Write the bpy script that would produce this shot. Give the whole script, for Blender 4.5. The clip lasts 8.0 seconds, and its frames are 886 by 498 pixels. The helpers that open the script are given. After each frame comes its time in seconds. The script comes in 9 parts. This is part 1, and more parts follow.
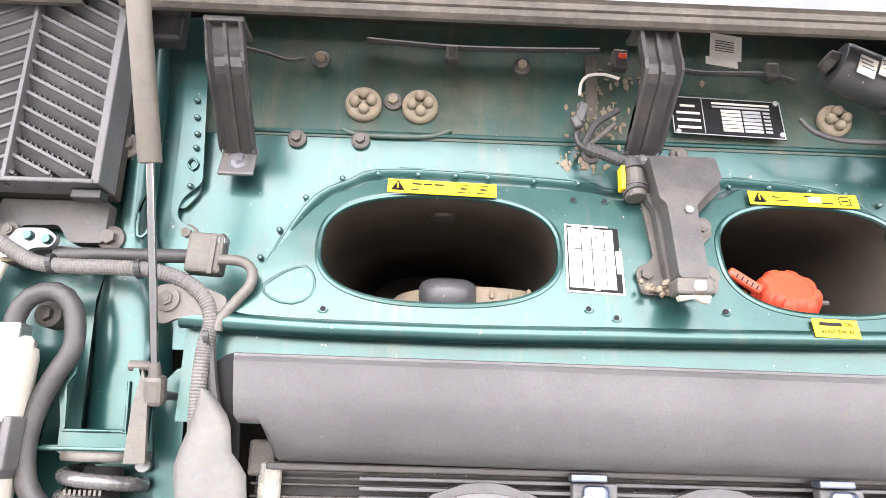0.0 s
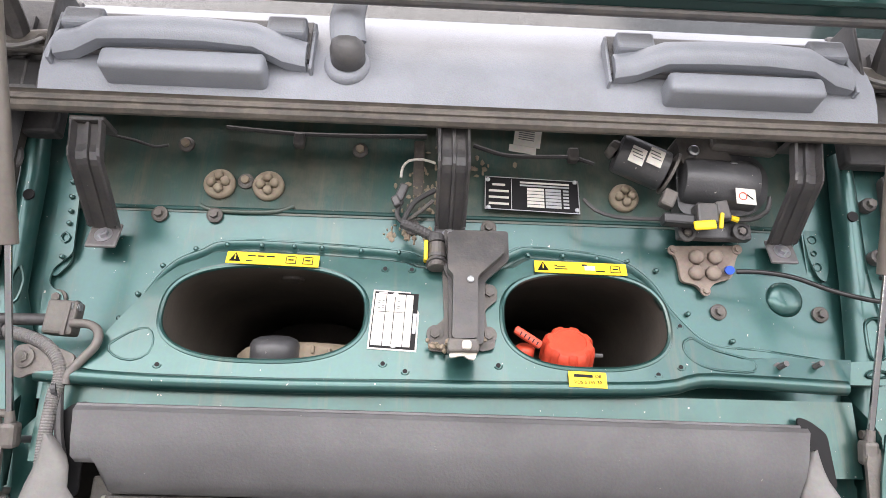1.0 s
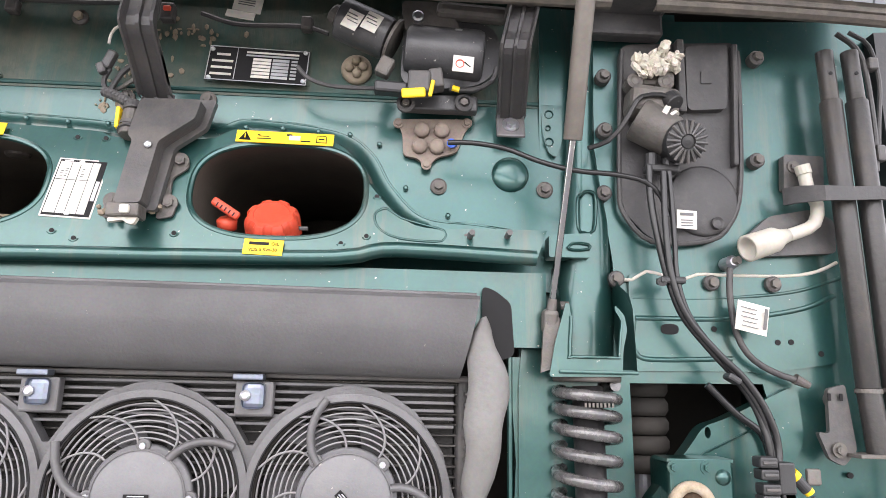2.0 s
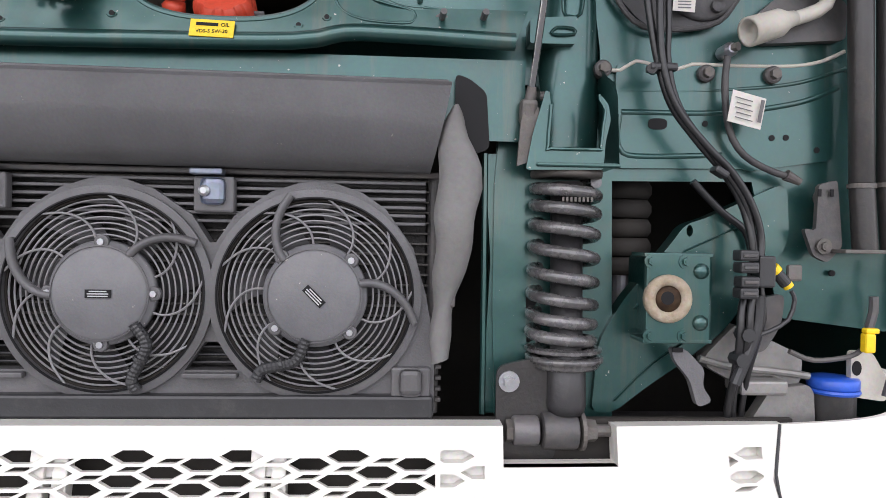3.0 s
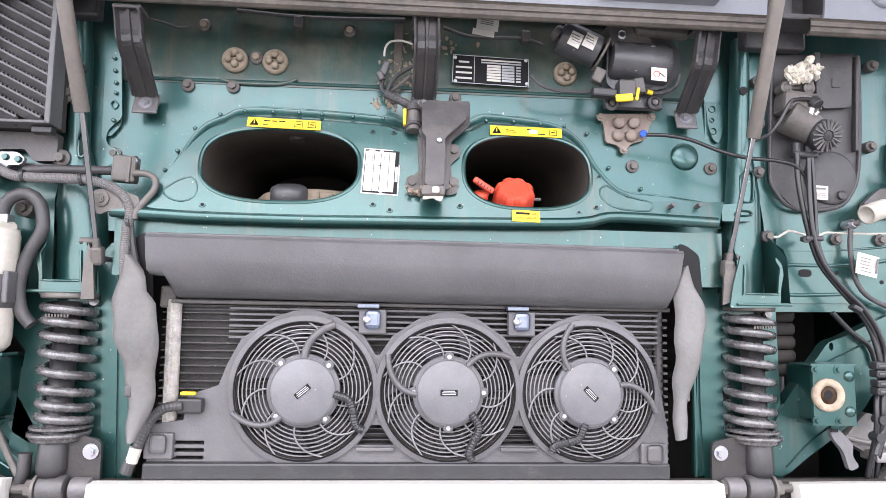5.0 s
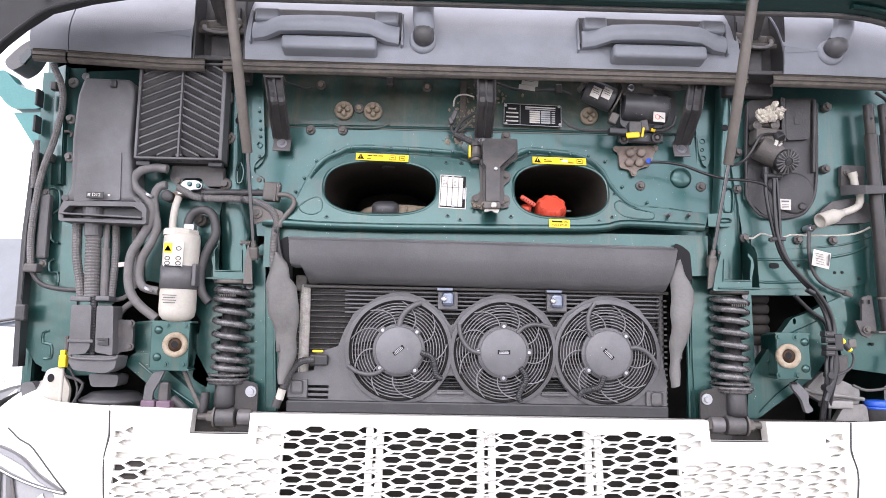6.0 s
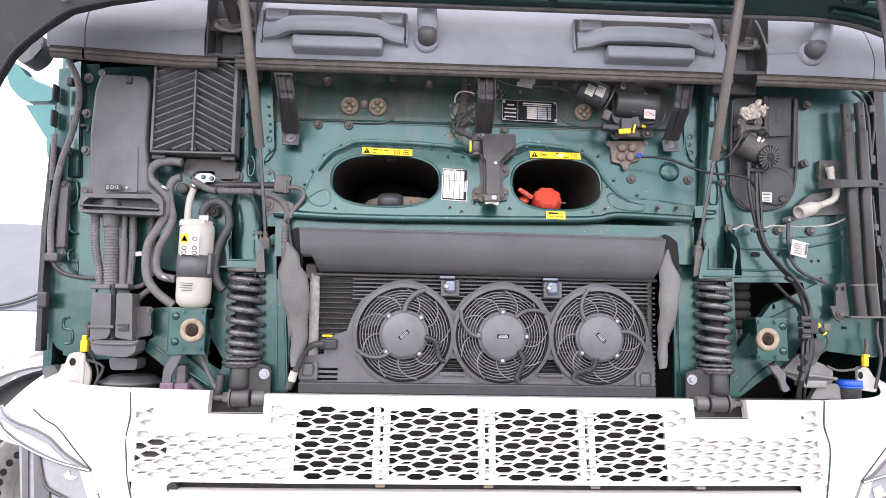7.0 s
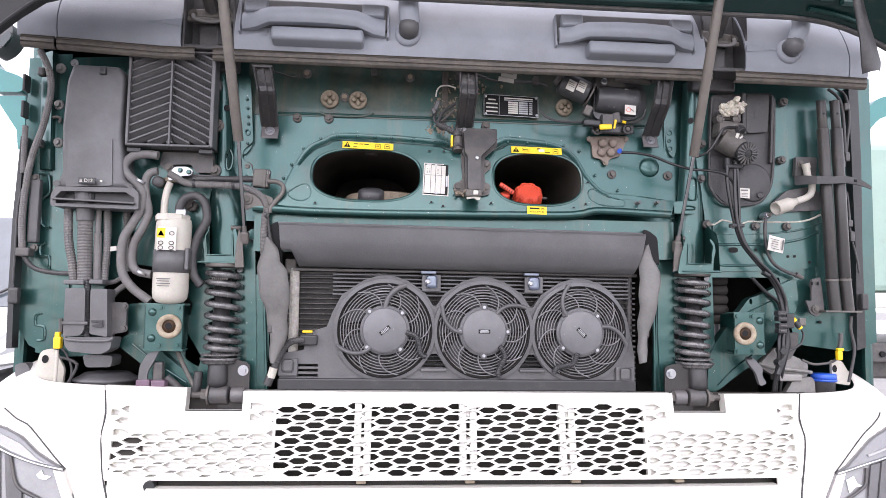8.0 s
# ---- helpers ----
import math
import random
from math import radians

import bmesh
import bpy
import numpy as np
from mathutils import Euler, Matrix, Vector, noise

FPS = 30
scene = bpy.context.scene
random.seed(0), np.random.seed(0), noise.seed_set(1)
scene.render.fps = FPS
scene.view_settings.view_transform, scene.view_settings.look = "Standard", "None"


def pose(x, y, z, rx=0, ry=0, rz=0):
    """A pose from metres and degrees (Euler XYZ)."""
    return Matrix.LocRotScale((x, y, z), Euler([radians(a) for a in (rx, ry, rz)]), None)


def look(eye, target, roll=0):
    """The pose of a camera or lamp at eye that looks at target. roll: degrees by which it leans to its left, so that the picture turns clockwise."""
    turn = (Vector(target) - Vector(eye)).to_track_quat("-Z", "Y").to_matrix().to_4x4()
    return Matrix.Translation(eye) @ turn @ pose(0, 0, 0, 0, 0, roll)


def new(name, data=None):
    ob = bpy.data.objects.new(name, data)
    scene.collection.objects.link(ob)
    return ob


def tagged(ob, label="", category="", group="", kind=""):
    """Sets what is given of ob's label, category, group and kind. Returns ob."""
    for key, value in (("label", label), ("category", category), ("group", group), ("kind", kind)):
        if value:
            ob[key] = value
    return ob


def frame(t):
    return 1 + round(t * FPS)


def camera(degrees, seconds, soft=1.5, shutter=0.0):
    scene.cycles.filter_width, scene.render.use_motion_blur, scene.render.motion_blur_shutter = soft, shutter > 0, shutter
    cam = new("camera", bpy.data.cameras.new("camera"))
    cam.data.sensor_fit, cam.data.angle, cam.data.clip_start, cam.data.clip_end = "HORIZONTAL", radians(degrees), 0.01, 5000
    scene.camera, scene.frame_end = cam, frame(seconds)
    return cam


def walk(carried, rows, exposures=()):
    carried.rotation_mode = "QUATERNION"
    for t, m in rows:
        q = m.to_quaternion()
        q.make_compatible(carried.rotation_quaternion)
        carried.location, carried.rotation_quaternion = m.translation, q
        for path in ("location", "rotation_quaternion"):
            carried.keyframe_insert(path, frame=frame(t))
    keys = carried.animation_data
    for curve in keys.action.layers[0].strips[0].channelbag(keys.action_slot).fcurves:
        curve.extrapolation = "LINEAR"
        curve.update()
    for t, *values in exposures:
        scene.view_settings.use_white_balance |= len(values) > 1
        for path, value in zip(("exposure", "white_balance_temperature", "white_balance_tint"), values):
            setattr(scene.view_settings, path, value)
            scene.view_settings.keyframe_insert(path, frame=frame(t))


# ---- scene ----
cam = camera(66.3, 8.0, 0.5)
PATH = [
    (0, (-0.273, -0.851, 1.497), (-0.227, 1.08, 2.017), 1.6),
    (0.5, (-0.197, -0.943, 1.51), (-0.151, 0.965, 2.109), 1.6),
    (1, (-0.042, -1.025, 1.51), (0.032, 0.881, 2.11), 1.3),
    (1.5, (0.202, -1.024, 1.485), (0.316, 0.898, 2.026), 0.8),
    (2, (0.391, -0.994, 1.444), (0.493, 0.963, 1.844), 1.3),
    (2.2, (0.421, -0.984, 1.431), (0.522, 0.994, 1.709), 1.6),
    (3.3, (0.432, -0.913, 1.366), (0.556, 1.082, 1.311), 0.7),
    (3.5, (0.394, -0.907, 1.388), (0.527, 1.088, 1.344), 0.8),
    (4, (0.208, -0.977, 1.439), (0.352, 1.016, 1.511), 1.2),
    (4.5, (0.007, -1.111, 1.451), (0.174, 0.875, 1.619), 1.1),
    (4.7, (-0.024, -1.183, 1.446), (0.146, 0.802, 1.628), 1.0),
    (5.8, (-0.1, -1.705, 1.383), (-0.06, 0.283, 1.602), 1.1),
    (6, (-0.13, -1.776, 1.362), (-0.089, 0.211, 1.586), 1.1),
    (6.5, (-0.171, -1.88, 1.378), (-0.104, 0.11, 1.56), 1.1),
    (7, (-0.178, -1.873, 1.37), (-0.093, 0.118, 1.544), 1.0),
    (7.5, (-0.191, -1.87, 1.37), (-0.071, 0.119, 1.538), 0.9),
    (8, (-0.189, -1.864, 1.372), (-0.036, 0.123, 1.531), 0.9),
]
EXPOSURES = [(0, 3.40, 6900, 17), (0.5, 2.8, 6900, 17), (1, 2.6, 6900, 17), (1.5, 2.45, 6900, 17), (2.2, 2.5, 6800, 17), (3.5, 1.1, 6500, 18),
             (4.0, 2.08, 6500, 19), (4.5, 2.92, 6500, 19), (5.8, 2.15, 6500, 21), (6.5, 2.15, 6500, 21), (8, 2.0, 6500, 21)]
walk(cam, [(t, look(eye, target, roll)) for t, eye, target, roll in PATH], EXPOSURES)

# ---- daylight: an overcast sky and a soft, wide sun behind it ----
world = bpy.data.worlds.new("overcast_sky")
scene.world = world
world.use_nodes = True
wn, wl = world.node_tree.nodes, world.node_tree.links
sky = wn.new("ShaderNodeTexSky")
sky.sky_type, sky.sun_disc = "NISHITA", False
sky.sun_elevation, sky.sun_rotation = radians(62), radians(199)
sky.dust_density = 0.3
grey = wn.new("ShaderNodeHueSaturation")
grey.inputs["Saturation"].default_value = 0.22
wl.new(sky.outputs["Color"], grey.inputs["Color"])
wl.new(grey.outputs["Color"], wn["Background"].inputs["Color"])
wn["Background"].inputs["Strength"].default_value = 0.15
sun = new("sun", bpy.data.lights.new("sun", "SUN"))
sun.data.energy, sun.data.angle, sun.data.color = 0.7, radians(70), (1.0, 0.97, 0.93)
sun.matrix_world = look((-0.33, -0.94, 1.88), (0, 0, 0))


# ---- materials ----
def material(name, colour, rough=0.5, metal=0.0, coat=0.0, second=None, scale=6.0, dust=0.0, dust_colour=(0.22, 0.19, 0.16), bump=0.02, grain=180.0, spec=0.5, stretch=(1, 1, 1), waves=0.0, chips=0.0, chip_colour=(0.4, 0.38, 0.34), streaks=0.0, haze=0.08):
    """A surface: a base colour that drifts to a second one, fine grain, and a cover of dust in patches."""
    m = bpy.data.materials.new(name)
    m.use_nodes = True
    n, l = m.node_tree.nodes, m.node_tree.links
    b = n["Principled BSDF"]
    tc = n.new("ShaderNodeTexCoord")
    mp = n.new("ShaderNodeMapping")
    mp.inputs["Scale"].default_value = stretch
    l.new(tc.outputs["Object"], mp.inputs["Vector"])
    big = n.new("ShaderNodeTexNoise")
    big.inputs["Scale"].default_value, big.inputs["Detail"].default_value, big.inputs["Roughness"].default_value = scale, 6, 0.65
    l.new(mp.outputs["Vector"], big.inputs["Vector"])
    fine = n.new("ShaderNodeTexNoise")
    fine.inputs["Scale"].default_value, fine.inputs["Detail"].default_value = grain, 4
    l.new(mp.outputs["Vector"], fine.inputs["Vector"])
    ramp = n.new("ShaderNodeValToRGB")
    ramp.color_ramp.elements[0].position, ramp.color_ramp.elements[1].position = 0.35, 0.68
    second = second or [c * 0.72 for c in colour]
    ramp.color_ramp.elements[0].color, ramp.color_ramp.elements[1].color = (*second, 1), (*colour, 1)
    l.new(big.outputs["Fac"], ramp.inputs["Fac"])
    last = ramp.outputs["Color"]
    speck = n.new("ShaderNodeMixRGB")
    speck.blend_type = "MULTIPLY"
    speck.inputs["Fac"].default_value = 0.35
    l.new(last, speck.inputs[1])
    l.new(fine.outputs["Color"], speck.inputs[2])
    bright = n.new("ShaderNodeMixRGB")
    bright.blend_type = "ADD"
    bright.inputs["Fac"].default_value = 0.15
    l.new(speck.outputs["Color"], bright.inputs[1])
    l.new(last, bright.inputs[2])
    last = bright.outputs["Color"]
    if streaks:
        sm = n.new("ShaderNodeMapping")
        sm.inputs["Scale"].default_value = (16, 4, 1.6)
        l.new(tc.outputs["Object"], sm.inputs["Vector"])
        sn = n.new("ShaderNodeTexNoise")
        sn.inputs["Scale"].default_value, sn.inputs["Detail"].default_value, sn.inputs["Roughness"].default_value = 1.6, 7, 0.7
        l.new(sm.outputs["Vector"], sn.inputs["Vector"])
        sr = n.new("ShaderNodeMapRange")
        sr.inputs["From Min"].default_value, sr.inputs["From Max"].default_value, sr.inputs["To Max"].default_value = 0.55, 0.78, streaks
        l.new(sn.outputs["Fac"], sr.inputs["Value"])
        sx = n.new("ShaderNodeMixRGB")
        sx.inputs[2].default_value = (0.12, 0.097, 0.068, 1)
        l.new(sr.outputs["Result"], sx.inputs["Fac"])
        l.new(last, sx.inputs[1])
        last = sx.outputs["Color"]
    if chips:
        cn = n.new("ShaderNodeTexNoise")
        cn.inputs["Scale"].default_value, cn.inputs["Detail"].default_value = 150, 3
        l.new(tc.outputs["Object"], cn.inputs["Vector"])
        cm = n.new("ShaderNodeMapRange")
        cm.inputs["From Min"].default_value, cm.inputs["From Max"].default_value = 0.76 - 0.12 * chips, 0.79 - 0.12 * chips
        cm.inputs["To Max"].default_value = 0.85
        l.new(cn.outputs["Fac"], cm.inputs["Value"])
        cx = n.new("ShaderNodeMixRGB")
        cx.inputs[2].default_value = (*chip_colour, 1)
        l.new(cm.outputs["Result"], cx.inputs["Fac"])
        l.new(last, cx.inputs[1])
        last = cx.outputs["Color"]
    rough_out = None
    if dust > 0:
        d = n.new("ShaderNodeTexNoise")
        d.inputs["Scale"].default_value, d.inputs["Detail"].default_value, d.inputs["Roughness"].default_value = scale * 1.9 + 3, 8, 0.72
        l.new(tc.outputs["Object"], d.inputs["Vector"])
        dr = n.new("ShaderNodeMapRange")
        dr.inputs["From Min"].default_value, dr.inputs["From Max"].default_value = 0.62 - 0.35 * dust, 0.95 - 0.3 * dust
        dr.inputs["To Max"].default_value = min(1.0, 0.35 + 0.6 * dust)
        l.new(d.outputs["Fac"], dr.inputs["Value"])
        mx = n.new("ShaderNodeMixRGB")
        mx.inputs[2].default_value = (*dust_colour, 1)
        l.new(dr.outputs["Result"], mx.inputs["Fac"])
        l.new(last, mx.inputs[1])
        last = mx.outputs["Color"]
        rr = n.new("ShaderNodeMapRange")
        rr.inputs["To Min"].default_value, rr.inputs["To Max"].default_value = rough, min(1.0, rough + 0.5)
        l.new(dr.outputs["Result"], rr.inputs["Value"])
        rough_out = rr.outputs["Result"]
        l.new(rough_out, b.inputs["Roughness"])
    else:
        rr = n.new("ShaderNodeMapRange")
        rr.inputs["To Min"].default_value, rr.inputs["To Max"].default_value = max(0.02, rough - 0.1), min(1.0, rough + 0.12)
        l.new(big.outputs["Fac"], rr.inputs["Value"])
        l.new(rr.outputs["Result"], b.inputs["Roughness"])
    l.new(last, b.inputs["Base Color"])
    b.inputs["Metallic"].default_value = metal
    b.inputs["Coat Weight"].default_value = coat
    b.inputs["Coat Roughness"].default_value = haze
    b.inputs["Coat IOR"].default_value = 1.5
    b.inputs["Specular IOR Level"].default_value = spec
    if bump:
        bp = n.new("ShaderNodeBump")
        bp.inputs["Strength"].default_value, bp.inputs["Distance"].default_value = 0.35, bump * 0.05
        l.new(fine.outputs["Fac"], bp.inputs["Height"])
        l.new(bp.outputs["Normal"], b.inputs["Normal"])
        if waves:
            soft = n.new("ShaderNodeTexNoise")
            soft.inputs["Scale"].default_value, soft.inputs["Detail"].default_value = 9, 2
            l.new(tc.outputs["Object"], soft.inputs["Vector"])
            dent = n.new("ShaderNodeBump")
            dent.inputs["Strength"].default_value, dent.inputs["Distance"].default_value = 1.0, waves
            l.new(soft.outputs["Fac"], dent.inputs["Height"])
            l.new(dent.outputs["Normal"], bp.inputs["Normal"])
            l.new(dent.outputs["Normal"], b.inputs["Coat Normal"])
    return m


PAINT = material("green_metallic_paint", (0.021, 0.088, 0.080), 0.36, 0.65, 0.85, (0.016, 0.068, 0.062), 5, 0.29, (0.09, 0.097, 0.084), 0.005, waves=0.0025, chips=0.28, streaks=0.5, haze=0.2)
PAINT_DIRTY = material("dusty_green_paint", (0.022, 0.078, 0.068), 0.42, 0.15, 0.3, (0.045, 0.062, 0.048), 7, 0.50, (0.15, 0.128, 0.098), 0.03, stretch=(2.2, 1, 0.3), streaks=0.9, waves=0.001)
PAINT_DARK = material("deep_green_paint", (0.009, 0.055, 0.050), 0.35, 0.4, 0.6, None, 5, 0.15, waves=0.0008)
PLASTIC = material("black_plastic", (0.028, 0.029, 0.031), 0.4, 0, 0, (0.020, 0.020, 0.021), 14, 0.22, (0.12, 0.11, 0.10), 0.010, 320)
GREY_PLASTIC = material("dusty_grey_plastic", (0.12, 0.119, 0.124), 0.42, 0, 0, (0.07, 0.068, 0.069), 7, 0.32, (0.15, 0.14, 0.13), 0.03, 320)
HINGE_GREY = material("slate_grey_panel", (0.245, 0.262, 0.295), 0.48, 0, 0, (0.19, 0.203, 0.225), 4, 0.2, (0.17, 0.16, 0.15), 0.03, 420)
DEFLECTOR = material("grey_rubber_sheet", (0.21, 0.207, 0.212), 0.34, 0, 0, (0.15, 0.148, 0.152), 3.5, 0.35, (0.13, 0.12, 0.115), 0.02, 260, chips=0.08)
RUBBER = material("dusty_rubber", (0.05, 0.049, 0.05), 0.5, 0, 0, (0.034, 0.033, 0.034), 11, 0.38, (0.15, 0.14, 0.13), 0.03)
FLAP = material("dusty_rubber_flap", (0.15, 0.147, 0.142), 0.6, 0, 0, (0.095, 0.092, 0.088), 7, 0.45, (0.2, 0.19, 0.175), 0.04, waves=0.006)
DIRTY_METAL = material("dusty_steel", (0.15, 0.14, 0.13), 0.55, 0.4, 0, (0.09, 0.083, 0.077), 20, 0.5, (0.18, 0.16, 0.135), 0.05)
STEEL = material("bright_zinc", (0.38, 0.39, 0.41), 0.35, 0.9, 0, (0.4, 0.4, 0.42), 25, 0.2)
BLACK_METAL = material("black_coated_steel", (0.082, 0.08, 0.081), 0.42, 0.1, 0, (0.052, 0.05, 0.05), 12, 0.5, (0.15, 0.13, 0.112), 0.03)
RUST = material("rusty_steel", (0.24, 0.18, 0.12), 0.85, 0.2, 0, (0.10, 0.07, 0.045), 60, 0.5, (0.32, 0.28, 0.22), 0.1)
BUSH = material("dust_caked_bush", (0.40, 0.345, 0.265), 0.8, 0.1, 0, (0.25, 0.19, 0.125), 60, 0.4, (0.42, 0.38, 0.31), 0.1)
RUSTY_PLATE = material("rust_dusted_plate", (0.27, 0.22, 0.185), 0.7, 0.2, 0, (0.19, 0.15, 0.125), 25, 0.4, (0.3, 0.25, 0.2), 0.05)
TUBE_STEEL = material("scuffed_black_tube", (0.045, 0.043, 0.042), 0.36, 0.2, 0, (0.03, 0.028, 0.027), 9, 0.3, (0.11, 0.085, 0.06), 0.03)
SEAL = material("dusty_seal", (0.105, 0.092, 0.079), 0.6, 0, 0, (0.062, 0.055, 0.048), 20, 0.5, (0.20, 0.168, 0.135), 0.04, stretch=(0.3, 1, 1))
ROD = material("polished_strut_rod", (0.32, 0.325, 0.33), 0.14, 1.0, 0, (0.25, 0.255, 0.26), 8, 0)
TUBE_GREY = material("oxidised_aluminium", (0.30, 0.295, 0.285), 0.5, 0.5, 0, (0.2, 0.195, 0.185), 30, 0.4, (0.24, 0.22, 0.19), 0.03)
HUB = material("stone_chipped_hub", (0.16, 0.16, 0.167), 0.36, 0, 0, (0.11, 0.11, 0.115), 7, 0.3, (0.19, 0.18, 0.17), 0.02, 320, chips=0.42)
HOSE_BLACK = material("black_hose", (0.020, 0.020, 0.021), 0.3, 0, 0, (0.014, 0.014, 0.015), 12, 0.12, (0.10, 0.092, 0.085), 0.02)
RUST_DARK = material("dark_rust", (0.11, 0.06, 0.03), 0.8, 0.2, 0, (0.05, 0.03, 0.018), 70, 0.2, (0.2, 0.14, 0.08), 0.08)
TUBE_TAN = material("dust_coated_tube", (0.155, 0.138, 0.12), 0.45, 0.1, 0, (0.115, 0.102, 0.09), 12, 0.4, (0.2, 0.175, 0.15), 0.02)
MOTOR = material("stone_chipped_motor", (0.062, 0.062, 0.066), 0.36, 0, 0, (0.042, 0.042, 0.044), 7, 0.3, (0.17, 0.16, 0.15), 0.02, 320, chips=0.42)
DAMPER = material("black_damper", (0.035, 0.034, 0.035), 0.4, 0, 0, None, 14, 0.15, (0.09, 0.08, 0.07), 0.03)
# guard wires, paler than the shroud
GUARD = material("pale_fan_guard", (0.21, 0.208, 0.214), 0.3, 0, 0, (0.15, 0.148, 0.15), 20, 0.3, (0.24, 0.225, 0.21), 0.02)
BLADE = material("dusty_fan_blade", (0.085, 0.084, 0.088), 0.35, 0, 0, (0.06, 0.059, 0.06), 12, 0.25, (0.13, 0.12, 0.11), 0.02)
BEIGE = material("dusty_beige_plastic", (0.27, 0.22, 0.16), 0.7, 0, 0, (0.19, 0.155, 0.11), 18, 0.4, (0.22, 0.18, 0.13), 0.05)
WHITE_PAINT = material("cream_white_paint", (0.64, 0.626, 0.58), 0.3, 0, 0.25, (0.60, 0.583, 0.535), 3, 0.12, (0.54, 0.50, 0.43), 0.01)
GREY_WHITE = material("off_white_plastic", (0.5, 0.475, 0.42), 0.5, 0, 0, (0.42, 0.395, 0.34), 8, 0.25, (0.4, 0.36, 0.3), 0.02)
RED = material("red_orange_plastic", (0.72, 0.09, 0.045), 0.45, 0, 0, (0.6, 0.07, 0.035), 20, 0.12, (0.5, 0.25, 0.18), 0.02)
YELLOW = material("yellow_label", (0.85, 0.58, 0.01), 0.45, 0, 0, (0.8, 0.54, 0.01), 15, 0.08, (0.5, 0.4, 0.2), 0)
LABEL_WHITE = material("white_label", (0.60, 0.575, 0.525), 0.5, 0, 0, (0.52, 0.50, 0.45), 20, 0.15, (0.45, 0.42, 0.36), 0)
LABEL_SILVER = material("silver_plate", (0.5, 0.51, 0.52), 0.4, 0.4, 0, None, 30, 0.2)
# black of print, also put on solids as the shade in holes and gaps
INK_AND_SHADE = material("black_print_and_hole_shade", (0.010, 0.010, 0.011), 0.5, 0, 0, None, 20, 0, bump=0, spec=0.2)
# near black: some dark parts, and sheets that carry shade as colour
DARK = material("dark_parts_and_shade", (0.02, 0.018, 0.016), 0.8, 0, 0, (0.03, 0.025, 0.02), 8, 0.2, (0.06, 0.05, 0.04))
COIL = material("worn_black_coil", (0.13, 0.128, 0.13), 0.24, 0.2, 0.6, (0.06, 0.058, 0.058), 30, 0.4, (0.19, 0.17, 0.15), 0.03, chips=0.15)
CAVITY = material("dusty_tunnel", (0.15, 0.13, 0.11), 0.7, 0, 0, (0.085, 0.075, 0.065), 5, 0.35, (0.16, 0.13, 0.1))
BLUE = material("blue_plastic", (0.02, 0.10, 0.55), 0.35, 0, 0, None, 20, 0)
FIN = material("condenser_fins", (0.035, 0.033, 0.031), 0.55, 0.3, 0, (0.02, 0.019, 0.018), 60, 0.25, (0.07, 0.062, 0.054), 0.06, 500, chips=0.3, chip_colour=(0.3, 0.28, 0.26))
CORE_TUBE = material("dirty_core_tubes", (0.09, 0.085, 0.079), 0.45, 0.4, 0, (0.05, 0.047, 0.043), 30, 0.3, (0.12, 0.108, 0.094), 0.05, 400, chips=0.5, chip_colour=(0.5, 0.47, 0.43))
BRACKET = material("scuffed_black_bracket", (0.135, 0.13, 0.134), 0.38, 0.15, 0, (0.10, 0.096, 0.096), 10, 0.45, (0.2, 0.175, 0.15), 0.03, chips=0.1)
CLIP_STEEL = material("blued_spring_steel", (0.22, 0.25, 0.31), 0.38, 0.75, 0, (0.15, 0.17, 0.21), 25, 0.25, (0.2, 0.18, 0.16))
GREYHOSE = material("dusty_grey_hose", (0.15, 0.145, 0.145), 0.6, 0, 0, (0.11, 0.105, 0.1), 16, 0.4, (0.24, 0.22, 0.2), 0.02)
SALT = material("corroded_white_crust", (0.62, 0.58, 0.50), 0.95, 0, 0, (0.46, 0.42, 0.35), 60, 0.3, (0.4, 0.34, 0.25), 0.3, 120)
TANK_CRUST = material("grey_corroded_tank", (0.5, 0.48, 0.44), 0.9, 0.1, 0, (0.32, 0.30, 0.27), 60, 0.3, (0.4, 0.36, 0.3), 0.3, 120, chips=0.4, chip_colour=(0.6, 0.57, 0.5))


# ---- mesh helpers ----
def thing(name, at, label, category, group="", kind=""):
    ob = new(name)
    ob.location = at
    ob.empty_display_size = 0.02
    return tagged(ob, label, category, group, kind)


def part(name, bm, mat, parent=None, label="", smooth=None):
    """Links a bmesh as one mesh object, under a thing or a part. smooth: the angle below which faces shade smoothly."""
    if smooth:
        for f in bm.faces:
            f.smooth = True
        lim = radians(smooth)
        for e in bm.edges:
            if len(e.link_faces) == 2 and e.calc_face_angle(0) > lim:
                e.smooth = False
    me = bpy.data.meshes.new(name)
    bm.to_mesh(me)
    bm.free()
    me.materials.append(mat)
    ob = new(name, me)
    if parent is not None:
        ob.parent = parent
        ob.matrix_parent_inverse = Matrix.Translation(-parent.location)
    return tagged(ob, label)


def solid(name, bm, mat, label, category, group="", kind="", smooth=None):
    """A thing that is one plain mesh."""
    return tagged(part(name, bm, mat, None, "", smooth), label, category, group, kind)


def grow(bm, other):
    me = bpy.data.meshes.new("tmp")
    other.to_mesh(me)
    other.free()
    bm.from_mesh(me)
    bpy.data.meshes.remove(me)
    return bm


def box(c, s, bev=0.0, rot=(0, 0, 0), bm=None, seg=2):
    b = bmesh.new()
    bmesh.ops.create_cube(b, size=1)
    bmesh.ops.scale(b, vec=s, verts=b.verts)
    if bev:
        bmesh.ops.bevel(b, geom=b.edges[:], offset=bev, segments=seg, profile=0.5, affect="EDGES")
    bmesh.ops.transform(b, matrix=pose(*c, *rot), verts=b.verts)
    return grow(bm, b) if bm else b


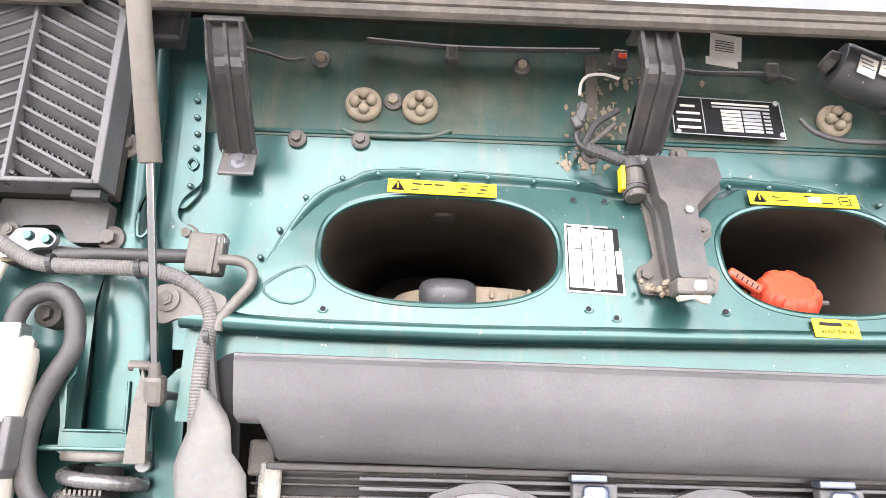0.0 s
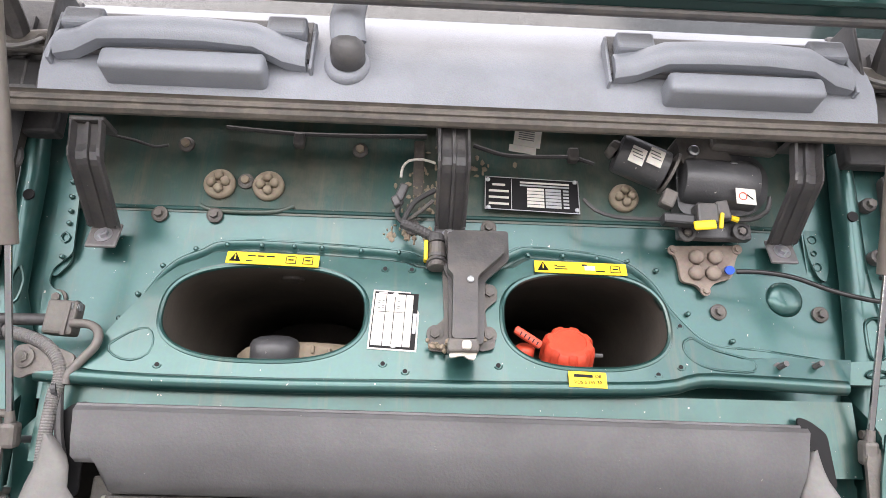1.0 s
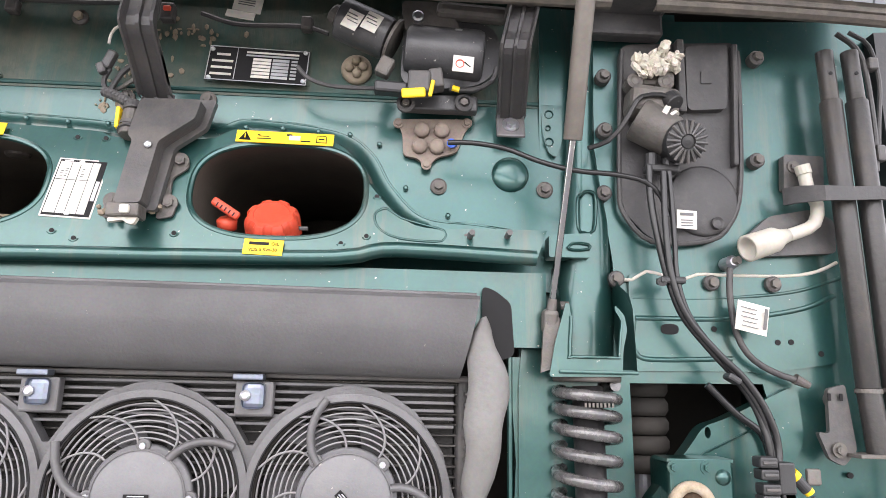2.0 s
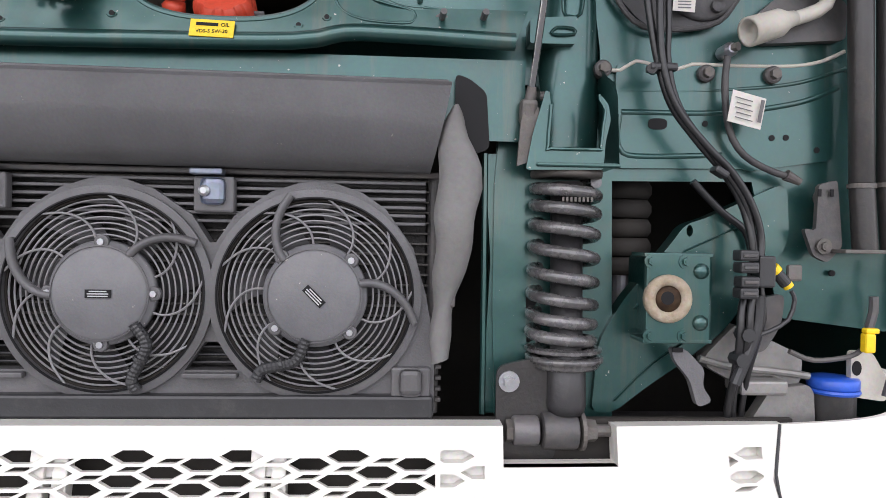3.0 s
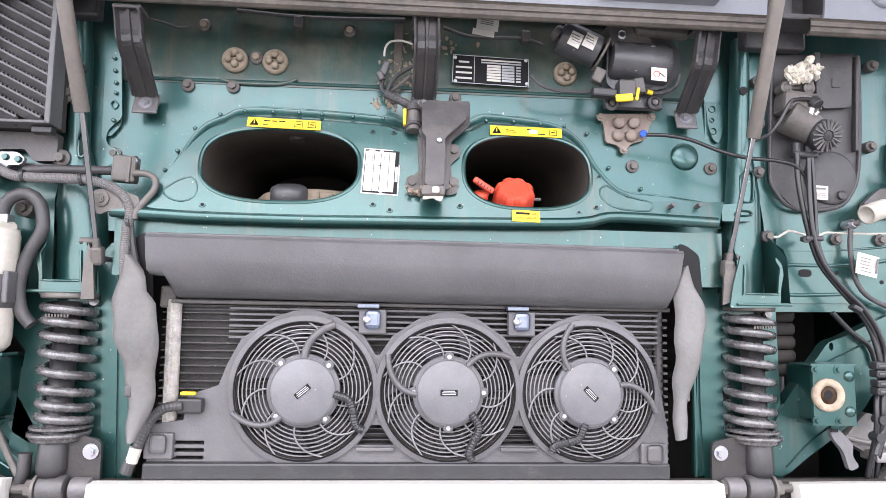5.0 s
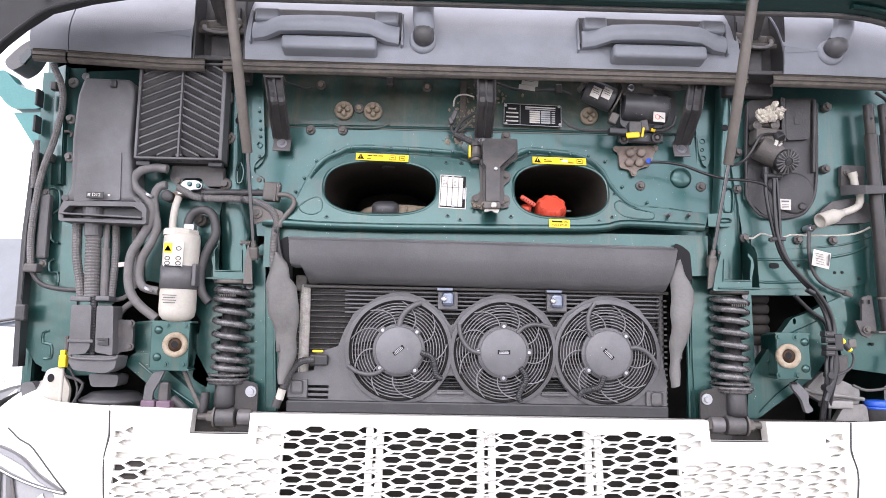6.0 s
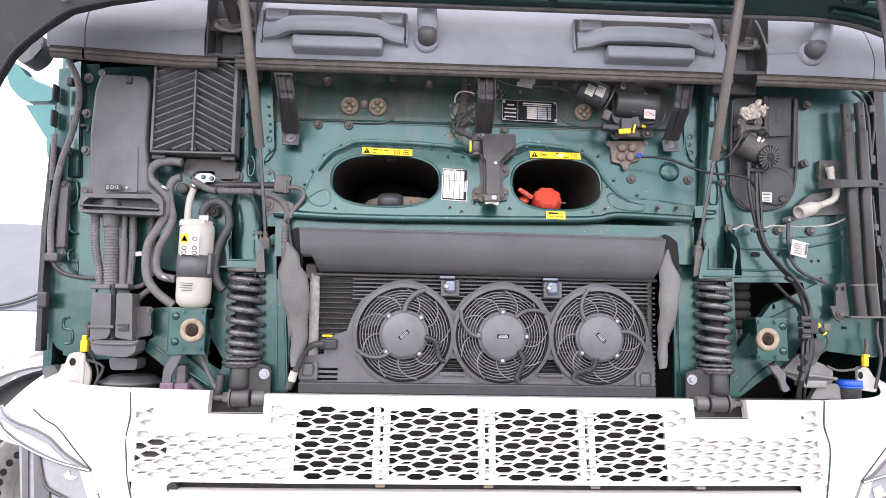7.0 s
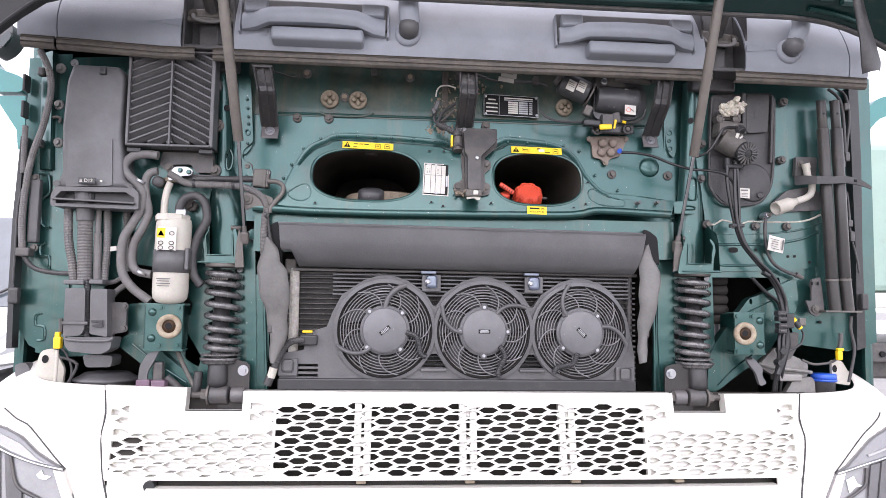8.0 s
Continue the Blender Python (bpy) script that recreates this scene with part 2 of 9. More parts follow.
def rod(p, q, r, r2=None, seg=16, bm=None, bev=0.0):
    p, q = Vector(p), Vector(q)
    b = bmesh.new()
    d = q - p
    bmesh.ops.create_cone(b, cap_ends=True, segments=seg, radius1=r, radius2=r if r2 is None else r2, depth=d.length)
    if bev:
        caps = [e for e in b.edges if any(len(f.verts) > 4 for f in e.link_faces)]
        bmesh.ops.bevel(b, geom=caps, offset=bev, segments=2, profile=0.5, affect="EDGES")
    bmesh.ops.transform(b, matrix=Matrix.Translation((p + q) / 2) @ d.to_track_quat("Z", "Y").to_matrix().to_4x4(), verts=b.verts)
    return grow(bm, b) if bm else b


def lathe(c, profile, axis=(0, -1, 0), seg=24, bm=None):
    """Turns (distance along the axis, radius) rows round the axis through c."""
    b = bmesh.new()
    m = Matrix.Translation(c) @ Vector(axis).to_track_quat("Z", "Y").to_matrix().to_4x4()
    rings = []
    for h, r in profile:
        rings.append([b.verts.new(m @ Vector((r * math.cos(2 * math.pi * i / seg), r * math.sin(2 * math.pi * i / seg), h))) for i in range(seg)])
    for a, c2 in zip(rings, rings[1:]):
        for i in range(seg):
            b.faces.new((a[i], a[(i + 1) % seg], c2[(i + 1) % seg], c2[i]))
    b.faces.new(rings[0][::-1])
    b.faces.new(rings[-1])
    return grow(bm, b) if bm else b


def glide(points, step):
    """Points along a smooth line through the given ones."""
    P = [Vector(p) for p in points]
    if len(P) == 2:
        n = max(1, int((P[1] - P[0]).length / step))
        return [P[0].lerp(P[1], i / n) for i in range(n + 1)]
    P = [P[0] * 2 - P[1]] + P + [P[-1] * 2 - P[-2]]
    out = []
    for a, b, c, d in zip(P, P[1:], P[2:], P[3:]):
        n = max(2, int((c - b).length / step))
        for i in range(n):
            u = i / n
            out.append(0.5 * (2 * b + (c - a) * u + (2 * a - 5 * b + 4 * c - d) * u * u + (3 * b - a - 3 * c + d) * u ** 3))
    out.append(P[-2])
    return out


def tube(points, r, seg=10, step=0.012, ribs=0.0, flat=1.0, bm=None):
    """A hose or cable along the points; ribs: the pitch of its corrugation; flat: its depth as a share of its width."""
    P = glide(points, ribs / 2 if ribs else step)
    b = bmesh.new()
    up = Vector((0, 0, 1)) if abs((P[1] - P[0]).normalized().z) < 0.9 else Vector((0, 1, 0))
    rings = []
    for i, p in enumerate(P):
        d = (P[min(i + 1, len(P) - 1)] - P[max(i - 1, 0)]).normalized()
        s = d.cross(up)
        s = s.normalized() if s.length > 1e-5 else Vector((1, 0, 0))
        up = s.cross(d).normalized()
        k = r * (0.9 if ribs and i % 2 else 1.0)
        rings.append([b.verts.new(p + s * k * math.cos(2 * math.pi * j / seg) + up * k * flat * math.sin(2 * math.pi * j / seg)) for j in range(seg)])
    for a, c in zip(rings, rings[1:]):
        for j in range(seg):
            b.faces.new((a[j], a[(j + 1) % seg], c[(j + 1) % seg], c[j]))
    b.faces.new(rings[0][::-1])
    b.faces.new(rings[-1])
    bmesh.ops.recalc_face_normals(b, faces=b.faces[:])
    return grow(bm, b) if bm else b


def rounded(outline, r, n=4):
    """An outline in x and z with its corners rounded."""
    out = []
    k = len(outline)
    for i in range(k):
        p, a, b = Vector(outline[i]), Vector(outline[i - 1]), Vector(outline[(i + 1) % k])
        u, v = a - p, b - p
        q = min(r, u.length * 0.45, v.length * 0.45)
        s, e = p + u.normalized() * q, p + v.normalized() * q
        for j in range(n + 1):
            t = j / n
            w = (1 - t) ** 2 * s + 2 * t * (1 - t) * p + t * t * e
            out.append((w.x, w.y))
    return out


def sheet(outline, depth, thick, holes=(), bm=None):
    """A plate in x and z, holes cut through; depth: y, or a function of x and z, of its front; thick: how far it goes back."""
    f = depth if callable(depth) else (lambda x, z: depth)
    b = bmesh.new()
    loops = []
    edges = []
    for loop in (outline, *holes):
        v = [b.verts.new((x, f(x, z), z)) for x, z in loop]
        loops.append(v)
        edges += [b.edges.new((v[i], v[(i + 1) % len(v)])) for i in range(len(v))]
    bmesh.ops.triangle_fill(b, use_beauty=True, use_dissolve=False, edges=edges)
    front = b.faces[:]
    back = {v: b.verts.new(v.co + Vector((0, thick, 0))) for v in b.verts[:]}
    for fc in front:
        b.faces.new([back[v] for v in reversed(fc.verts)])
    for v in loops:
        for i in range(len(v)):
            a, c = v[i], v[(i + 1) % len(v)]
            b.faces.new((a, c, back[c], back[a]))
    bmesh.ops.recalc_face_normals(b, faces=b.faces[:])
    return grow(bm, b) if bm else b


def backed(bm, off):
    """Gives an open sheet its thickness: a back moved by off, and rims."""
    front = bm.faces[:]
    rim = [e for e in bm.edges if e.is_boundary]
    back = {v: bm.verts.new(v.co + off) for v in bm.verts[:]}
    for f in front:
        bm.faces.new([back[v] for v in reversed(f.verts)])
    for e in rim:
        a, b = e.verts
        bm.faces.new((a, b, back[b], back[a]))
    bmesh.ops.recalc_face_normals(bm, faces=bm.faces[:])
    return bm


def loft(left, right, bulge, seg=10):
    """A bulging strip between a left and a right line of places."""
    b = bmesh.new()
    rows = []
    for p, q in zip(left, right):
        p, q = Vector(p), Vector(q)
        row = []
        for i in range(seg + 1):
            u = i / seg
            k = max(0.0, 1 - abs(2 * u - 1) ** 3)
            v = p.lerp(q, u)
            row.append(b.verts.new((v.x, v.y - bulge * k, v.z)))
        rows.append(row)
    for a, c in zip(rows, rows[1:]):
        for i in range(seg):
            b.faces.new((a[i], c[i], c[i + 1], a[i + 1]))
    return backed(b, Vector((0, 0.004, 0)))


def oval(cx, cz, w, h, power=2.6, n=56):
    out = []
    for i in range(n):
        a = 2 * math.pi * i / n
        c, s = math.cos(a), math.sin(a)
        out.append((cx + w / 2 * math.copysign(abs(c) ** (2 / power), c), cz + h / 2 * math.copysign(abs(s) ** (2 / power), s)))
    return out


def rect(x0, x1, z0, z1):
    return [(x0, z0), (x1, z0), (x1, z1), (x0, z1)]


def hexbolt(at, r, axis=(0, -1, 0), washer=1.6, bm=None, long=0.7):
    b = bmesh.new()
    at, ax = Vector(at), Vector(axis).normalized()
    if washer:
        rod(at - ax * 0.002, at + ax * r * 0.25, r * washer, seg=16, bm=b)
    rod(at, at + ax * r * (0.25 + long), r, r * 0.94, seg=6, bm=b)
    rod(at, at + ax * r * (0.35 + long), r * 0.55, r * 0.5, seg=10, bm=b)
    return grow(bm, b) if bm else b


def words(name, body, at, size, mat, parent, rot=(90, 0, 0), label=""):
    cu = bpy.data.curves.new(name, "FONT")
    cu.body, cu.size, cu.align_x, cu.align_y, cu.extrude = body, size, "CENTER", "CENTER", 0.0003
    tmp = new("tmp", cu)
    bpy.context.view_layer.update()
    me = bpy.data.meshes.new_from_object(tmp.evaluated_get(bpy.context.evaluated_depsgraph_get()))
    bpy.data.objects.remove(tmp)
    b = bmesh.new()
    b.from_mesh(me)
    bpy.data.meshes.remove(me)
    bmesh.ops.transform(b, matrix=pose(*at, *rot), verts=b.verts)
    return part(name, b, mat, parent, label)


def panel_y(x, z):
    return -0.028 + (0.30 if z < 1.79 else 0.5) * (z - 1.79)


def bulk_y(x, z):
    return 0.006 + 0.10 * (z - 1.75)


def upper_y(x, z):
    return 0.018 + 0.1 * (z - 1.884)



# ---- the truck's cab: green sheet metal behind the open lid ----
cab = thing("truck_cab", (0, 0.3, 0.9), "dark green metallic truck cab front, bare behind the raised lid", "truck cab")
HOLE_L = (-0.258, 1.711, 0.292, 0.150)
HOLE_R = (0.206, 1.713, 0.246, 0.152)
part("bulkhead", sheet(rect(-0.63, 0.635, 1.585, 1.894), bulk_y, 0.004, [oval(HOLE_L[0], HOLE_L[1], HOLE_L[2] + 0.03, HOLE_L[3] + 0.02), oval(HOLE_R[0], HOLE_R[1], HOLE_R[2] + 0.03, HOLE_R[3] + 0.02)]), PAINT, cab)


def cross_y(x, z):
    return -0.038 + 0.30 * (z - 1.79)


# the crossmember: a flat riveted flange on the bulkhead, a fold, and the raised face with its two holes
chain = glide([(x, 0, z) for x, z in [(-0.499, 1.624), (-0.475, 1.694), (-0.427, 1.783), (-0.380, 1.814), (-0.320, 1.832), (-0.079, 1.824), (-0.026, 1.813), (0.095, 1.818), (0.126, 1.836), (0.266, 1.824), (0.323, 1.791), (0.356, 1.737), (0.409, 1.687), (0.498, 1.679), (0.585, 1.670)]], 0.012)
foot = [(0.569, 1.622), (0.356, 1.629), (0.294, 1.614), (-0.066, 1.608), (-0.390, 1.606)]
loops = [[], [], [], []]
for i, p in enumerate(chain):
    d = (chain[min(i + 1, len(chain) - 1)] - chain[max(i - 1, 0)]).normalized()
    n = Vector((d.z, 0, -d.x))
    w = min(1.0, 0.3 + 0.7 * min(i, len(chain) - 1 - i) / 14)
    for k, off in enumerate((-0.008, 0.010, 0.016, 0.025)):
        loops[k].append(p + n * off * w)
fb = bmesh.new()
rows = []
for k, lp in enumerate(loops):
    rows.append([fb.verts.new((q.x, bulk_y(q.x, q.z) - 0.004 if k < 2 else (cross_y(q.x, q.z) if k == 3 else 0.65 * bulk_y(q.x, q.z) + 0.35 * cross_y(q.x, q.z)), q.z)) for q in lp])
for a, b in zip(rows, rows[1:]):
    for i in range(len(a) - 1):
        fb.faces.new((a[i], a[i + 1], b[i + 1], b[i]))
bmesh.ops.recalc_face_normals(fb, faces=fb.faces[:])
part("flange", fb, PAINT, cab, smooth=70)
part("flange_edge", tube([(q.x, bulk_y(q.x, q.z) - 0.003, q.z) for q in loops[0]], 0.0022, 6), PAINT, cab, smooth=60)
part("crossmember", sheet([(q.x, q.z) for q in loops[3]] + foot, cross_y, 0.009, [oval(*HOLE_L), oval(*HOLE_R)]), PAINT, cab)
for hole in (HOLE_L, HOLE_R):
    rim = [(x, -0.036 + 0.30 * (z - 1.79), z) for x, z in oval(*hole, n=40)]
    part("hole_rim", tube(rim + rim[:2], 0.0045, 8, 0.02), PAINT, cab)
# the rounded lower lip and the shadowed underside
lip = bmesh.new()
tube([(-0.548, -0.081, 1.613), (-0.472, -0.084, 1.609), (-0.389, -0.085, 1.606), (-0.217, -0.085, 1.605), (-0.066, -0.085, 1.607), (0.087, -0.084, 1.609), (0.293, -0.083, 1.614), (0.355, -0.079, 1.627), (0.426, -0.079, 1.627), (0.568, -0.080, 1.622)], 0.011, 12, 0.02, bm=lip)
part("lower_lip", lip, PAINT, cab, smooth=50)
part("underside", sheet(rect(-0.548, 0.585, 1.500, 1.604), -0.062, 0.004), PAINT, cab)
part("upper_wall", sheet(rect(-0.63, 0.635, 1.886, 2.08), upper_y, 0.004), PAINT_DIRTY, cab, "green wall dulled by road dirt")
part("band_edge", tube([(-0.56, 0.019, 1.893), (0.0, 0.019, 1.894), (0.60, 0.019, 1.893)], 0.004, 8, 0.1), PAINT, cab)
# tunnels behind the two oval holes
for cx, cz, w, h in (HOLE_L, HOLE_R):
    tun = bmesh.new()
    rings = []
    for yy, k in ((-0.05, 1.04), (0.02, 1.12), (0.16, 1.2), (0.34, 1.1), (0.5, 0.9)):
        rings.append([tun.verts.new((x, yy + 0.37 * (z - cz) * (1 if yy < 0 else 0.3), z)) for x, z in oval(cx, cz, w * k, h * k * (1 + 0.8 * max(0, yy)), n=32)])
    for a, b in zip(rings, rings[1:]):
        for i in range(32):
            tun.faces.new((a[i], b[i], b[(i + 1) % 32], a[(i + 1) % 32]))
    tun.faces.new(rings[-1])
    part("tunnel", tun, CAVITY, cab, "dusty brown tunnel behind the opening", smooth=60)

SIDE_Y = -0.02
part("side_wall", sheet([(-1.160, 2.006), (-0.669, 2.035), (-0.661, 1.723), (-0.676, 1.642), (-0.669, 1.464), (-0.577, 1.467), (-0.544, 1.380), (-0.528, 1.108), (-0.837, 1.103), (-0.724, 1.195), (-0.708, 1.361), (-0.778, 1.449), (-0.851, 1.462), (-0.936, 1.400), (-0.929, 1.221), (-1.058, 1.218), (-1.116, 1.247), (-1.155, 1.304)], SIDE_Y, 0.004), PAINT, cab)
part("side_wall", sheet([(0.672, 2.022), (1.200, 2.048), (1.196, 1.280), (1.106, 1.254), (0.954, 1.272), (0.910, 1.459), (0.714, 1.456), (0.721, 1.127)] + [(0.560, 1.128), (0.553, 1.280), (0.553, 1.451), (0.557, 1.547)] + [(0.700, 1.480), (0.694, 1.632), (0.670, 1.808)], SIDE_Y, 0.004), PAINT, cab)
# added near-black sheet: the shade behind the cab front is its colour
part("shade_wall", sheet(rect(-1.16, 1.16, 0.7, 2.1), 0.55, 0.01), DARK, cab, "added dark sheet for the shade behind the cab front")
for s in (-1, 1):
    part("corner_skin", box((1.203 if s > 0 else -1.162, 1.07, 1.95), (0.03, 2.10, 2.1), 0.012), PAINT, cab)
    part("sill", box((s * 1.17, 1.0, 0.78), (0.05, 1.9, 0.30), 0.02), PLASTIC, cab)
part("roof", box((0, 1.25, 3.01), (2.40, 1.75, 0.04), 0.02), PAINT, cab)
part("rear_wall", box((0, 2.10, 1.95), (2.34, 0.03, 2.1), 0.01), PAINT, cab)
# floor in the same near black, so the inside stays dark
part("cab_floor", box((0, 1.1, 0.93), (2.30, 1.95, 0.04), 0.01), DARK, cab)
# added dark cover that keeps the space behind the front dark
part("shade_cover", box((0, 0.3, 2.085), (2.36, 0.56, 0.01)), DARK, cab)
frame_rails = thing("chassis", (0, 1.6, 0), "dark steel truck chassis with wheels under the cab", "chassis")
for s in (-1, 1):
    part("rail", box((s * 0.40, 1.9, 0.82), (0.08, 3.9, 0.26), 0.01), BLACK_METAL, frame_rails)
    w = part("wheel", lathe((s * 0.86, 1.25, 0.50), [(0, 0.40), (0.03, 0.49), (0.15, 0.50), (0.27, 0.49), (0.30, 0.40)], (s, 0, 0), 40), RUBBER, frame_rails, smooth=40)
    part("rim", lathe((s * 1.12, 1.25, 0.50), [(0, 0.30), (0.035, 0.29), (0.02, 0.16), (0.05, 0.14), (0.06, 0.02)], (s, 0, 0), 32), STEEL, w, smooth=40)
part("axle", rod((-0.9, 1.25, 0.50), (0.9, 1.25, 0.50), 0.06), BLACK_METAL, frame_rails)
part("axle_mount", box((0, 1.25, 0.62), (0.9, 0.2, 0.2), 0.02), BLACK_METAL, frame_rails)
for o in ([(-0.589, 1.530), (-0.563, 1.561), (-0.552, 1.562), (-0.531, 1.125), (-0.557, 1.125), (-0.574, 1.440)], [(0.590, 1.525), (0.602, 1.131), (0.558, 1.131), (0.552, 1.282), (0.552, 1.451), (0.560, 1.549), (0.574, 1.567)]):
    part("leg", sheet(rounded(o, 0.01), -0.03, 0.03), PAINT, cab)
part("pillar", loft([(-0.680, -0.012, 2.012), (-0.670, -0.012, 1.920), (-0.665, -0.012, 1.816), (-0.663, -0.012, 1.725), (-0.674, -0.012, 1.674), (-0.679, -0.012, 1.631), (-0.673, -0.012, 1.578), (-0.671, -0.012, 1.528), (-0.665, -0.012, 1.450)], [(-0.638, -0.012, 2.014), (-0.629, -0.012, 1.922), (-0.627, -0.012, 1.822), (-0.624, -0.012, 1.742), (-0.609, -0.012, 1.698), (-0.591, -0.012, 1.642), (-0.583, -0.012, 1.607), (-0.573, -0.012, 1.532), (-0.566, -0.012, 1.454)], 0.026), PAINT, cab, smooth=50)
part("pillar", loft([(0.640, -0.012, 2.013), (0.634, -0.012, 1.908), (0.630, -0.012, 1.809), (0.626, -0.012, 1.744), (0.621, -0.012, 1.683), (0.611, -0.012, 1.614), (0.602, -0.012, 1.560), (0.597, -0.012, 1.514), (0.594, -0.012, 1.466)], [(0.675, -0.012, 2.016), (0.674, -0.012, 1.910), (0.671, -0.012, 1.810), (0.679, -0.012, 1.764), (0.692, -0.012, 1.694), (0.694, -0.012, 1.634), (0.695, -0.012, 1.583), (0.696, -0.012, 1.550), (0.693, -0.012, 1.468)], 0.026), PAINT, cab, smooth=50)
for ln in ([(-0.624, -0.041, 1.770), (-0.630, -0.041, 1.748), (-0.628, -0.041, 1.719), (-0.618, -0.041, 1.722), (-0.614, -0.041, 1.749), (-0.620, -0.041, 1.767)], [(0.649, -0.041, 1.732), (0.638, -0.041, 1.723), (0.638, -0.041, 1.677), (0.646, -0.041, 1.670), (0.661, -0.041, 1.674), (0.665, -0.041, 1.720), (0.660, -0.041, 1.732)]):
    part("pressed_bead", tube(ln + ln[:2], 0.0026, 6, 0.01), PAINT, cab, smooth=60)
part("end_tab", sheet(rounded([(0.592, 1.663), (0.654, 1.667), (0.653, 1.631), (0.592, 1.630)], 0.004), -0.052, 0.03), PAINT, cab)
lp = [(0.619, -0.054, 1.644), (0.627, -0.054, 1.651), (0.648, -0.054, 1.650), (0.650, -0.054, 1.643), (0.628, -0.054, 1.641)]
part("pressed_bead", tube(lp + lp[:2], 0.0022, 6, 0.01), PAINT, cab, smooth=60)
part("flange_strip", sheet(rounded([(0.674, 2.003), (0.709, 2.005), (0.713, 1.962), (0.705, 1.914), (0.710, 1.890), (0.708, 1.839), (0.700, 1.809), (0.705, 1.784), (0.706, 1.748), (0.697, 1.728), (0.707, 1.704), (0.709, 1.665), (0.699, 1.626), (0.698, 1.584), (0.681, 1.583), (0.673, 1.685), (0.666, 1.774)], 0.008), -0.008, 0.004), PAINT, cab)
part("flange_strip", sheet([(0.693, 1.626), (0.729, 1.627), (0.724, 1.467), (0.689, 1.467)], -0.006, 0.004), PAINT, cab)
part("flange_strip", sheet(rounded([(-0.616, 1.986), (-0.584, 1.988), (-0.571, 1.804), (-0.585, 1.791), (-0.596, 1.779), (-0.599, 1.760), (-0.592, 1.749), (-0.575, 1.742), (-0.567, 1.717), (-0.571, 1.680), (-0.599, 1.679), (-0.607, 1.768), (-0.608, 1.886)], 0.008), -0.004, 0.004), PAINT, cab)
for p in [(0.693, -0.010, 1.974), (0.695, -0.010, 1.884), (0.691, -0.010, 1.797), (0.692, -0.010, 1.716), (0.694, -0.010, 1.668), (0.695, -0.010, 1.647)] + [(-0.591, -0.006, 1.921), (-0.588, -0.006, 1.896), (-0.585, -0.006, 1.872), (-0.584, -0.006, 1.852), (-0.585, -0.006, 1.798), (-0.584, -0.006, 1.708)]:
    part("rivet", lathe(p, [(-0.004, 0.0042), (0.002, 0.004), (0.004, 0.002)], seg=10), PAINT, cab)
lp = [(x, y, z) for x, y, z in [(-0.592, -0.006, 1.829), (-0.587, -0.006, 1.837), (-0.579, -0.006, 1.829), (-0.585, -0.006, 1.821)]]
part("strip_hole", tube(lp + lp[:2], 0.0018, 6, 0.004), PAINT, cab)

# ---- grey panel below the windscreen, with its handles ----
hp = thing("hinge_panel", (0, -0.1, 2.01), "slate grey plastic panel below the windscreen with two grab handles", "panel")


def hinge_y(x, z):
    """The panel's front: upright at its foot, then leaning back towards the windscreen."""
    back = float(np.interp(z, (2.01, 2.04, 2.07, 2.10, 2.14, 2.18, 2.225), (0.006, 0.000, 0.000, 0.008, 0.026, 0.052, 0.090)))
    return -0.134 + back + 0.10 * max(0, abs(x) - 0.75) ** 2


def foot_rise(x):
    """The panel's foot sweeps up a little towards one corner."""
    return 0.022 * max(0.0, -x - 0.80) / 0.35


def skin(name, x0, x1, z0, z1, parent, mat):
    b = bmesh.new()
    n, k = max(4, int((x1 - x0) / 0.05)), 14
    g = []
    for i in range(n + 1):
        x = x0 + (x1 - x0) * i / n
        g.append([b.verts.new((x, hinge_y(x, z0 + (z1 - z0) * j / k), z0 + (z1 - z0) * j / k + foot_rise(x))) for j in range(k + 1)])
    for i in range(n):
        for j in range(k):
            b.faces.new((g[i][j], g[i + 1][j], g[i + 1][j + 1], g[i][j + 1]))
    return part(name, backed(b, Vector((0, 0.006, 0))), mat, parent, smooth=40)


SECTIONS = ((-1.145, -1.046), (-1.043, -0.736), (-0.602, 0.650), (0.764, 1.066), (1.069, 1.125))
for x0, x1 in SECTIONS:
    skin("panel_section", x0, x1, 2.012, 2.22, hp, HINGE_GREY)
# dusty rubber profile under the panel's foot
for x0, x1 in ((-1.135, -1.050), (-1.044, -0.70), (-0.655, 0.67), (0.735, 1.12)):
    b = bmesh.new()
    prof = [(-0.128, 2.013), (-0.134, 2.010), (-0.130, 2.0075), (-0.133, 2.005), (-0.134, 1.998), (-0.130, 1.9965), (-0.133, 1.994), (-0.131, 1.988), (-0.124, 1.984), (-0.116, 1.985)]
    n = max(4, int((x1 - x0) / 0.1))
    g = []
    for i in range(n + 1):
        x = x0 + (x1 - x0) * i / n
        g.append([b.verts.new((x, y + 0.10 * max(0, abs(x) - 0.75) ** 2, z + foot_rise(x))) for y, z in prof])
    for p, q in zip(g, g[1:]):
        for k in range(len(prof) - 1):
            b.faces.new((p[k], q[k], q[k + 1], p[k + 1]))
    part("lower_seal", backed(b, Vector((0, 0.002, 0.004))), SEAL, hp, "dusty rubber seal lip")
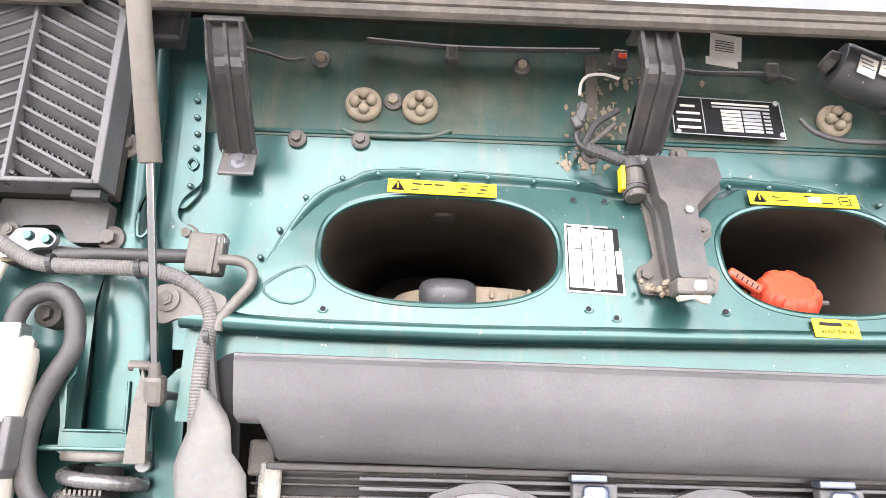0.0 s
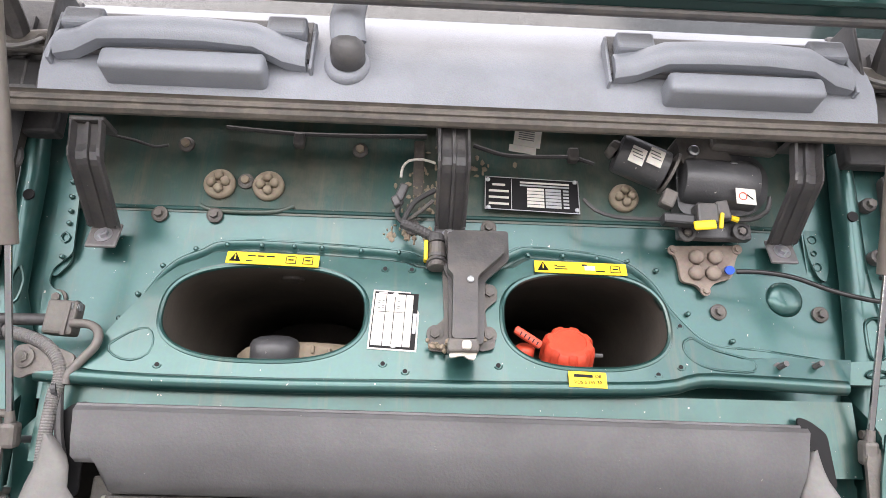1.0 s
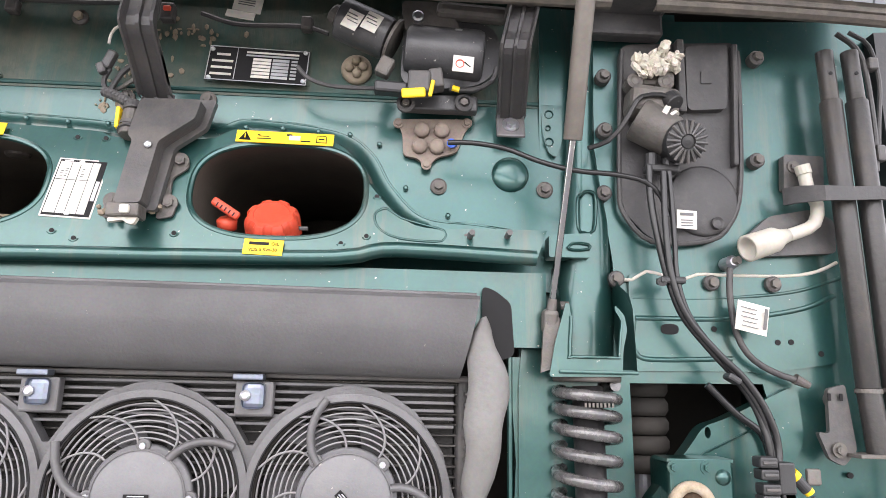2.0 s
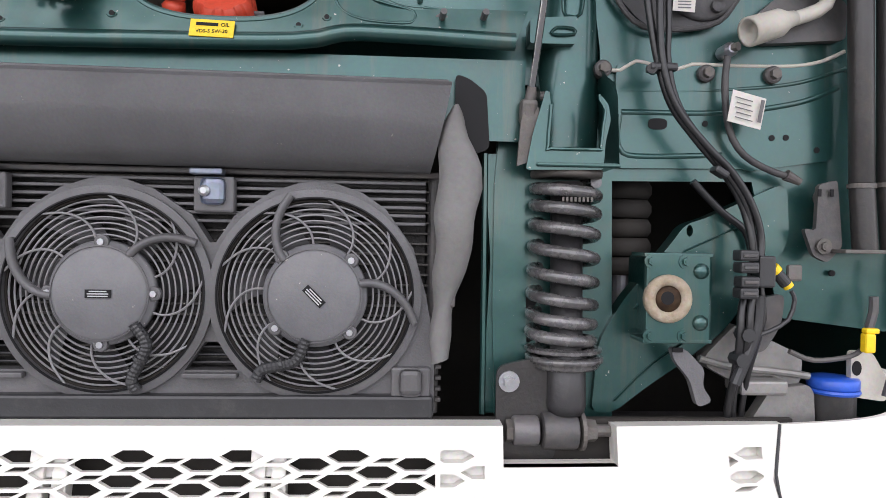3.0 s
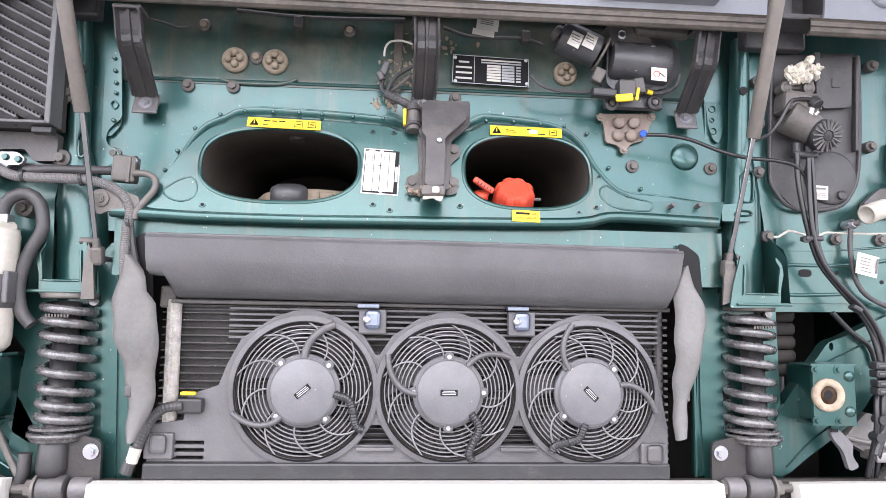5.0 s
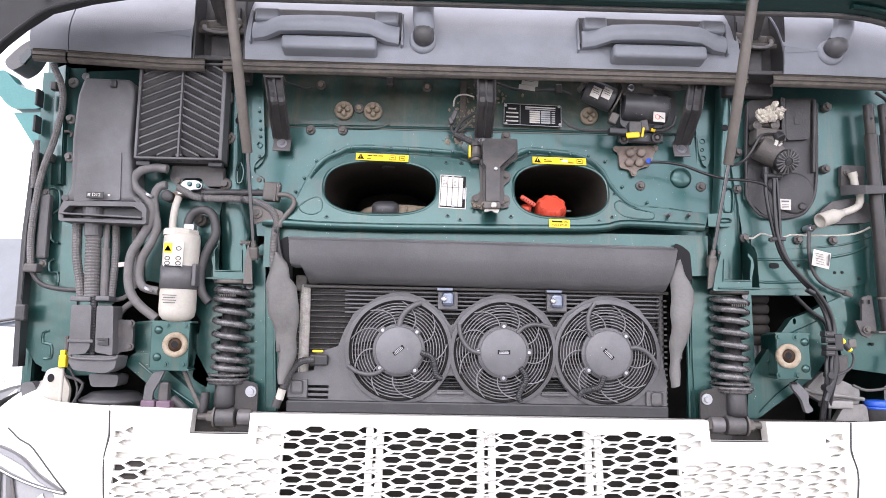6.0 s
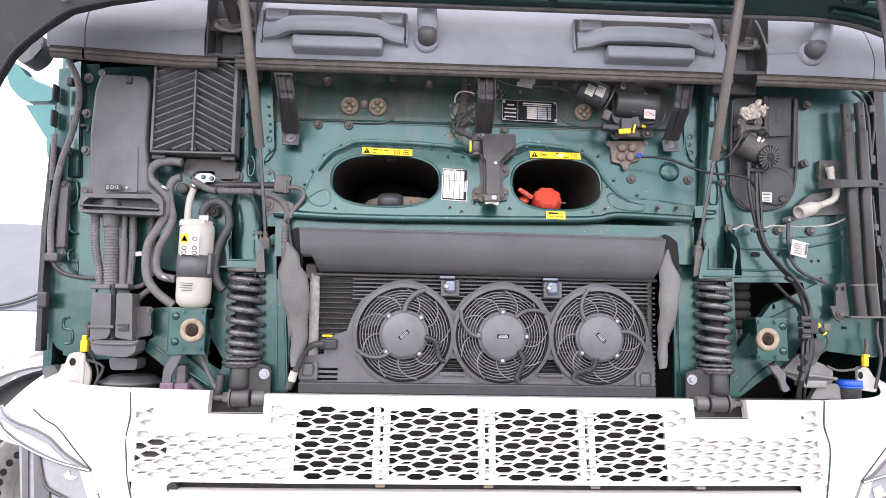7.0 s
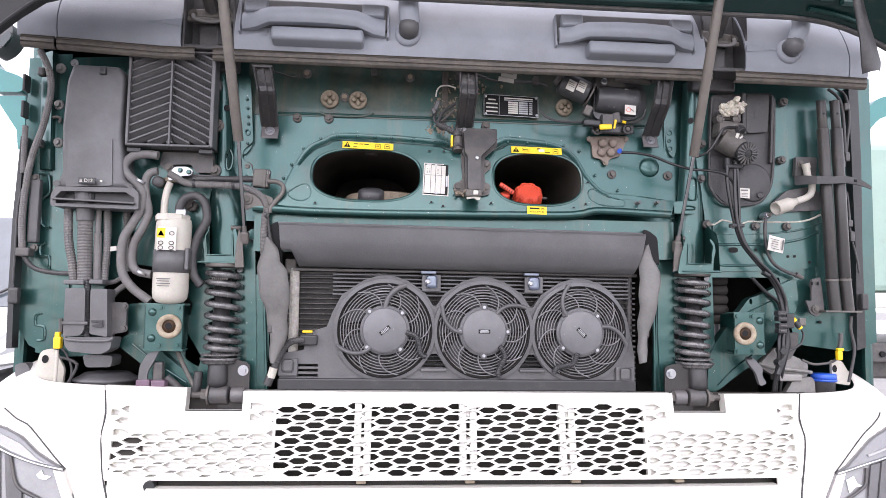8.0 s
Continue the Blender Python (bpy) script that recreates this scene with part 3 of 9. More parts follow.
for s in (-1, 1):
    px = 0.707 if s > 0 else -0.669
    part("hinge_pocket", box((px, -0.045, 2.10), (0.13, 0.03, 0.24), 0.006), RUBBER, hp, "dusty black hinge pocket")
    part("pocket_floor", box((px, -0.088, 2.020), (0.124, 0.07, 0.012), 0.003), RUBBER, hp)
    part("pocket_step", box((px - s * 0.012, -0.066, 2.070), (0.07, 0.02, 0.05), 0.004), RUBBER, hp)
    for dx in (-0.03, 0.0, 0.03):
        part("pocket_rib", box((px + dx, -0.064, 2.13), (0.005, 0.012, 0.10), 0.001), RUBBER, hp)
    for e in (-1, 1):
        part("pocket_wall", box((px + e * 0.063, -0.088, 2.11), (0.006, 0.075, 0.19), 0.002), RUBBER, hp)
    # tapering groove that runs from the pocket into the outer panel
    x0, x1 = (0.764, 0.862) if s > 0 else (-0.736, -0.830)
    gv = bmesh.new()
    top_r = [gv.verts.new((x, hinge_y(x, z) - 0.0015, z)) for x, z in ((x0, 2.087), (x1, 2.080))]
    low_r = [gv.verts.new((x, hinge_y(x, z) - 0.0015, z)) for x, z in ((x0, 2.068), (x1, 2.077))]
    mid_r = [gv.verts.new((x, hinge_y(x, z) - 0.009 * k, z)) for x, z, k in ((x0, 2.086, 1.0), (x1, 2.079, 0.15))]
    gv.faces.new((top_r[0], top_r[1], mid_r[1], mid_r[0]))
    gv.faces.new((mid_r[0], mid_r[1], low_r[1], low_r[0]))
    bmesh.ops.recalc_face_normals(gv, faces=gv.faces[:])
    part("groove", gv, HINGE_GREY, hp)

def handle_bar(cx):
    """A moulded bar that is broad at its ends and bows up and out in the middle."""
    g = bmesh.new()
    rings = []
    for dx, out, top, foot in ((-0.182, 0.020, 2.107, 2.062), (-0.150, 0.028, 2.109, 2.064), (-0.110, 0.046, 2.115, 2.073), (-0.04, 0.050, 2.117, 2.074), (0.04, 0.050, 2.117, 2.074), (0.110, 0.046, 2.115, 2.071), (0.150, 0.028, 2.108, 2.060), (0.182, 0.020, 2.104, 2.058)):
        y0, y1 = -0.134 - out, -0.134 - out + 0.026
        mid = (top + foot) / 2
        rings.append([g.verts.new((cx + dx, y, z)) for y, z in ((y0 + 0.005, foot), (y0 - 0.001, foot + 0.008), (y0 - 0.002, mid), (y0 + 0.003, top - 0.010), (y0 + 0.010, top - 0.001), (y1, top), (y1, foot))])
    for a, b in zip(rings, rings[1:]):
        for i in range(7):
            g.faces.new((a[i], a[(i + 1) % 7], b[(i + 1) % 7], b[i]))
    g.faces.new(rings[0][::-1])
    g.faces.new(rings[-1])
    bmesh.ops.recalc_face_normals(g, faces=g.faces[:])
    return g


for cx in (-0.398, 0.425):
    # solid block; the recess's shade is put in as a darker grey
    part("recess_shade", box((cx, -0.124, 2.112), (0.376, 0.02, 0.080), 0.004, (-12, 0, 0)), GREY_PLASTIC, hp, "flat block, darker grey for the shade of the recess behind the handle")
    part("grab_handle", handle_bar(cx), HINGE_GREY, hp, "moulded grey grab handle", smooth=35)
    part("handle_step", box((cx + 0.010, -0.146, 2.047), (0.235, 0.05, 0.036), 0.009, (-8, 0, 0), seg=3), HINGE_GREY, hp, smooth=50)
    for dx in (-0.148, 0.150):
        part("handle_block", box((cx + dx, -0.138, 2.122), (0.058, 0.036, 0.036), 0.005, (-14, 0, 0)), HINGE_GREY, hp)
    for dx in (-0.189, 0.189):
        part("recess_edge", box((cx + dx, -0.132, 2.098), (0.005, 0.02, 0.09), 0.0015, (-10, 0, 0)), HINGE_GREY, hp)
for cx in (-0.157, 0.885):
    y = hinge_y(cx, 2.075)
    nozzle = thing("wiper_spindle", (cx, y, 2.07), "grey wiper arm on a dark spindle cap and round collar", "wiper spindle", "wiper spindles")
    part("collar", lathe((cx, y, 2.074), [(-0.01, 0.034), (0.003, 0.034), (0.009, 0.030), (0.011, 0.024)], (0, -1, 0.1), 32), HINGE_GREY, nozzle, smooth=40)
    part("cap", lathe((cx + 0.002, y - 0.008, 2.078), [(0, 0.026), (0.022, 0.026), (0.034, 0.022), (0.040, 0.013), (0.042, 0.003)], (0.05 if cx > 0 else 0, -0.93, 0.3), 24), GREY_PLASTIC, nozzle, "dark rounded spindle cap", smooth=40)
    lean = 0.03 if cx > 0 else 0.0
    part("arm", tube([(cx + 0.004, y - 0.030, 2.092), (cx + lean * 0.5, y - 0.036, 2.125), (cx + lean, y - 0.012, 2.17), (cx + lean * 1.4, y + 0.02, 2.21)], 0.026, 14, 0.01, flat=0.6), HINGE_GREY, nozzle, "bluish grey wiper arm root", smooth=60)

# windscreen above the panel
screen = thing("windscreen", (0, 0.0, 2.2), "dark curved truck windscreen above the grey panel", "windscreen")
wsb = bmesh.new()
g = [[wsb.verts.new((x * 1.12, 0.02 + 0.35 * t + 0.12 * x * x, 2.21 + 0.8 * t)) for t in (0, 1)] for x in (-1, -0.6, -0.2, 0.2, 0.6, 1)]
for a, b in zip(g, g[1:]):
    wsb.faces.new((a[0], b[0], b[1], a[1]))
bmesh.ops.solidify(wsb, geom=wsb.faces[:], thickness=0.006)
GLASS = material("tinted_glass", (0.02, 0.03, 0.03), 0.06, 0, 0.5, None, 3, 0)
part("pane", wsb, GLASS, screen, smooth=40)

# ---- the raised front lid, hinged at the top, seen from below ----
lid = thing("front_lid", (0, -0.15, 2.2), "raised dark green front lid of the truck, ribbed underside", "truck lid")


def lid_edge(x):
    """Height of the lid's rear edge: it droops towards both sides."""
    return 2.136 - 1.0 * max(0.0, abs(x) - 0.85) ** 2


def lid_place(x, u):
    """A place on the lid's underside, u from its rear edge to its front."""
    return Vector((x, -0.20 - 0.73 * u - 0.02 * math.sin(math.pi * u), lid_edge(x) + 0.51 * u - 0.35 * max(0.0, abs(x) - 0.9) * u))


lb = bmesh.new()
g = [[lb.verts.new(lid_place(-1.19 + 2.38 * i / 36, j / 10)) for j in range(11)] for i in range(37)]
for i in range(36):
    for j in range(10):
        lb.faces.new((g[i][j], g[i + 1][j], g[i + 1][j + 1], g[i][j + 1]))
bmesh.ops.solidify(lb, geom=lb.faces[:], thickness=0.012)
bmesh.ops.recalc_face_normals(lb, faces=lb.faces[:])
part("inner_skin", lb, PAINT_DARK, lid, smooth=50)
# unseen strip added above the rear edge to shade the grey panel
rk = bmesh.new()
g = []
for i in range(37):
    x = -1.15 + 2.30 * i / 36
    e = lid_edge(x)
    g.append([rk.verts.new(q) for q in ((x, -0.20, e + 0.004), (x, -0.200, e + 0.04), (x, -0.197, e + 0.08), (x, -0.19, e + 0.12))])
for a, b in zip(g, g[1:]):
    for j in range(3):
        rk.faces.new((a[j], b[j], b[j + 1], a[j + 1]))
bmesh.ops.solidify(rk, geom=rk.faces[:], thickness=0.006)
bmesh.ops.recalc_face_normals(rk, faces=rk.faces[:])
part("rear_shade_strip", rk, PAINT_DARK, lid, smooth=50)
part("rear_edge", tube([lid_place(-1.15 + 0.1 * i, 0.004) for i in range(24)], 0.009, 10, 0.05, flat=0.7), BLACK_METAL, lid)
for cx, w in ((-0.34, 0.36), (0.02, 0.25), (0.40, 0.46), (0.96, 0.16), (-0.94, 0.16)):
    q = lid_place(cx, 0.035)
    part("rib", tube([lid_place(cx - w / 2 + w * k / 6, 0.035) + Vector((0, -0.004, -0.004)) for k in range(7)], 0.009, 8, 0.05, flat=0.6), PAINT, lid)
    for k in range(max(2, int(w / 0.055))):
        a = lid_place(cx - w / 2 + 0.03 + 0.055 * k, 0.075)
        part("pressed_pad", box(tuple(a + Vector((0, -0.006, -0.004))), (0.04, 0.018, 0.014), 0.005, (-60, 0, 0)), PAINT_DARK, lid)
# silver boxes for two holes, the light through them put in as colour
for x, z in ((-0.985, 2.056), (-0.925, 2.068)):
    part("bright_hole_patch", box((x, -0.333 - 0.25 * (z - 2.0), z), (0.017, 0.006, 0.0065), 0.002, (-14, -10, 0)), LABEL_SILVER, lid)
lip_line = [(-1.27, 1.70), (-1.205, 1.80), (-1.152, 1.885), (-1.116, 1.936), (-1.082, 1.967), (-1.036, 2.001), (-0.979, 2.036), (-0.892, 2.058), (-0.817, 2.070), (-0.715, 2.086)]
part("side_flange", sheet(lip_line + [(lip_line[-1][0], 2.26), (lip_line[0][0], 2.26)], lambda x, z: -0.32 - 0.25 * (z - 2.0), 0.02), PLASTIC, lid, "dark curved corner of the lid")
part("flange_lip", tube([(x, -0.325 - 0.25 * (z - 2.0), z) for x, z in lip_line], 0.005, 10, flat=0.7), PLASTIC, lid, smooth=60)
for s in (-1, 1):
    # hinge: a dusty arm, a cast bracket and its pin
    hx = 0.70 if s > 0 else -0.672
    part("hinge_arm", tube([(hx + 0.005, -0.075, 2.105), (hx, -0.105, 2.14), (hx - 0.005, -0.16, 2.175), (hx - 0.01, -0.22, 2.20)], 0.02, 8, 0.01, flat=0.7), BLACK_METAL, lid, "dusty black hinge arm")
    part("hinge_bracket", box((hx, -0.085, 2.118), (0.10, 0.03, 0.030), 0.006, (-10, 6 * s, 0)), DIRTY_METAL, lid)
    part("hinge_leaf", box((hx + s * 0.01, -0.072, 2.06), (0.05, 0.012, 0.075), 0.004), BLACK_METAL, lid)
    part("hinge_strap", tube([(hx - 0.045, -0.10, 2.118), (hx - 0.036, -0.118, 2.096), (hx - 0.01, -0.125, 2.086), (hx + 0.02, -0.125, 2.086), (hx + 0.040, -0.118, 2.098), (hx + 0.046, -0.10, 2.12)], 0.006, 8, 0.008, flat=0.7), FLAP, lid, smooth=60)
    for e in (-0.045, 0.045):
        part("hinge_bolt", hexbolt((hx + e, -0.1, 2.115), 0.008), DIRTY_METAL, lid)
    part("hinge_pin", rod((hx - 0.06, -0.10, 2.10), (hx + 0.06, -0.10, 2.10), 0.007), DIRTY_METAL, lid)
# grey seal strap hanging from the lid's corner
part("corner_seal", loft([(0.928, -0.34, 2.20), (0.925, -0.34, 2.14), (0.928, -0.345, 2.092), (0.938, -0.345, 2.02), (0.943, -0.34, 1.965), (0.953, -0.33, 1.947)], [(0.955, -0.31, 2.20), (0.968, -0.31, 2.143), (0.983, -0.31, 2.085), (1.005, -0.31, 2.015), (1.011, -0.315, 1.981), (1.004, -0.32, 1.960)], 0.014), RUBBER, lid, "grey rubber seal hanging from the corner", smooth=60)
part("side_backing", sheet(rect(-0.78, -0.592, 1.46, 2.06), 0.012, 0.004), PAINT, cab)
part("side_backing", sheet(rect(0.592, 0.82, 1.46, 2.06), 0.012, 0.004), PAINT, cab)
# flat black sheets in place of the deep shade at the deflector's ends
for o in ([(0.494, 1.582), (0.512, 1.576), (0.534, 1.559), (0.539, 1.488), (0.495, 1.472)], [(-0.512, 1.560), (-0.495, 1.575), (-0.475, 1.579), (-0.470, 1.458), (-0.502, 1.457), (-0.513, 1.501)]):
    part("gap", sheet(rounded(o, 0.008), -0.075, 0.004), INK_AND_SHADE, cab, "black sheet painted for the shaded gap beside the air deflector")



# ---- condenser, fan pack, deflector and rubber flaps ----
cond = thing("condenser", (0, -0.05, 1.13), "finned air-conditioning condenser, stone-chipped, with a chalky grey end tank", "condenser")
part("core", box((0.0, -0.005, 1.302), (0.925, 0.03, 0.345), 0.002), FIN, cond, "dark dusty fin core")
for i in range(24):
    part("flat_tube", box((0.0, -0.024, 1.145 + i * 0.0138), (0.93, 0.014, 0.0026), 0.0006), CORE_TUBE, cond)
part("end_tank", rod((-0.442, -0.038, 1.459), (-0.439, -0.038, 1.113), 0.013, seg=14, bev=0.003), TANK_CRUST, cond, "chalky grey end tank")
for i in range(14):
    z = 1.17 + i * 0.0215
    part("tank_rib", box((-0.440, -0.041, z), (0.016, 0.016, 0.006), 0.002), TANK_CRUST, cond)
part("end_bracket", box((-0.440 - 0.012, -0.036, 1.463), (0.03, 0.02, 0.04), 0.004), DIRTY_METAL, cond)
part("end_tank", rod((0.472, -0.02, 1.14), (0.472, -0.02, 1.46), 0.009, seg=14), BLACK_METAL, cond)
for i in range(20):
    part("tank_rib", box((0.480, -0.033, 1.16 + i * 0.0145), (0.008, 0.012, 0.005), 0.001), BLACK_METAL, cond)

pack = thing("fan_pack", (0.07, -0.1, 1.14), "black plastic shroud carrying three electric cooling fans", "fan pack")
FANS = [(-0.200, [(90, 66), (231, 198)], [130, 46, -50, 224], (-5, -32), 40), (0.061, [(55, 29), (183, 149)], [90, 0, -90, 180], (-42, -70), 0), (0.322, [(131, 104), (16, -15)], [131, 45, -46, -140], (-100, -124), -45)]
FZ, FY = 1.299, -0.058


def disc(cx, r, n=40, a0=0):
    return [(cx + r * math.cos(a0 + 2 * math.pi * i / n), FZ + r * math.sin(a0 + 2 * math.pi * i / n)) for i in range(n)]


MIDS = [(a[0] + b[0]) / 2 for a, b in zip(FANS, FANS[1:])]
crest = []
for c, *_ in reversed(FANS):
    for deg in (50, 65, 80, 90, 100, 115, 130):
        crest.append((c + 0.1355 * math.cos(radians(deg)), FZ + 0.1445 * math.sin(radians(deg))))
    gap = [m for m in MIDS if abs(m - (c - 0.13)) < 0.02]
    if gap:
        crest += [(gap[0] + 0.026, 1.398), (gap[0] + 0.004, 1.364), (gap[0] - 0.004, 1.364), (gap[0] - 0.026, 1.398)]
webs = [[(m - 0.033, 1.202), (m + 0.033, 1.202), (m + 0.008, 1.238), (m - 0.008, 1.238)] for m in MIDS]
louvres = [rect(-0.428, -0.372, z, z + 0.007) for z in (1.176, 1.189, 1.202)]
part("shroud", sheet([(-0.47, 1.145), (0.474, 1.145), (0.474, 1.235), (0.462, 1.30), (0.445, 1.36)] + crest + [(-0.315, 1.390), (-0.338, 1.345), (-0.352, 1.306), (-0.405, 1.288), (-0.41, 1.245), (-0.47, 1.235)], FY, 0.022, [disc(c, 0.1235) for c, *_ in FANS] + webs + louvres), GREY_PLASTIC, pack)
for m in MIDS:
    part("web_ledge", box((m, FY - 0.004, 1.196), (0.068, 0.014, 0.007), 0.002), GREY_PLASTIC, pack)
    for k in range(3):
        part("web_slat", box((m, FY + 0.014, 1.210 + 0.010 * k), (0.06 - 0.016 * k, 0.008, 0.0025), 0.0008), PLASTIC, pack)
# added dark discs: they paint the shade between the blades
for c, *_ in FANS:
    part("fan_shade", lathe((c, FY + 0.040, FZ), [(0, 0.122), (0.003, 0.122), (0.004, 0.118)], seg=40), FIN, pack, "added dark disc for the shade behind the fan blades")
part("bottom_rail", box((0.0, FY - 0.006, 1.158), (0.945, 0.02, 0.03), 0.004), PLASTIC, pack)
for i in range(6):
    part("top_slat", box((0.06, FY + 0.012, 1.444 - 0.0105 * i), (0.80, 0.012, 0.0042), 0.001), GREY_PLASTIC, pack)


def fan(cx, arms, lugs, cable, turn):
    f = part("fan", lathe((cx, FY, FZ), [(0, 0.0655), (0.010, 0.0655), (0.013, 0.0635), (0.014, 0.0605), (0.019, 0.0585), (0.022, 0.054), (0.0225, 0.01)], seg=48), HUB, pack, "round grey motor hub of a fan", smooth=30)
    part("ring", lathe_ring(cx, 0.1225, 0.134, FY - 0.010, FY + 0.02), GREY_PLASTIC, f, smooth=40)
    part("inner_ring", lathe_ring(cx, 0.119, 0.1225, FY - 0.004, FY + 0.034), DARK, f, smooth=40)
    part("ring_groove", tube([(cx + 0.1232 * math.cos(a * math.pi / 24), FY - 0.0098, FZ + 0.1232 * math.sin(a * math.pi / 24)) for a in range(49)], 0.0016, 5, 0.02), INK_AND_SHADE, f)
    part("hub_rim", tube([(cx + 0.0585 * math.cos(a * math.pi / 24), FY - 0.0195, FZ + 0.0585 * math.sin(a * math.pi / 24)) for a in range(49)], 0.0012, 5, 0.02), GREY_PLASTIC, f)
    for k in range(7):
        r = 0.0725 + k * 0.0073
        pts = [(cx + r * math.cos(a * math.pi / 24), FY - 0.006 + 0.004 * (k / 9), FZ + r * math.sin(a * math.pi / 24)) for a in range(49)]
        part("guard_ring", tube(pts, 0.0013, 5, 0.02), GUARD, f)
    for k in range(9):
        a0 = radians(turn + 18 + k * 40)
        pts = []
        for j in range(6):
            u = j / 5
            r, a = 0.064 + 0.0585 * u, a0 + radians(30) * u * u
            pts.append((cx + r * math.cos(a), FY - 0.008, FZ + r * math.sin(a)))
        part("guard_spoke", tube(pts, 0.0016, 6, 0.02), GUARD, f)
    for k in range(7):
        a0 = radians(turn + k * 360 / 7)
        b = bmesh.new()
        lo, hi = [], []
        for j in range(5):
            u = j / 4
            r, a, w = 0.05 + 0.066 * u, a0 + radians(20) * u, radians(14 - 1.5 * u)
            lo.append(b.verts.new((cx + r * math.cos(a - w), FY + 0.022, FZ + r * math.sin(a - w))))
            hi.append(b.verts.new((cx + r * math.cos(a + w), FY + 0.008, FZ + r * math.sin(a + w))))
        for j in range(4):
            b.faces.new((lo[j], lo[j + 1], hi[j + 1], hi[j]))
        bmesh.ops.solidify(b, geom=b.faces[:], thickness=0.002)
        part("blade", b, BLADE, f, smooth=40)
    for a0, a1 in arms:
        pts = []
        for j in range(7):
            u = j / 6
            r, a = 0.058 + 0.072 * u, radians(a0 + (a1 - a0) * u ** 1.6)
            pts.append((cx + r * math.cos(a), FY - 0.016 + 0.004 * u, FZ + r * math.sin(a)))
        part("arm", tube(pts, 0.0068, 8, 0.01, flat=0.8), GREY_PLASTIC, f, smooth=60)
    for a in lugs:
        a = radians(a)
        c = (cx + 0.0635 * math.cos(a), FY - 0.009, FZ + 0.0635 * math.sin(a))
        part("lug", rod(c, (c[0], c[1] - 0.008, c[2]), 0.0092, seg=18, bev=0.002), GREY_PLASTIC, f)
        part("screw", rod((c[0], c[1] - 0.007, c[2]), (c[0], c[1] - 0.0105, c[2]), 0.0042, seg=8), STEEL, f)
    a0, a1 = radians(cable[0]), radians(cable[1])
    p = [(cx + 0.055 * math.cos(a0), FY - 0.018, FZ + 0.055 * math.sin(a0)), (cx + 0.085 * math.cos(a0 * 0.75 + a1 * 0.25), FY - 0.018, FZ + 0.085 * math.sin(a0 * 0.75 + a1 * 0.25)), (cx + 0.112 * math.cos(a1), FY - 0.016, FZ + 0.112 * math.sin(a1)), (cx + 0.128 * math.cos(a1), FY - 0.014, FZ + 0.128 * math.sin(a1))]
    part("power_lead", tube(p, 0.0075, 10, 0.008, ribs=0.005), PLASTIC, f, "taped black power lead")
    q = Vector(p[1]).lerp(Vector(p[2]), 0.4)
    d = (Vector(p[2]) - Vector(p[1])).normalized()
    part("cable_tie", rod(q - d * 0.002, q + d * 0.002, 0.0088, seg=12), PLASTIC, f)
    part("rating_label", box((cx, FY - 0.0238, FZ), (0.031, 0.0012, 0.0105), 0, (0, -turn, 0)), INK_AND_SHADE, f, "tiny black rating label")
    for r in (-0.003, 0.0, 0.003):
        part("print_line", box((cx - r * math.sin(radians(turn)), FY - 0.0246, FZ + r * math.cos(radians(turn))), (0.027 - 1.5 * abs(r + 0.001), 0.0006, 0.0014), 0, (0, -turn, 0)), LABEL_SILVER, f)


def lathe_ring(cx, r0, r1, y0, y1, n=64):
    b = bmesh.new()
    rings = [[b.verts.new((cx + r * math.cos(2 * math.pi * i / n), y, FZ + r * math.sin(2 * math.pi * i / n))) for i in range(n)] for r, y in ((r0, y0), (r1, y0 + 0.002), (r1, y1), (r0, y1))]
    for k in range(4):
        a, c = rings[k], rings[(k + 1) % 4]
        for i in range(n):
            b.faces.new((a[i], a[(i + 1) % n], c[(i + 1) % n], c[i]))
    bmesh.ops.recalc_face_normals(b, faces=b.faces[:])
    return b


for row in FANS:
    fan(*row)
for cx, cz, w in ((-0.084, 1.428, 0.03), (0.191, 1.428, 0.03), (0.44, 1.19, 0.03), (-0.452, 1.205, 0.03)):
    part("clip_base", box((cx + 0.004, FY - 0.004, cz - 0.004), (0.05, 0.016, 0.045), 0.003), GREY_PLASTIC, pack)
    part("spring_clip", box((cx + 0.004, FY - 0.014, cz), (w, 0.006, 0.034), 0.007), CLIP_STEEL if cz > 1.3 else GREY_PLASTIC, pack, "blued steel spring clip" if cz > 1.3 else "")
    if cz > 1.3:
        part("clip_tab", box((cx - 0.004, FY - 0.01, cz + 0.024), (0.04, 0.02, 0.008), 0.002), CLIP_STEEL, pack)
        part("clip_bolt", lathe((cx - 0.006, FY - 0.016, cz), [(0, 0.007), (0.004, 0.007), (0.006, 0.004)], seg=14), STEEL, pack)
part("connector", box((-0.397, -0.065, 1.271), (0.045, 0.025, 0.026), 0.004), PLASTIC, pack)
part("connector_lock", box((-0.400, -0.072, 1.293), (0.026, 0.012, 0.006), 0.002), YELLOW, pack, "yellow connector lock")
lead = thing("fan_cable", (-0.499, -0.070, 1.171), "ribbed black cable with white taped end beside the fans", "cable")
part("conduit", tube([(-0.407, -0.075, 1.272), (-0.439, -0.075, 1.267), (-0.462, -0.075, 1.245), (-0.478, -0.075, 1.207), (-0.486, -0.075, 1.185)], 0.0095, 10, ribs=0.006), RUBBER, lead)
part("white_sleeve", tube([(-0.482, -0.077, 1.200), (-0.489, -0.077, 1.175)], 0.0105, 12), GREY_WHITE, lead)
part("boot", tube([(-0.490, -0.075, 1.178), (-0.498, -0.075, 1.156)], 0.011, 12), RUBBER, lead)

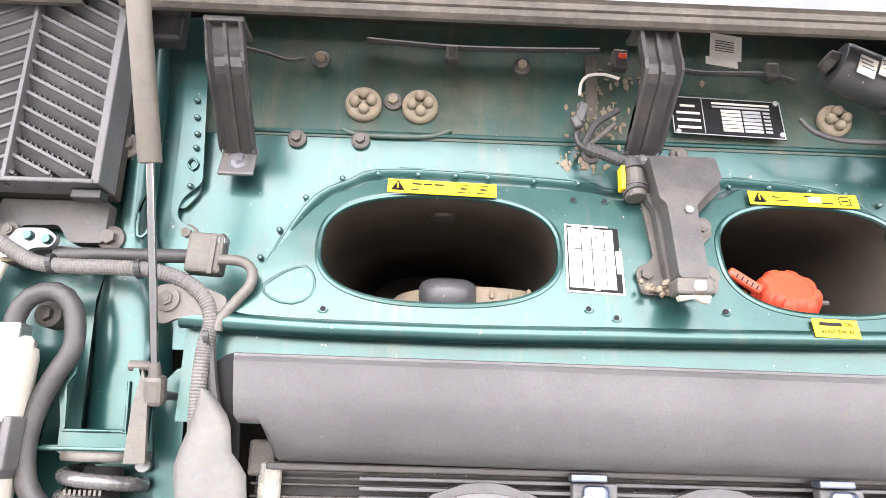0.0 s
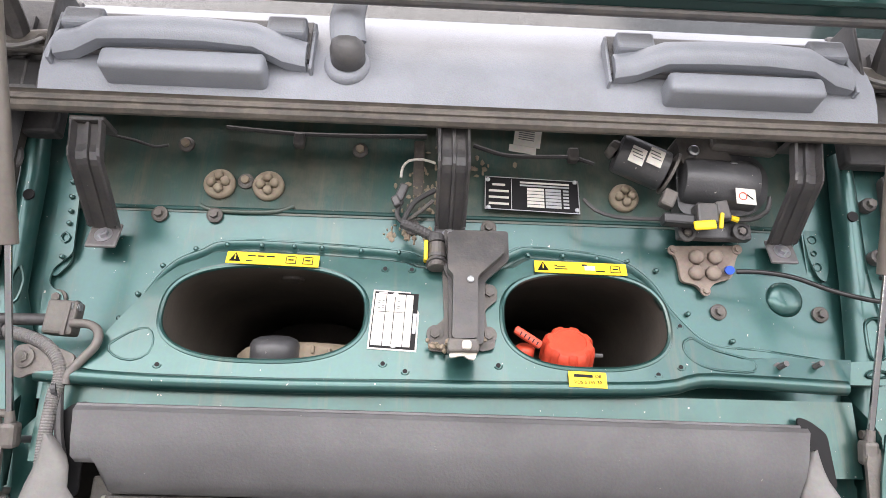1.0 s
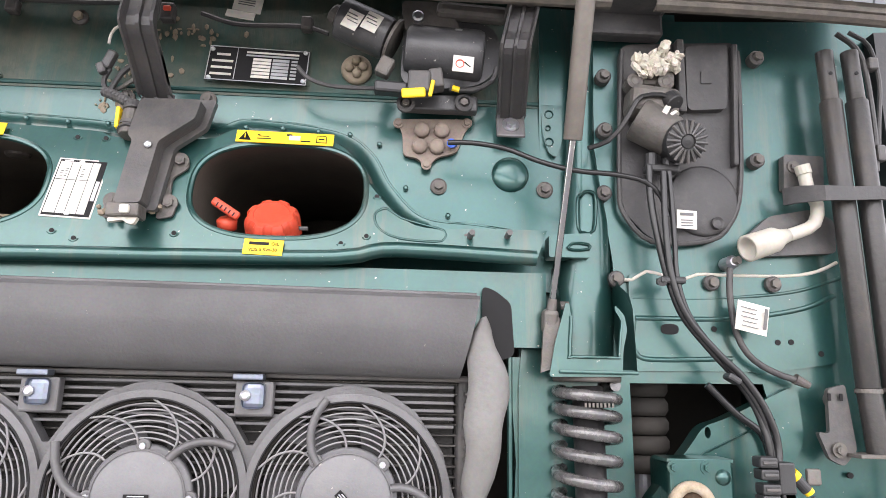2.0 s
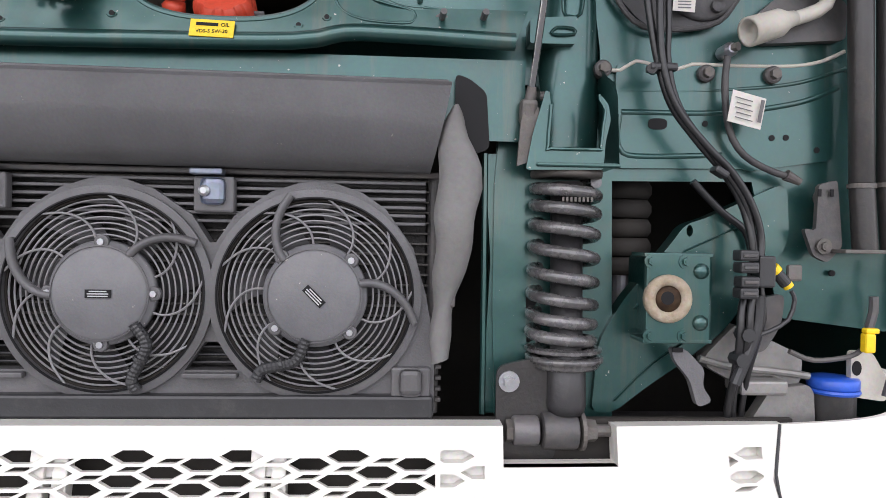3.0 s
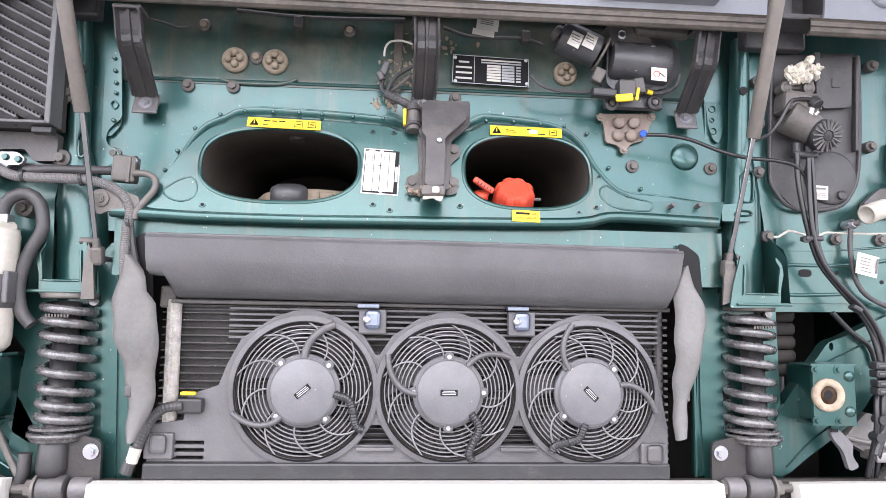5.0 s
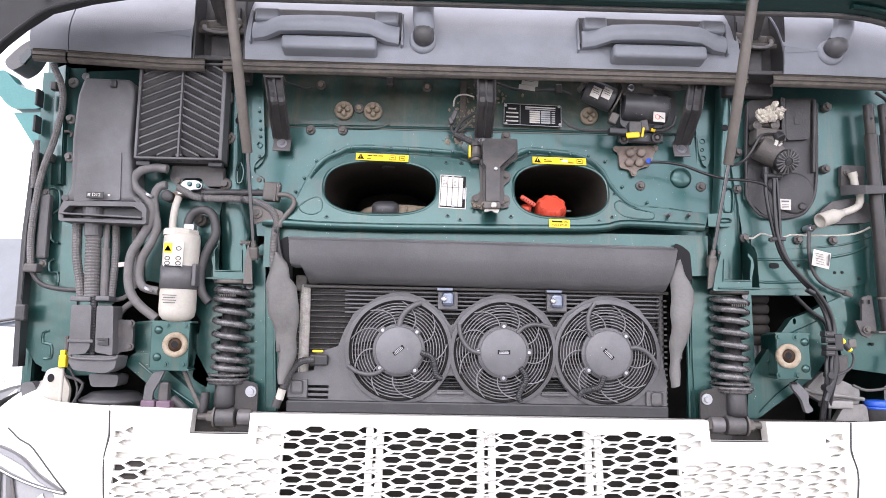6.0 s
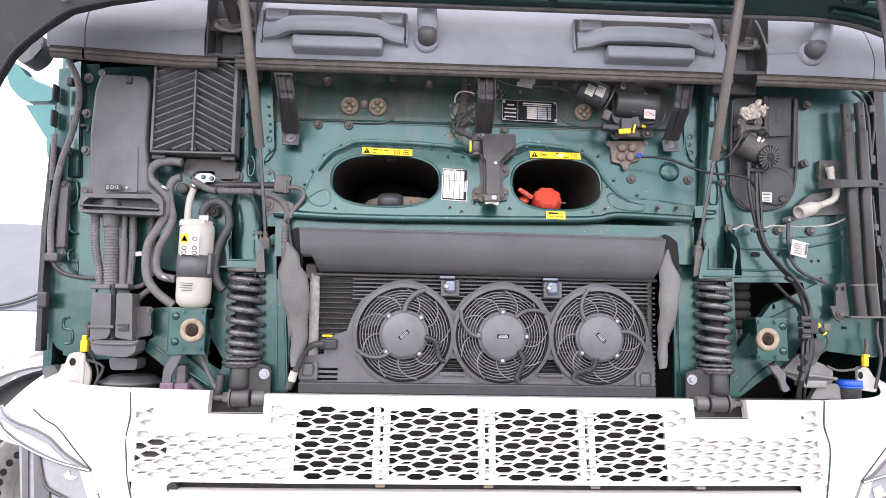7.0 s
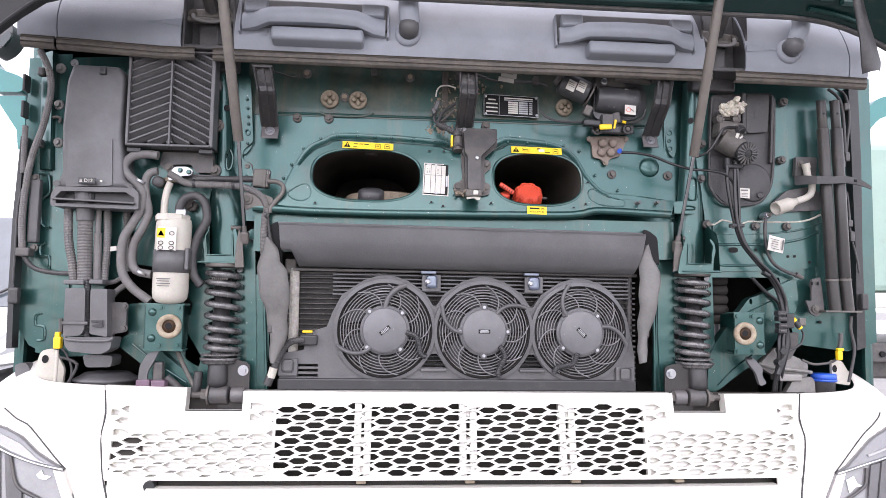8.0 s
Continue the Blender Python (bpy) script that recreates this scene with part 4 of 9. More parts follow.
# deflector above the condenser
defl = thing("air_deflector", (0, -0.1, 1.46), "long grey moulded air deflector above the condenser", "air deflector")
db = bmesh.new()
prof = [(-0.060, 1.552), (-0.095, 1.558), (-0.118, 1.564), (-0.128, 1.567), (-0.135, 1.561), (-0.138, 1.549), (-0.146, 1.526), (-0.149, 1.505), (-0.144, 1.48), (-0.134, 1.463), (-0.118, 1.459)]
g = []
for i in range(41):
    x = -0.476 + 0.964 * i / 40
    xe = max(0.0, (x - 0.35) / 0.142)
    g.append([])
    for j, (y, z) in enumerate(prof):
        y += 0.018 + 0.30 * max(0, 1.562 - z)
        zz = max(z, 1.497) if x < -0.446 else z
        xx = x + (0.010 * max(0, (1.57 - z) / 0.11) * (-1 if x > 0 else 1) if abs(x) > 0.45 else 0) - 0.014 * xe * max(0, (1.57 - z) / 0.11) ** 1.3
        g[-1].append(db.verts.new((xx, y, zz + 0.0035 * (-x) / 0.5)))
for i in range(40):
    for j in range(len(prof) - 1):
        db.faces.new((g[i][j], g[i + 1][j], g[i + 1][j + 1], g[i][j + 1]))
bmesh.ops.solidify(db, geom=db.faces[:], thickness=0.004)
bmesh.ops.recalc_face_normals(db, faces=db.faces[:])
part("sheet", db, DEFLECTOR, defl, smooth=50)
part("top_bead", tube([(-0.48, -0.096, 1.571), (0, -0.096, 1.569), (0.484, -0.096, 1.565)], 0.004, 8, 0.1), GREY_PLASTIC, defl)
part("bottom_rail", box((0.02, -0.046, 1.455), (0.93, 0.012, 0.008), 0.002), BLACK_METAL, defl)
for i in range(3):
    part("seal_strip", box((0.0, -0.02, 1.447 - 0.006 * i), (0.92, 0.006, 0.0025)), PLASTIC, defl)
for s, left, right in (
        (1, [(0.487, 1.534), (0.477, 1.513), (0.474, 1.478), (0.472, 1.445), (0.470, 1.398), (0.470, 1.344), (0.468, 1.290), (0.466, 1.222)],
         [(0.494, 1.537), (0.505, 1.520), (0.511, 1.497), (0.524, 1.447), (0.519, 1.395), (0.506, 1.334), (0.494, 1.282), (0.486, 1.228)]),
        (-1, [(-0.507, 1.533), (-0.519, 1.503), (-0.527, 1.456), (-0.523, 1.417), (-0.514, 1.378), (-0.499, 1.324), (-0.490, 1.271), (-0.486, 1.215)],
         [(-0.499, 1.533), (-0.479, 1.508), (-0.472, 1.470), (-0.449, 1.448), (-0.444, 1.390), (-0.445, 1.335), (-0.452, 1.270), (-0.470, 1.215)])):
    left, right = [(x, -0.106, z) for x, z in left], [(x, -0.112, z) for x, z in right]
    fl = thing("rubber_flap", (0.52 * s, -0.13, 1.2), "worn dusty rubber side flap beside the condenser", "rubber flap", "side flaps")
    a, b = glide(left, 0.012), glide(right, 0.012)
    n = min(len(a), len(b))
    rows_a = [a[int(k * (len(a) - 1) / (n - 1))] for k in range(n)]
    rows_b = [b[int(k * (len(b) - 1) / (n - 1))] for k in range(n)]
    for k in range(n):
        rows_a[k] = rows_a[k] + Vector((0.0022 * math.sin(k * 1.15 + s), 0.006 * math.sin(k * 0.5), 0))
        rows_b[k] = rows_b[k] + Vector((0.0028 * math.sin(k * 0.85 + 2 * s), 0.008 * math.sin(k * 0.37 + 1.0), 0))
    part("flap", loft(rows_a, rows_b, 0.010, 8), FLAP, fl, smooth=70)
    part("clip", box((0.490 * s, -0.105, 1.30), (0.012, 0.012, 0.02), 0.003), BLACK_METAL, fl)



# ---- springs, gas struts ----
def strut(side):
    """A coil spring over its shock absorber, hung from a green tower."""
    x = 0.645 if side > 0 else -0.624
    s = thing("shock_absorber", (x, -0.04, 1.10), "black coil spring over a dusty cab shock absorber", "shock absorber", "cab shock absorbers")
    y, top, bot = -0.045, 1.452, 1.234
    pts = []
    turns = 8.4
    for i in range(int(turns * 20) + 1):
        a = i / 20 * 2 * math.pi
        u = i / (turns * 20)
        v = u + 0.035 * math.sin(2 * math.pi * u) * -1
        pts.append((x + 0.0405 * math.cos(a) + 0.004 * side * u * -1, y + 0.0405 * math.sin(a), top - (top - bot) * v))
    part("coil", tube(pts, 0.0082, 10, 0.02), COIL, s, "black steel coil, worn on its turns", smooth=60)
    for k in range(8):
        part("stamp_bar", box((x + 0.001 * side - 0.016 + 0.0052 * k, y - 0.0486, 1.4255), (0.0030, 0.0012, 0.0058), 0.0004), DIRTY_METAL, s)
    part("damper_body", lathe((x, y - 0.024, 1.150), [(0, 0.022), (0.012, 0.0255), (0.075, 0.0255), (0.080, 0.021), (0.30, 0.021)], (0, 0.075, 1)), DAMPER, s, smooth=40)
    part("lower_seat", lathe((x, y - 0.006, 1.206), [(0, 0.032), (0.002, 0.044), (0.006, 0.047), (0.010, 0.047), (0.011, 0.051), (0.017, 0.051), (0.018, 0.042)], (0, 0, 1), 32), COIL, s, smooth=30)
    part("seat_ring", lathe((x, y, 1.226), [(0, 0.044), (0.003, 0.051), (0.007, 0.051), (0.009, 0.044)], (0, 0, 1), 32), COIL, s)
    part("upper_seat", lathe((x, y, 1.456), [(0, 0.046), (0.003, 0.047), (0.009, 0.047), (0.010, 0.042)], (0, 0, 1), 32), DIRTY_METAL, s, smooth=30)
    z, y, x = 1.130, -0.075, x - side * 0.009
    part("lower_eye", rod((x - 0.024, y, z), (x + 0.022, y, z), 0.0235, seg=28, bev=0.004), BLACK_METAL, s, smooth=40)
    part("bushing", rod((x - side * 0.028, y, z), (x - side * 0.062, y, z), 0.0195, seg=28, bev=0.004), BRACKET, s, smooth=40)
    part("eye_washer", rod((x + side * 0.025, y, z), (x + side * 0.030, y, z), 0.025, seg=24), DIRTY_METAL, s)
    part("eye_nut", rod((x + side * 0.030, y, z), (x + side * 0.046, y, z), 0.016, 0.014, seg=6), DIRTY_METAL, s)
    part("eye_thread", rod((x + side * 0.044, y, z), (x + side * 0.068, y, z), 0.008, seg=12), DIRTY_METAL, s)
    part("eye_bolt_head", rod((x - side * 0.062, y, z), (x - side * 0.070, y, z), 0.015, seg=6), DIRTY_METAL, s)
    # green tower that carries the spring
    x, back, slip = (0.652, 0.0, 0.0) if side > 0 else (-0.642, 0.030, 0.010)
    t = thing("spring_tower", (x, -0.03, 1.46), "green sheet metal spring tower, open at its front", "bracket", "spring towers")
    o = [(side * q[0] + slip, q[1]) for q in [(0.582, 1.461), (0.590, 1.506), (0.600, 1.541), (0.605, 1.560), (0.610, 1.558), (0.612, 1.542), (0.609, 1.491), (0.613, 1.488), (0.671, 1.488), (0.675, 1.491), (0.678, 1.520), (0.680, 1.537), (0.673, 1.549), (0.672, 1.556), (0.677, 1.554), (0.685, 1.544), (0.688, 1.525), (0.682, 1.498), (0.680, 1.463)]]
    part("front_web", sheet(rounded(o, 0.004, 2), -0.095 + back, 0.004), PAINT, t)
    part("web_edge", tube([(a, -0.097 + back, b) for a, b in o[5:14]], 0.0022, 6, 0.006), PAINT, t, smooth=60)
    for e in (-1, 1):
        side_o = bmesh.new()
        xx = x - 0.004 * side + e * 0.049
        vs = [side_o.verts.new((xx + e * b, min(yy + back, 0.012), zz)) for yy, zz, b in ((-0.093, 1.468, 0.004), (-0.093, 1.555, 0), (-0.08, 1.575, 0), (-0.055, 1.59, -0.004), (-0.02, 1.62, -0.006), (0.008, 1.62, -0.006), (0.008, 1.468, 0.004))]
        side_o.faces.new(vs)
        bmesh.ops.solidify(side_o, geom=side_o.faces[:], thickness=0.004)
        part("side_web", side_o, PAINT, t)
    part("base", box((x - 0.004 * side, -0.045 + back / 2, 1.469), (0.102, 0.10 - back, 0.006), 0.002), PAINT, t)
    part("base_lip", box((x - 0.004 * side, -0.097 + back, 1.468), (0.106, 0.006, 0.005), 0.002), PAINT, t)
    part("web_stud", rod((x - side * 0.06, -0.06, 1.56), (x - side * 0.035, -0.06, 1.56), 0.006, seg=10), DIRTY_METAL, t)
    # mounting plate beside the lower eye
    m = thing("damper_bracket", (x - side * 0.05, -0.02, 1.10), "dark steel damper bracket bolted to the green pillar", "bracket", "damper brackets")
    part("plate", sheet(rounded([(x - side * 0.098, 1.09), (x - side * 0.02, 1.09), (x - side * 0.022, 1.218), (x - side * 0.06, 1.220), (x - side * 0.098, 1.210)], 0.012), -0.068, 0.008), TUBE_STEEL, m)
    part("bolt", hexbolt((x - side * 0.082, -0.070, 1.192), 0.0085), STEEL, m)
    part("support", box((x, -0.02, 1.085), (0.15, 0.05, 0.03), 0.005), BLACK_METAL, m)


for side in (-1, 1):
    strut(side)


def gas_strut(bot, mid, top):
    g = thing("gas_strut", bot, "gas strut with polished rod and dusty tan tube", "gas strut", "lid gas struts")
    bot, mid, top = Vector(bot), Vector(mid), Vector(top)
    d = (mid - bot).normalized()
    part("end_fitting", box(tuple(bot), (0.022, 0.022, 0.034), 0.006, (12, 0, 0)), DIRTY_METAL, g, "dusty end fitting")
    part("collar", rod(bot + d * 0.014, bot + d * 0.032, 0.0075, 0.0055), DIRTY_METAL, g)
    part("rod", rod(bot + d * 0.03, mid, 0.0048, seg=14), ROD, g, "polished steel rod", smooth=60)
    part("cylinder", rod(mid - d * 0.004, top + d * 0.03, 0.0125, seg=20, bev=0.002), TUBE_TAN, g, "dusty tan cylinder", smooth=40)
    part("ball_stud", rod(bot + Vector((0.004, 0.0, -0.004)), bot + Vector((0.012, 0.05, -0.004)), 0.005), STEEL, g)


gas_strut((-0.567, -0.080, 1.532), (-0.575, -0.160, 1.772), (-0.600, -0.280, 2.091))
gas_strut((0.587, -0.078, 1.535), (0.604, -0.153, 1.773), (0.613, -0.283, 2.131))
for s, o in ((-1, [(-0.581, 1.555), (-0.572, 1.531), (-0.565, 1.456), (-0.588, 1.455), (-0.587, 1.513)]), (1, [(0.585, 1.554), (0.601, 1.536), (0.605, 1.478), (0.572, 1.466), (0.576, 1.520)])):
    solid("strut_bracket", sheet(o, -0.088, 0.006), DIRTY_METAL, "dusty grey steel tab for the gas strut", "bracket", "strut brackets")

# ---- cream bumper with its honeycomb grille ----
bumper = thing("bumper", (0, -0.15, 0.7), "cream white truck bumper with honeycomb grille and two notches", "bumper")


def bumper_y(x, z):
    return -0.105 - 0.22 * (1.15 - z) + 0.10 * max(0.0, abs(x) - 0.55) ** 2 + 1.2 * max(0.0, abs(x) - 0.93) ** 2


GX0, GX1, GZ0, GZ1 = -0.467, 0.477, 0.942, 1.127
TOP = 1.151
bays = [(GX0, -0.272), (-0.228, -0.006), (0.040, 0.252), (0.296, GX1)]


def hexhole(cx, cz, w=0.0515, h=0.0148):
    e = w * 0.27
    return [(cx - w / 2, cz), (cx - w / 2 + e, cz - h / 2), (cx + w / 2 - e, cz - h / 2), (cx + w / 2, cz), (cx + w / 2 - e, cz + h / 2), (cx - w / 2 + e, cz + h / 2)]


def slit(cx, cz):
    return [(cx - 0.0165, cz - 0.0028), (cx + 0.005, cz - 0.0028), (cx + 0.0165, cz + 0.0028), (cx - 0.005, cz + 0.0028)]


def clip_poly(poly, x0, x1):
    for lim, keep in ((x0, 1), (x1, -1)):
        out = []
        for i in range(len(poly)):
            a, b = poly[i - 1], poly[i]
            ia, ib = (a[0] - lim) * keep >= 0, (b[0] - lim) * keep >= 0
            if ia != ib:
                t = (lim - a[0]) / (b[0] - a[0])
                out.append((lim, a[1] + (b[1] - a[1]) * t))
            if ib:
                out.append(b)
        poly = out
        if len(poly) < 3:
            return []
    return poly


def cells(x0, x1, z0, z1):
    hexes, slits = [], []
    n = 0
    z = GZ1 - 0.011
    while z > z0 + 0.006:
        if z < z1 - 0.006:
            x = -0.9 - (0.0462 * n) % 0.127
            while x < x1 + 0.06:
                p = clip_poly(hexhole(x, z), x0, x1)
                if p and max(q[0] for q in p) - min(q[0] for q in p) > 0.004:
                    hexes.append(p)
                p = slit(x + 0.0448, z - 0.0047)
                if p[0][0] > x0 and p[2][0] < x1:
                    slits.append(p)
                x += 0.127
        n += 1
        z -= 0.00925
    return hexes, slits


def curved(bm, cut=0.03):
    """Lets a flat sheet follow the bumper's curve."""
    for v in bm.verts:
        v.co.y += bumper_y(v.co.x, v.co.z)
    return bm


h, sl = cells(GX0 + 0.002, GX1 - 0.002, GZ0 + 0.002, GZ1 - 0.001)
part("grille_panel", curved(sheet(rect(GX0, GX1, GZ0, GZ1), 0.0, 0.006, h + sl)), WHITE_PAINT, bumper, "honeycomb grille with dark openings")
for a, b in zip(bays, bays[1:]):
    for xc in (a[1] + 0.0095, b[0] - 0.0095):
        part("grille_post", curved(box((xc, 0.018, (GZ0 + GZ1) / 2), (0.018, 0.020, GZ1 - GZ0), 0.002)), WHITE_PAINT, bumper)
    for z in (0.962, 1.03, 1.098):
        part("grille_bridge", curved(box(((a[1] + b[0]) / 2, 0.020, z), (0.03, 0.010, 0.020), 0.002)), WHITE_PAINT, bumper)


def skin_grid(name, x0, x1, z0, z1, mat, off=0.0, label="", thick=0.006):
    b = bmesh.new()
    n, k = max(2, int((x1 - x0) / 0.03)), max(2, int((z1 - z0) / 0.04))
    g = [[b.verts.new((x0 + (x1 - x0) * i / n, bumper_y(x0 + (x1 - x0) * i / n, z0 + (z1 - z0) * j / k) + off, z0 + (z1 - z0) * j / k)) for j in range(k + 1)] for i in range(n + 1)]
    for i in range(n):
        for j in range(k):
            b.faces.new((g[i][j], g[i + 1][j], g[i + 1][j + 1], g[i][j + 1]))
    back = {v: b.verts.new(v.co + Vector((0, thick, 0))) for v in b.verts[:]}
    for f in b.faces[:]:
        b.faces.new([back[v] for v in reversed(f.verts)])
    for e in b.edges[:]:
        if e.is_boundary and e.verts[0] in back and e.verts[1] in back:
            b.faces.new((e.verts[0], e.verts[1], back[e.verts[1]], back[e.verts[0]]))
    bmesh.ops.recalc_face_normals(b, faces=b.faces[:])
    return part(name, b, mat, bumper, label, smooth=30)


NL, NR = (-0.689, -0.550), (0.558, 0.701)
skin_grid("top_rail", NL[1], NR[0], GZ1, TOP, WHITE_PAINT, 0.0, "", 0.03)
for x0, x1 in ((NL[1], GX0), (GX1, NR[0])):
    skin_grid("cheek_backing", x0, x1, GZ0, GZ1, WHITE_PAINT, 0.0145)
for n0, n1 in (NL, NR):
    skin_grid("notch_backing", n0, n1, GZ0, 1.100, WHITE_PAINT, 0.0145, "", 0.02)
    skin_grid("notch_lip", n0, n1, 1.0985, 1.103, WHITE_PAINT, 0.001, "", 0.03)
skin_grid("side_backing", -0.905, NL[0], GZ0, 1.155, WHITE_PAINT, 0.0145, "", 0.02)
skin_grid("side_backing", NR[1], 0.928, GZ0, 1.147, WHITE_PAINT, 0.0145, "", 0.02)
# closed wings beside the grille: the honeycomb is pressed into their lower part
for outline, zones in (
        ([(-0.866, GZ0), (GX0, GZ0), (GX0, GZ1), (NL[1], GZ1), (NL[1], 1.103), (NL[0], 1.103), (NL[0], 1.158), (-0.890, 1.162), (-0.879, 1.094), (-0.884, 1.043)], ((-0.858, GX0 - 0.004, GZ0 + 0.004, 1.060), (-0.868, -0.825, 1.068, 1.145), (-0.53, GX0 - 0.004, 1.068, 1.130))),
        ([(GX1, GZ0), (0.890, GZ0), (0.913, 1.034), (0.902, 1.084), (0.915, 1.150), (NR[1], 1.150), (NR[1], 1.103), (NR[0], 1.103), (NR[0], GZ1), (GX1, GZ1)], ((GX1 + 0.004, 0.882, GZ0 + 0.004, 1.060), (0.845, 0.890, 1.068, 1.140), (GX1 + 0.004, 0.535, 1.068, 1.130)))):
    holes = []
    for x0, x1, z0, z1 in zones:
        h, sl = cells(x0, x1, z0, z1)
        holes += h + sl
    part("grille_wing", curved(sheet(outline, 0.0, 0.014, holes)), WHITE_PAINT, bumper, "white wing with pressed honeycomb")
# dark patches set into the wing; their colour is the shade of its openings
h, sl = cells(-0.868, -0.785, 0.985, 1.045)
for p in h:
    part("opening_shade", curved(sheet(p, 0.0090, 0.0045)), DARK, bumper, "dark patch painted for the shade in a honeycomb opening")
# the seam and the corner pieces, which swell outwards below their top edge
def seam_x(side, z):
    """Distance from the middle of the seam beside the corner."""
    if side < 0:
        return float(np.interp(z, (0.80, 0.905, 0.952, 1.043, 1.094, 1.163), (0.838, 0.853, 0.870, 0.887, 0.882, 0.893)))
    return float(np.interp(z, (0.80, 0.908, 0.982, 1.034, 1.084, 1.151), (0.865, 0.883, 0.904, 0.917, 0.906, 0.919)))


def corner_top(side, u):
    return (1.162 if side < 0 else 1.151) + 0.016 * u + 0.038 * u ** 5


def corner_width(drop):
    return 0.205 + 0.17 * min(1.0, max(0.0, drop / 0.13)) ** 0.75


for s in (-1, 1):
    b = bmesh.new()
    cols = []
    for u in [0.05 * k for k in range(10)] + [0.455] + [0.05 * k for k in range(10, 21)]:
        zt = corner_top(s, u)
        low = 0.80 if u < 0.452 else 1.02 + 0.08 * (u - 0.45)  # open under the lamp's outer end
        col = []
        for j in range(15):
            zz = low + (zt - low) * (1 - (1 - j / 14) ** 1.4)
            x = s * (seam_x(s, zz) + corner_width(zt - zz) * math.sin(u * math.pi / 2) ** 0.9)
            col.append(b.verts.new((x, -0.095 + 0.11 * u ** 3 - 0.22 * (zt - zz), zz)))
        cols.append(col)
    for a, c in zip(cols, cols[1:]):
        for j in range(14):
            b.faces.new((a[j], c[j], c[j + 1], a[j + 1]))
    back = {v: b.verts.new(v.co + Vector((-s * 0.003, 0.006, 0))) for v in b.verts[:]}
    for f in b.faces[:]:
        b.faces.new([back[v] for v in reversed(f.verts)])
    for e in b.edges[:]:
        if e.is_boundary and e.verts[0] in back and e.verts[1] in back:
            b.faces.new((e.verts[0], e.verts[1], back[e.verts[1]], back[e.verts[0]]))
    bmesh.ops.recalc_face_normals(b, faces=b.faces[:])
    part("corner_piece", b, WHITE_PAINT, bumper, "rounded white bumper corner", smooth=50)
    part("seam", tube([(s * (seam_x(s, z) - 0.001), bumper_y(s * seam_x(s, z), z) - 0.0004, z) for z in (0.80, 0.86, 0.905, 0.952, 1.0, 1.043, 1.07, 1.094, 1.13, 1.15)], 0.0024, 6), PLASTIC, bumper)
part("corner_stop", sheet(rounded([(-1.146, 1.205), (-1.117, 1.211), (-1.105, 1.188), (-1.100, 1.143), (-1.129, 1.140), (-1.141, 1.172)], 0.01), -0.025, 0.03), GREY_PLASTIC, bumper)
# near-black strip: the slot's shade is put into its colour
skin_grid("slot", -0.77, 0.82, 0.924, GZ0, DARK, 0.03, "dark strip painted for the shade in the slot under the grille")
skin_grid("slot_cheek", -0.855, -0.76, 0.70, GZ0, WHITE_PAINT)
skin_grid("slot_cheek", 0.82, 0.884, 0.70, GZ0, WHITE_PAINT)
skin_grid("lower_bar", -0.76, 0.82, 0.885, 0.926, WHITE_PAINT, -0.006, "", 0.03)
skin_grid("lower_bar", -0.76, 0.82, 0.70, 0.886, WHITE_PAINT, 0.012, "", 0.02)
# added dark sheet that paints the shade seen through the grille
part("backing", box((0.0, -0.06, 0.98), (1.9, 0.01, 0.34)), DARK, bumper, "added dark sheet for the shade behind the grille")
for i in range(4):
    part("slot_tab", curved(box((-0.25 + 0.27 * i, 0.018, 0.936), (0.024, 0.02, 0.008), 0.002)), BEIGE, bumper)
part("slot_boss", rod((-0.755, bumper_y(-0.755, 0.93) - 0.002, 0.930), (-0.755, bumper_y(-0.755, 0.93) + 0.02, 0.930), 0.013, seg=18), PLASTIC, bumper)
bumper.location.z -= 0.007  # it hangs a little low on its mounts
CLEAR = material("headlamp_lens", (0.22, 0.22, 0.225), 0.15, 0.1, 0.4, (0.16, 0.16, 0.165), 9, 0)
LAMP_GREY = material("frosted_light_bar", (0.36, 0.36, 0.36), 0.3, 0, 0.3, (0.3, 0.3, 0.3), 9, 0)
CHROME = material("lamp_reflector", (0.7, 0.71, 0.73), 0.12, 1.0, 0, (0.45, 0.46, 0.48), 30, 0)


def lamp_y(x, z):
    """The bumper corner's own surface, which the headlight follows."""
    side, u = (-1 if x < 0 else 1), 0.5
    for _ in range(6):
        r = (abs(x) - seam_x(side, z)) / corner_width(corner_top(side, u) - z)
        u = math.asin(min(1.0, max(0.0, r)) ** (1 / 0.9)) * 2 / math.pi
    return -0.095 + 0.11 * u ** 3 - 0.22 * (corner_top(side, u) - z)


def lamp_skin(outline, out, thick=0.012):
    return sheet(outline, lambda x, z: lamp_y(x, z) - out, thick)


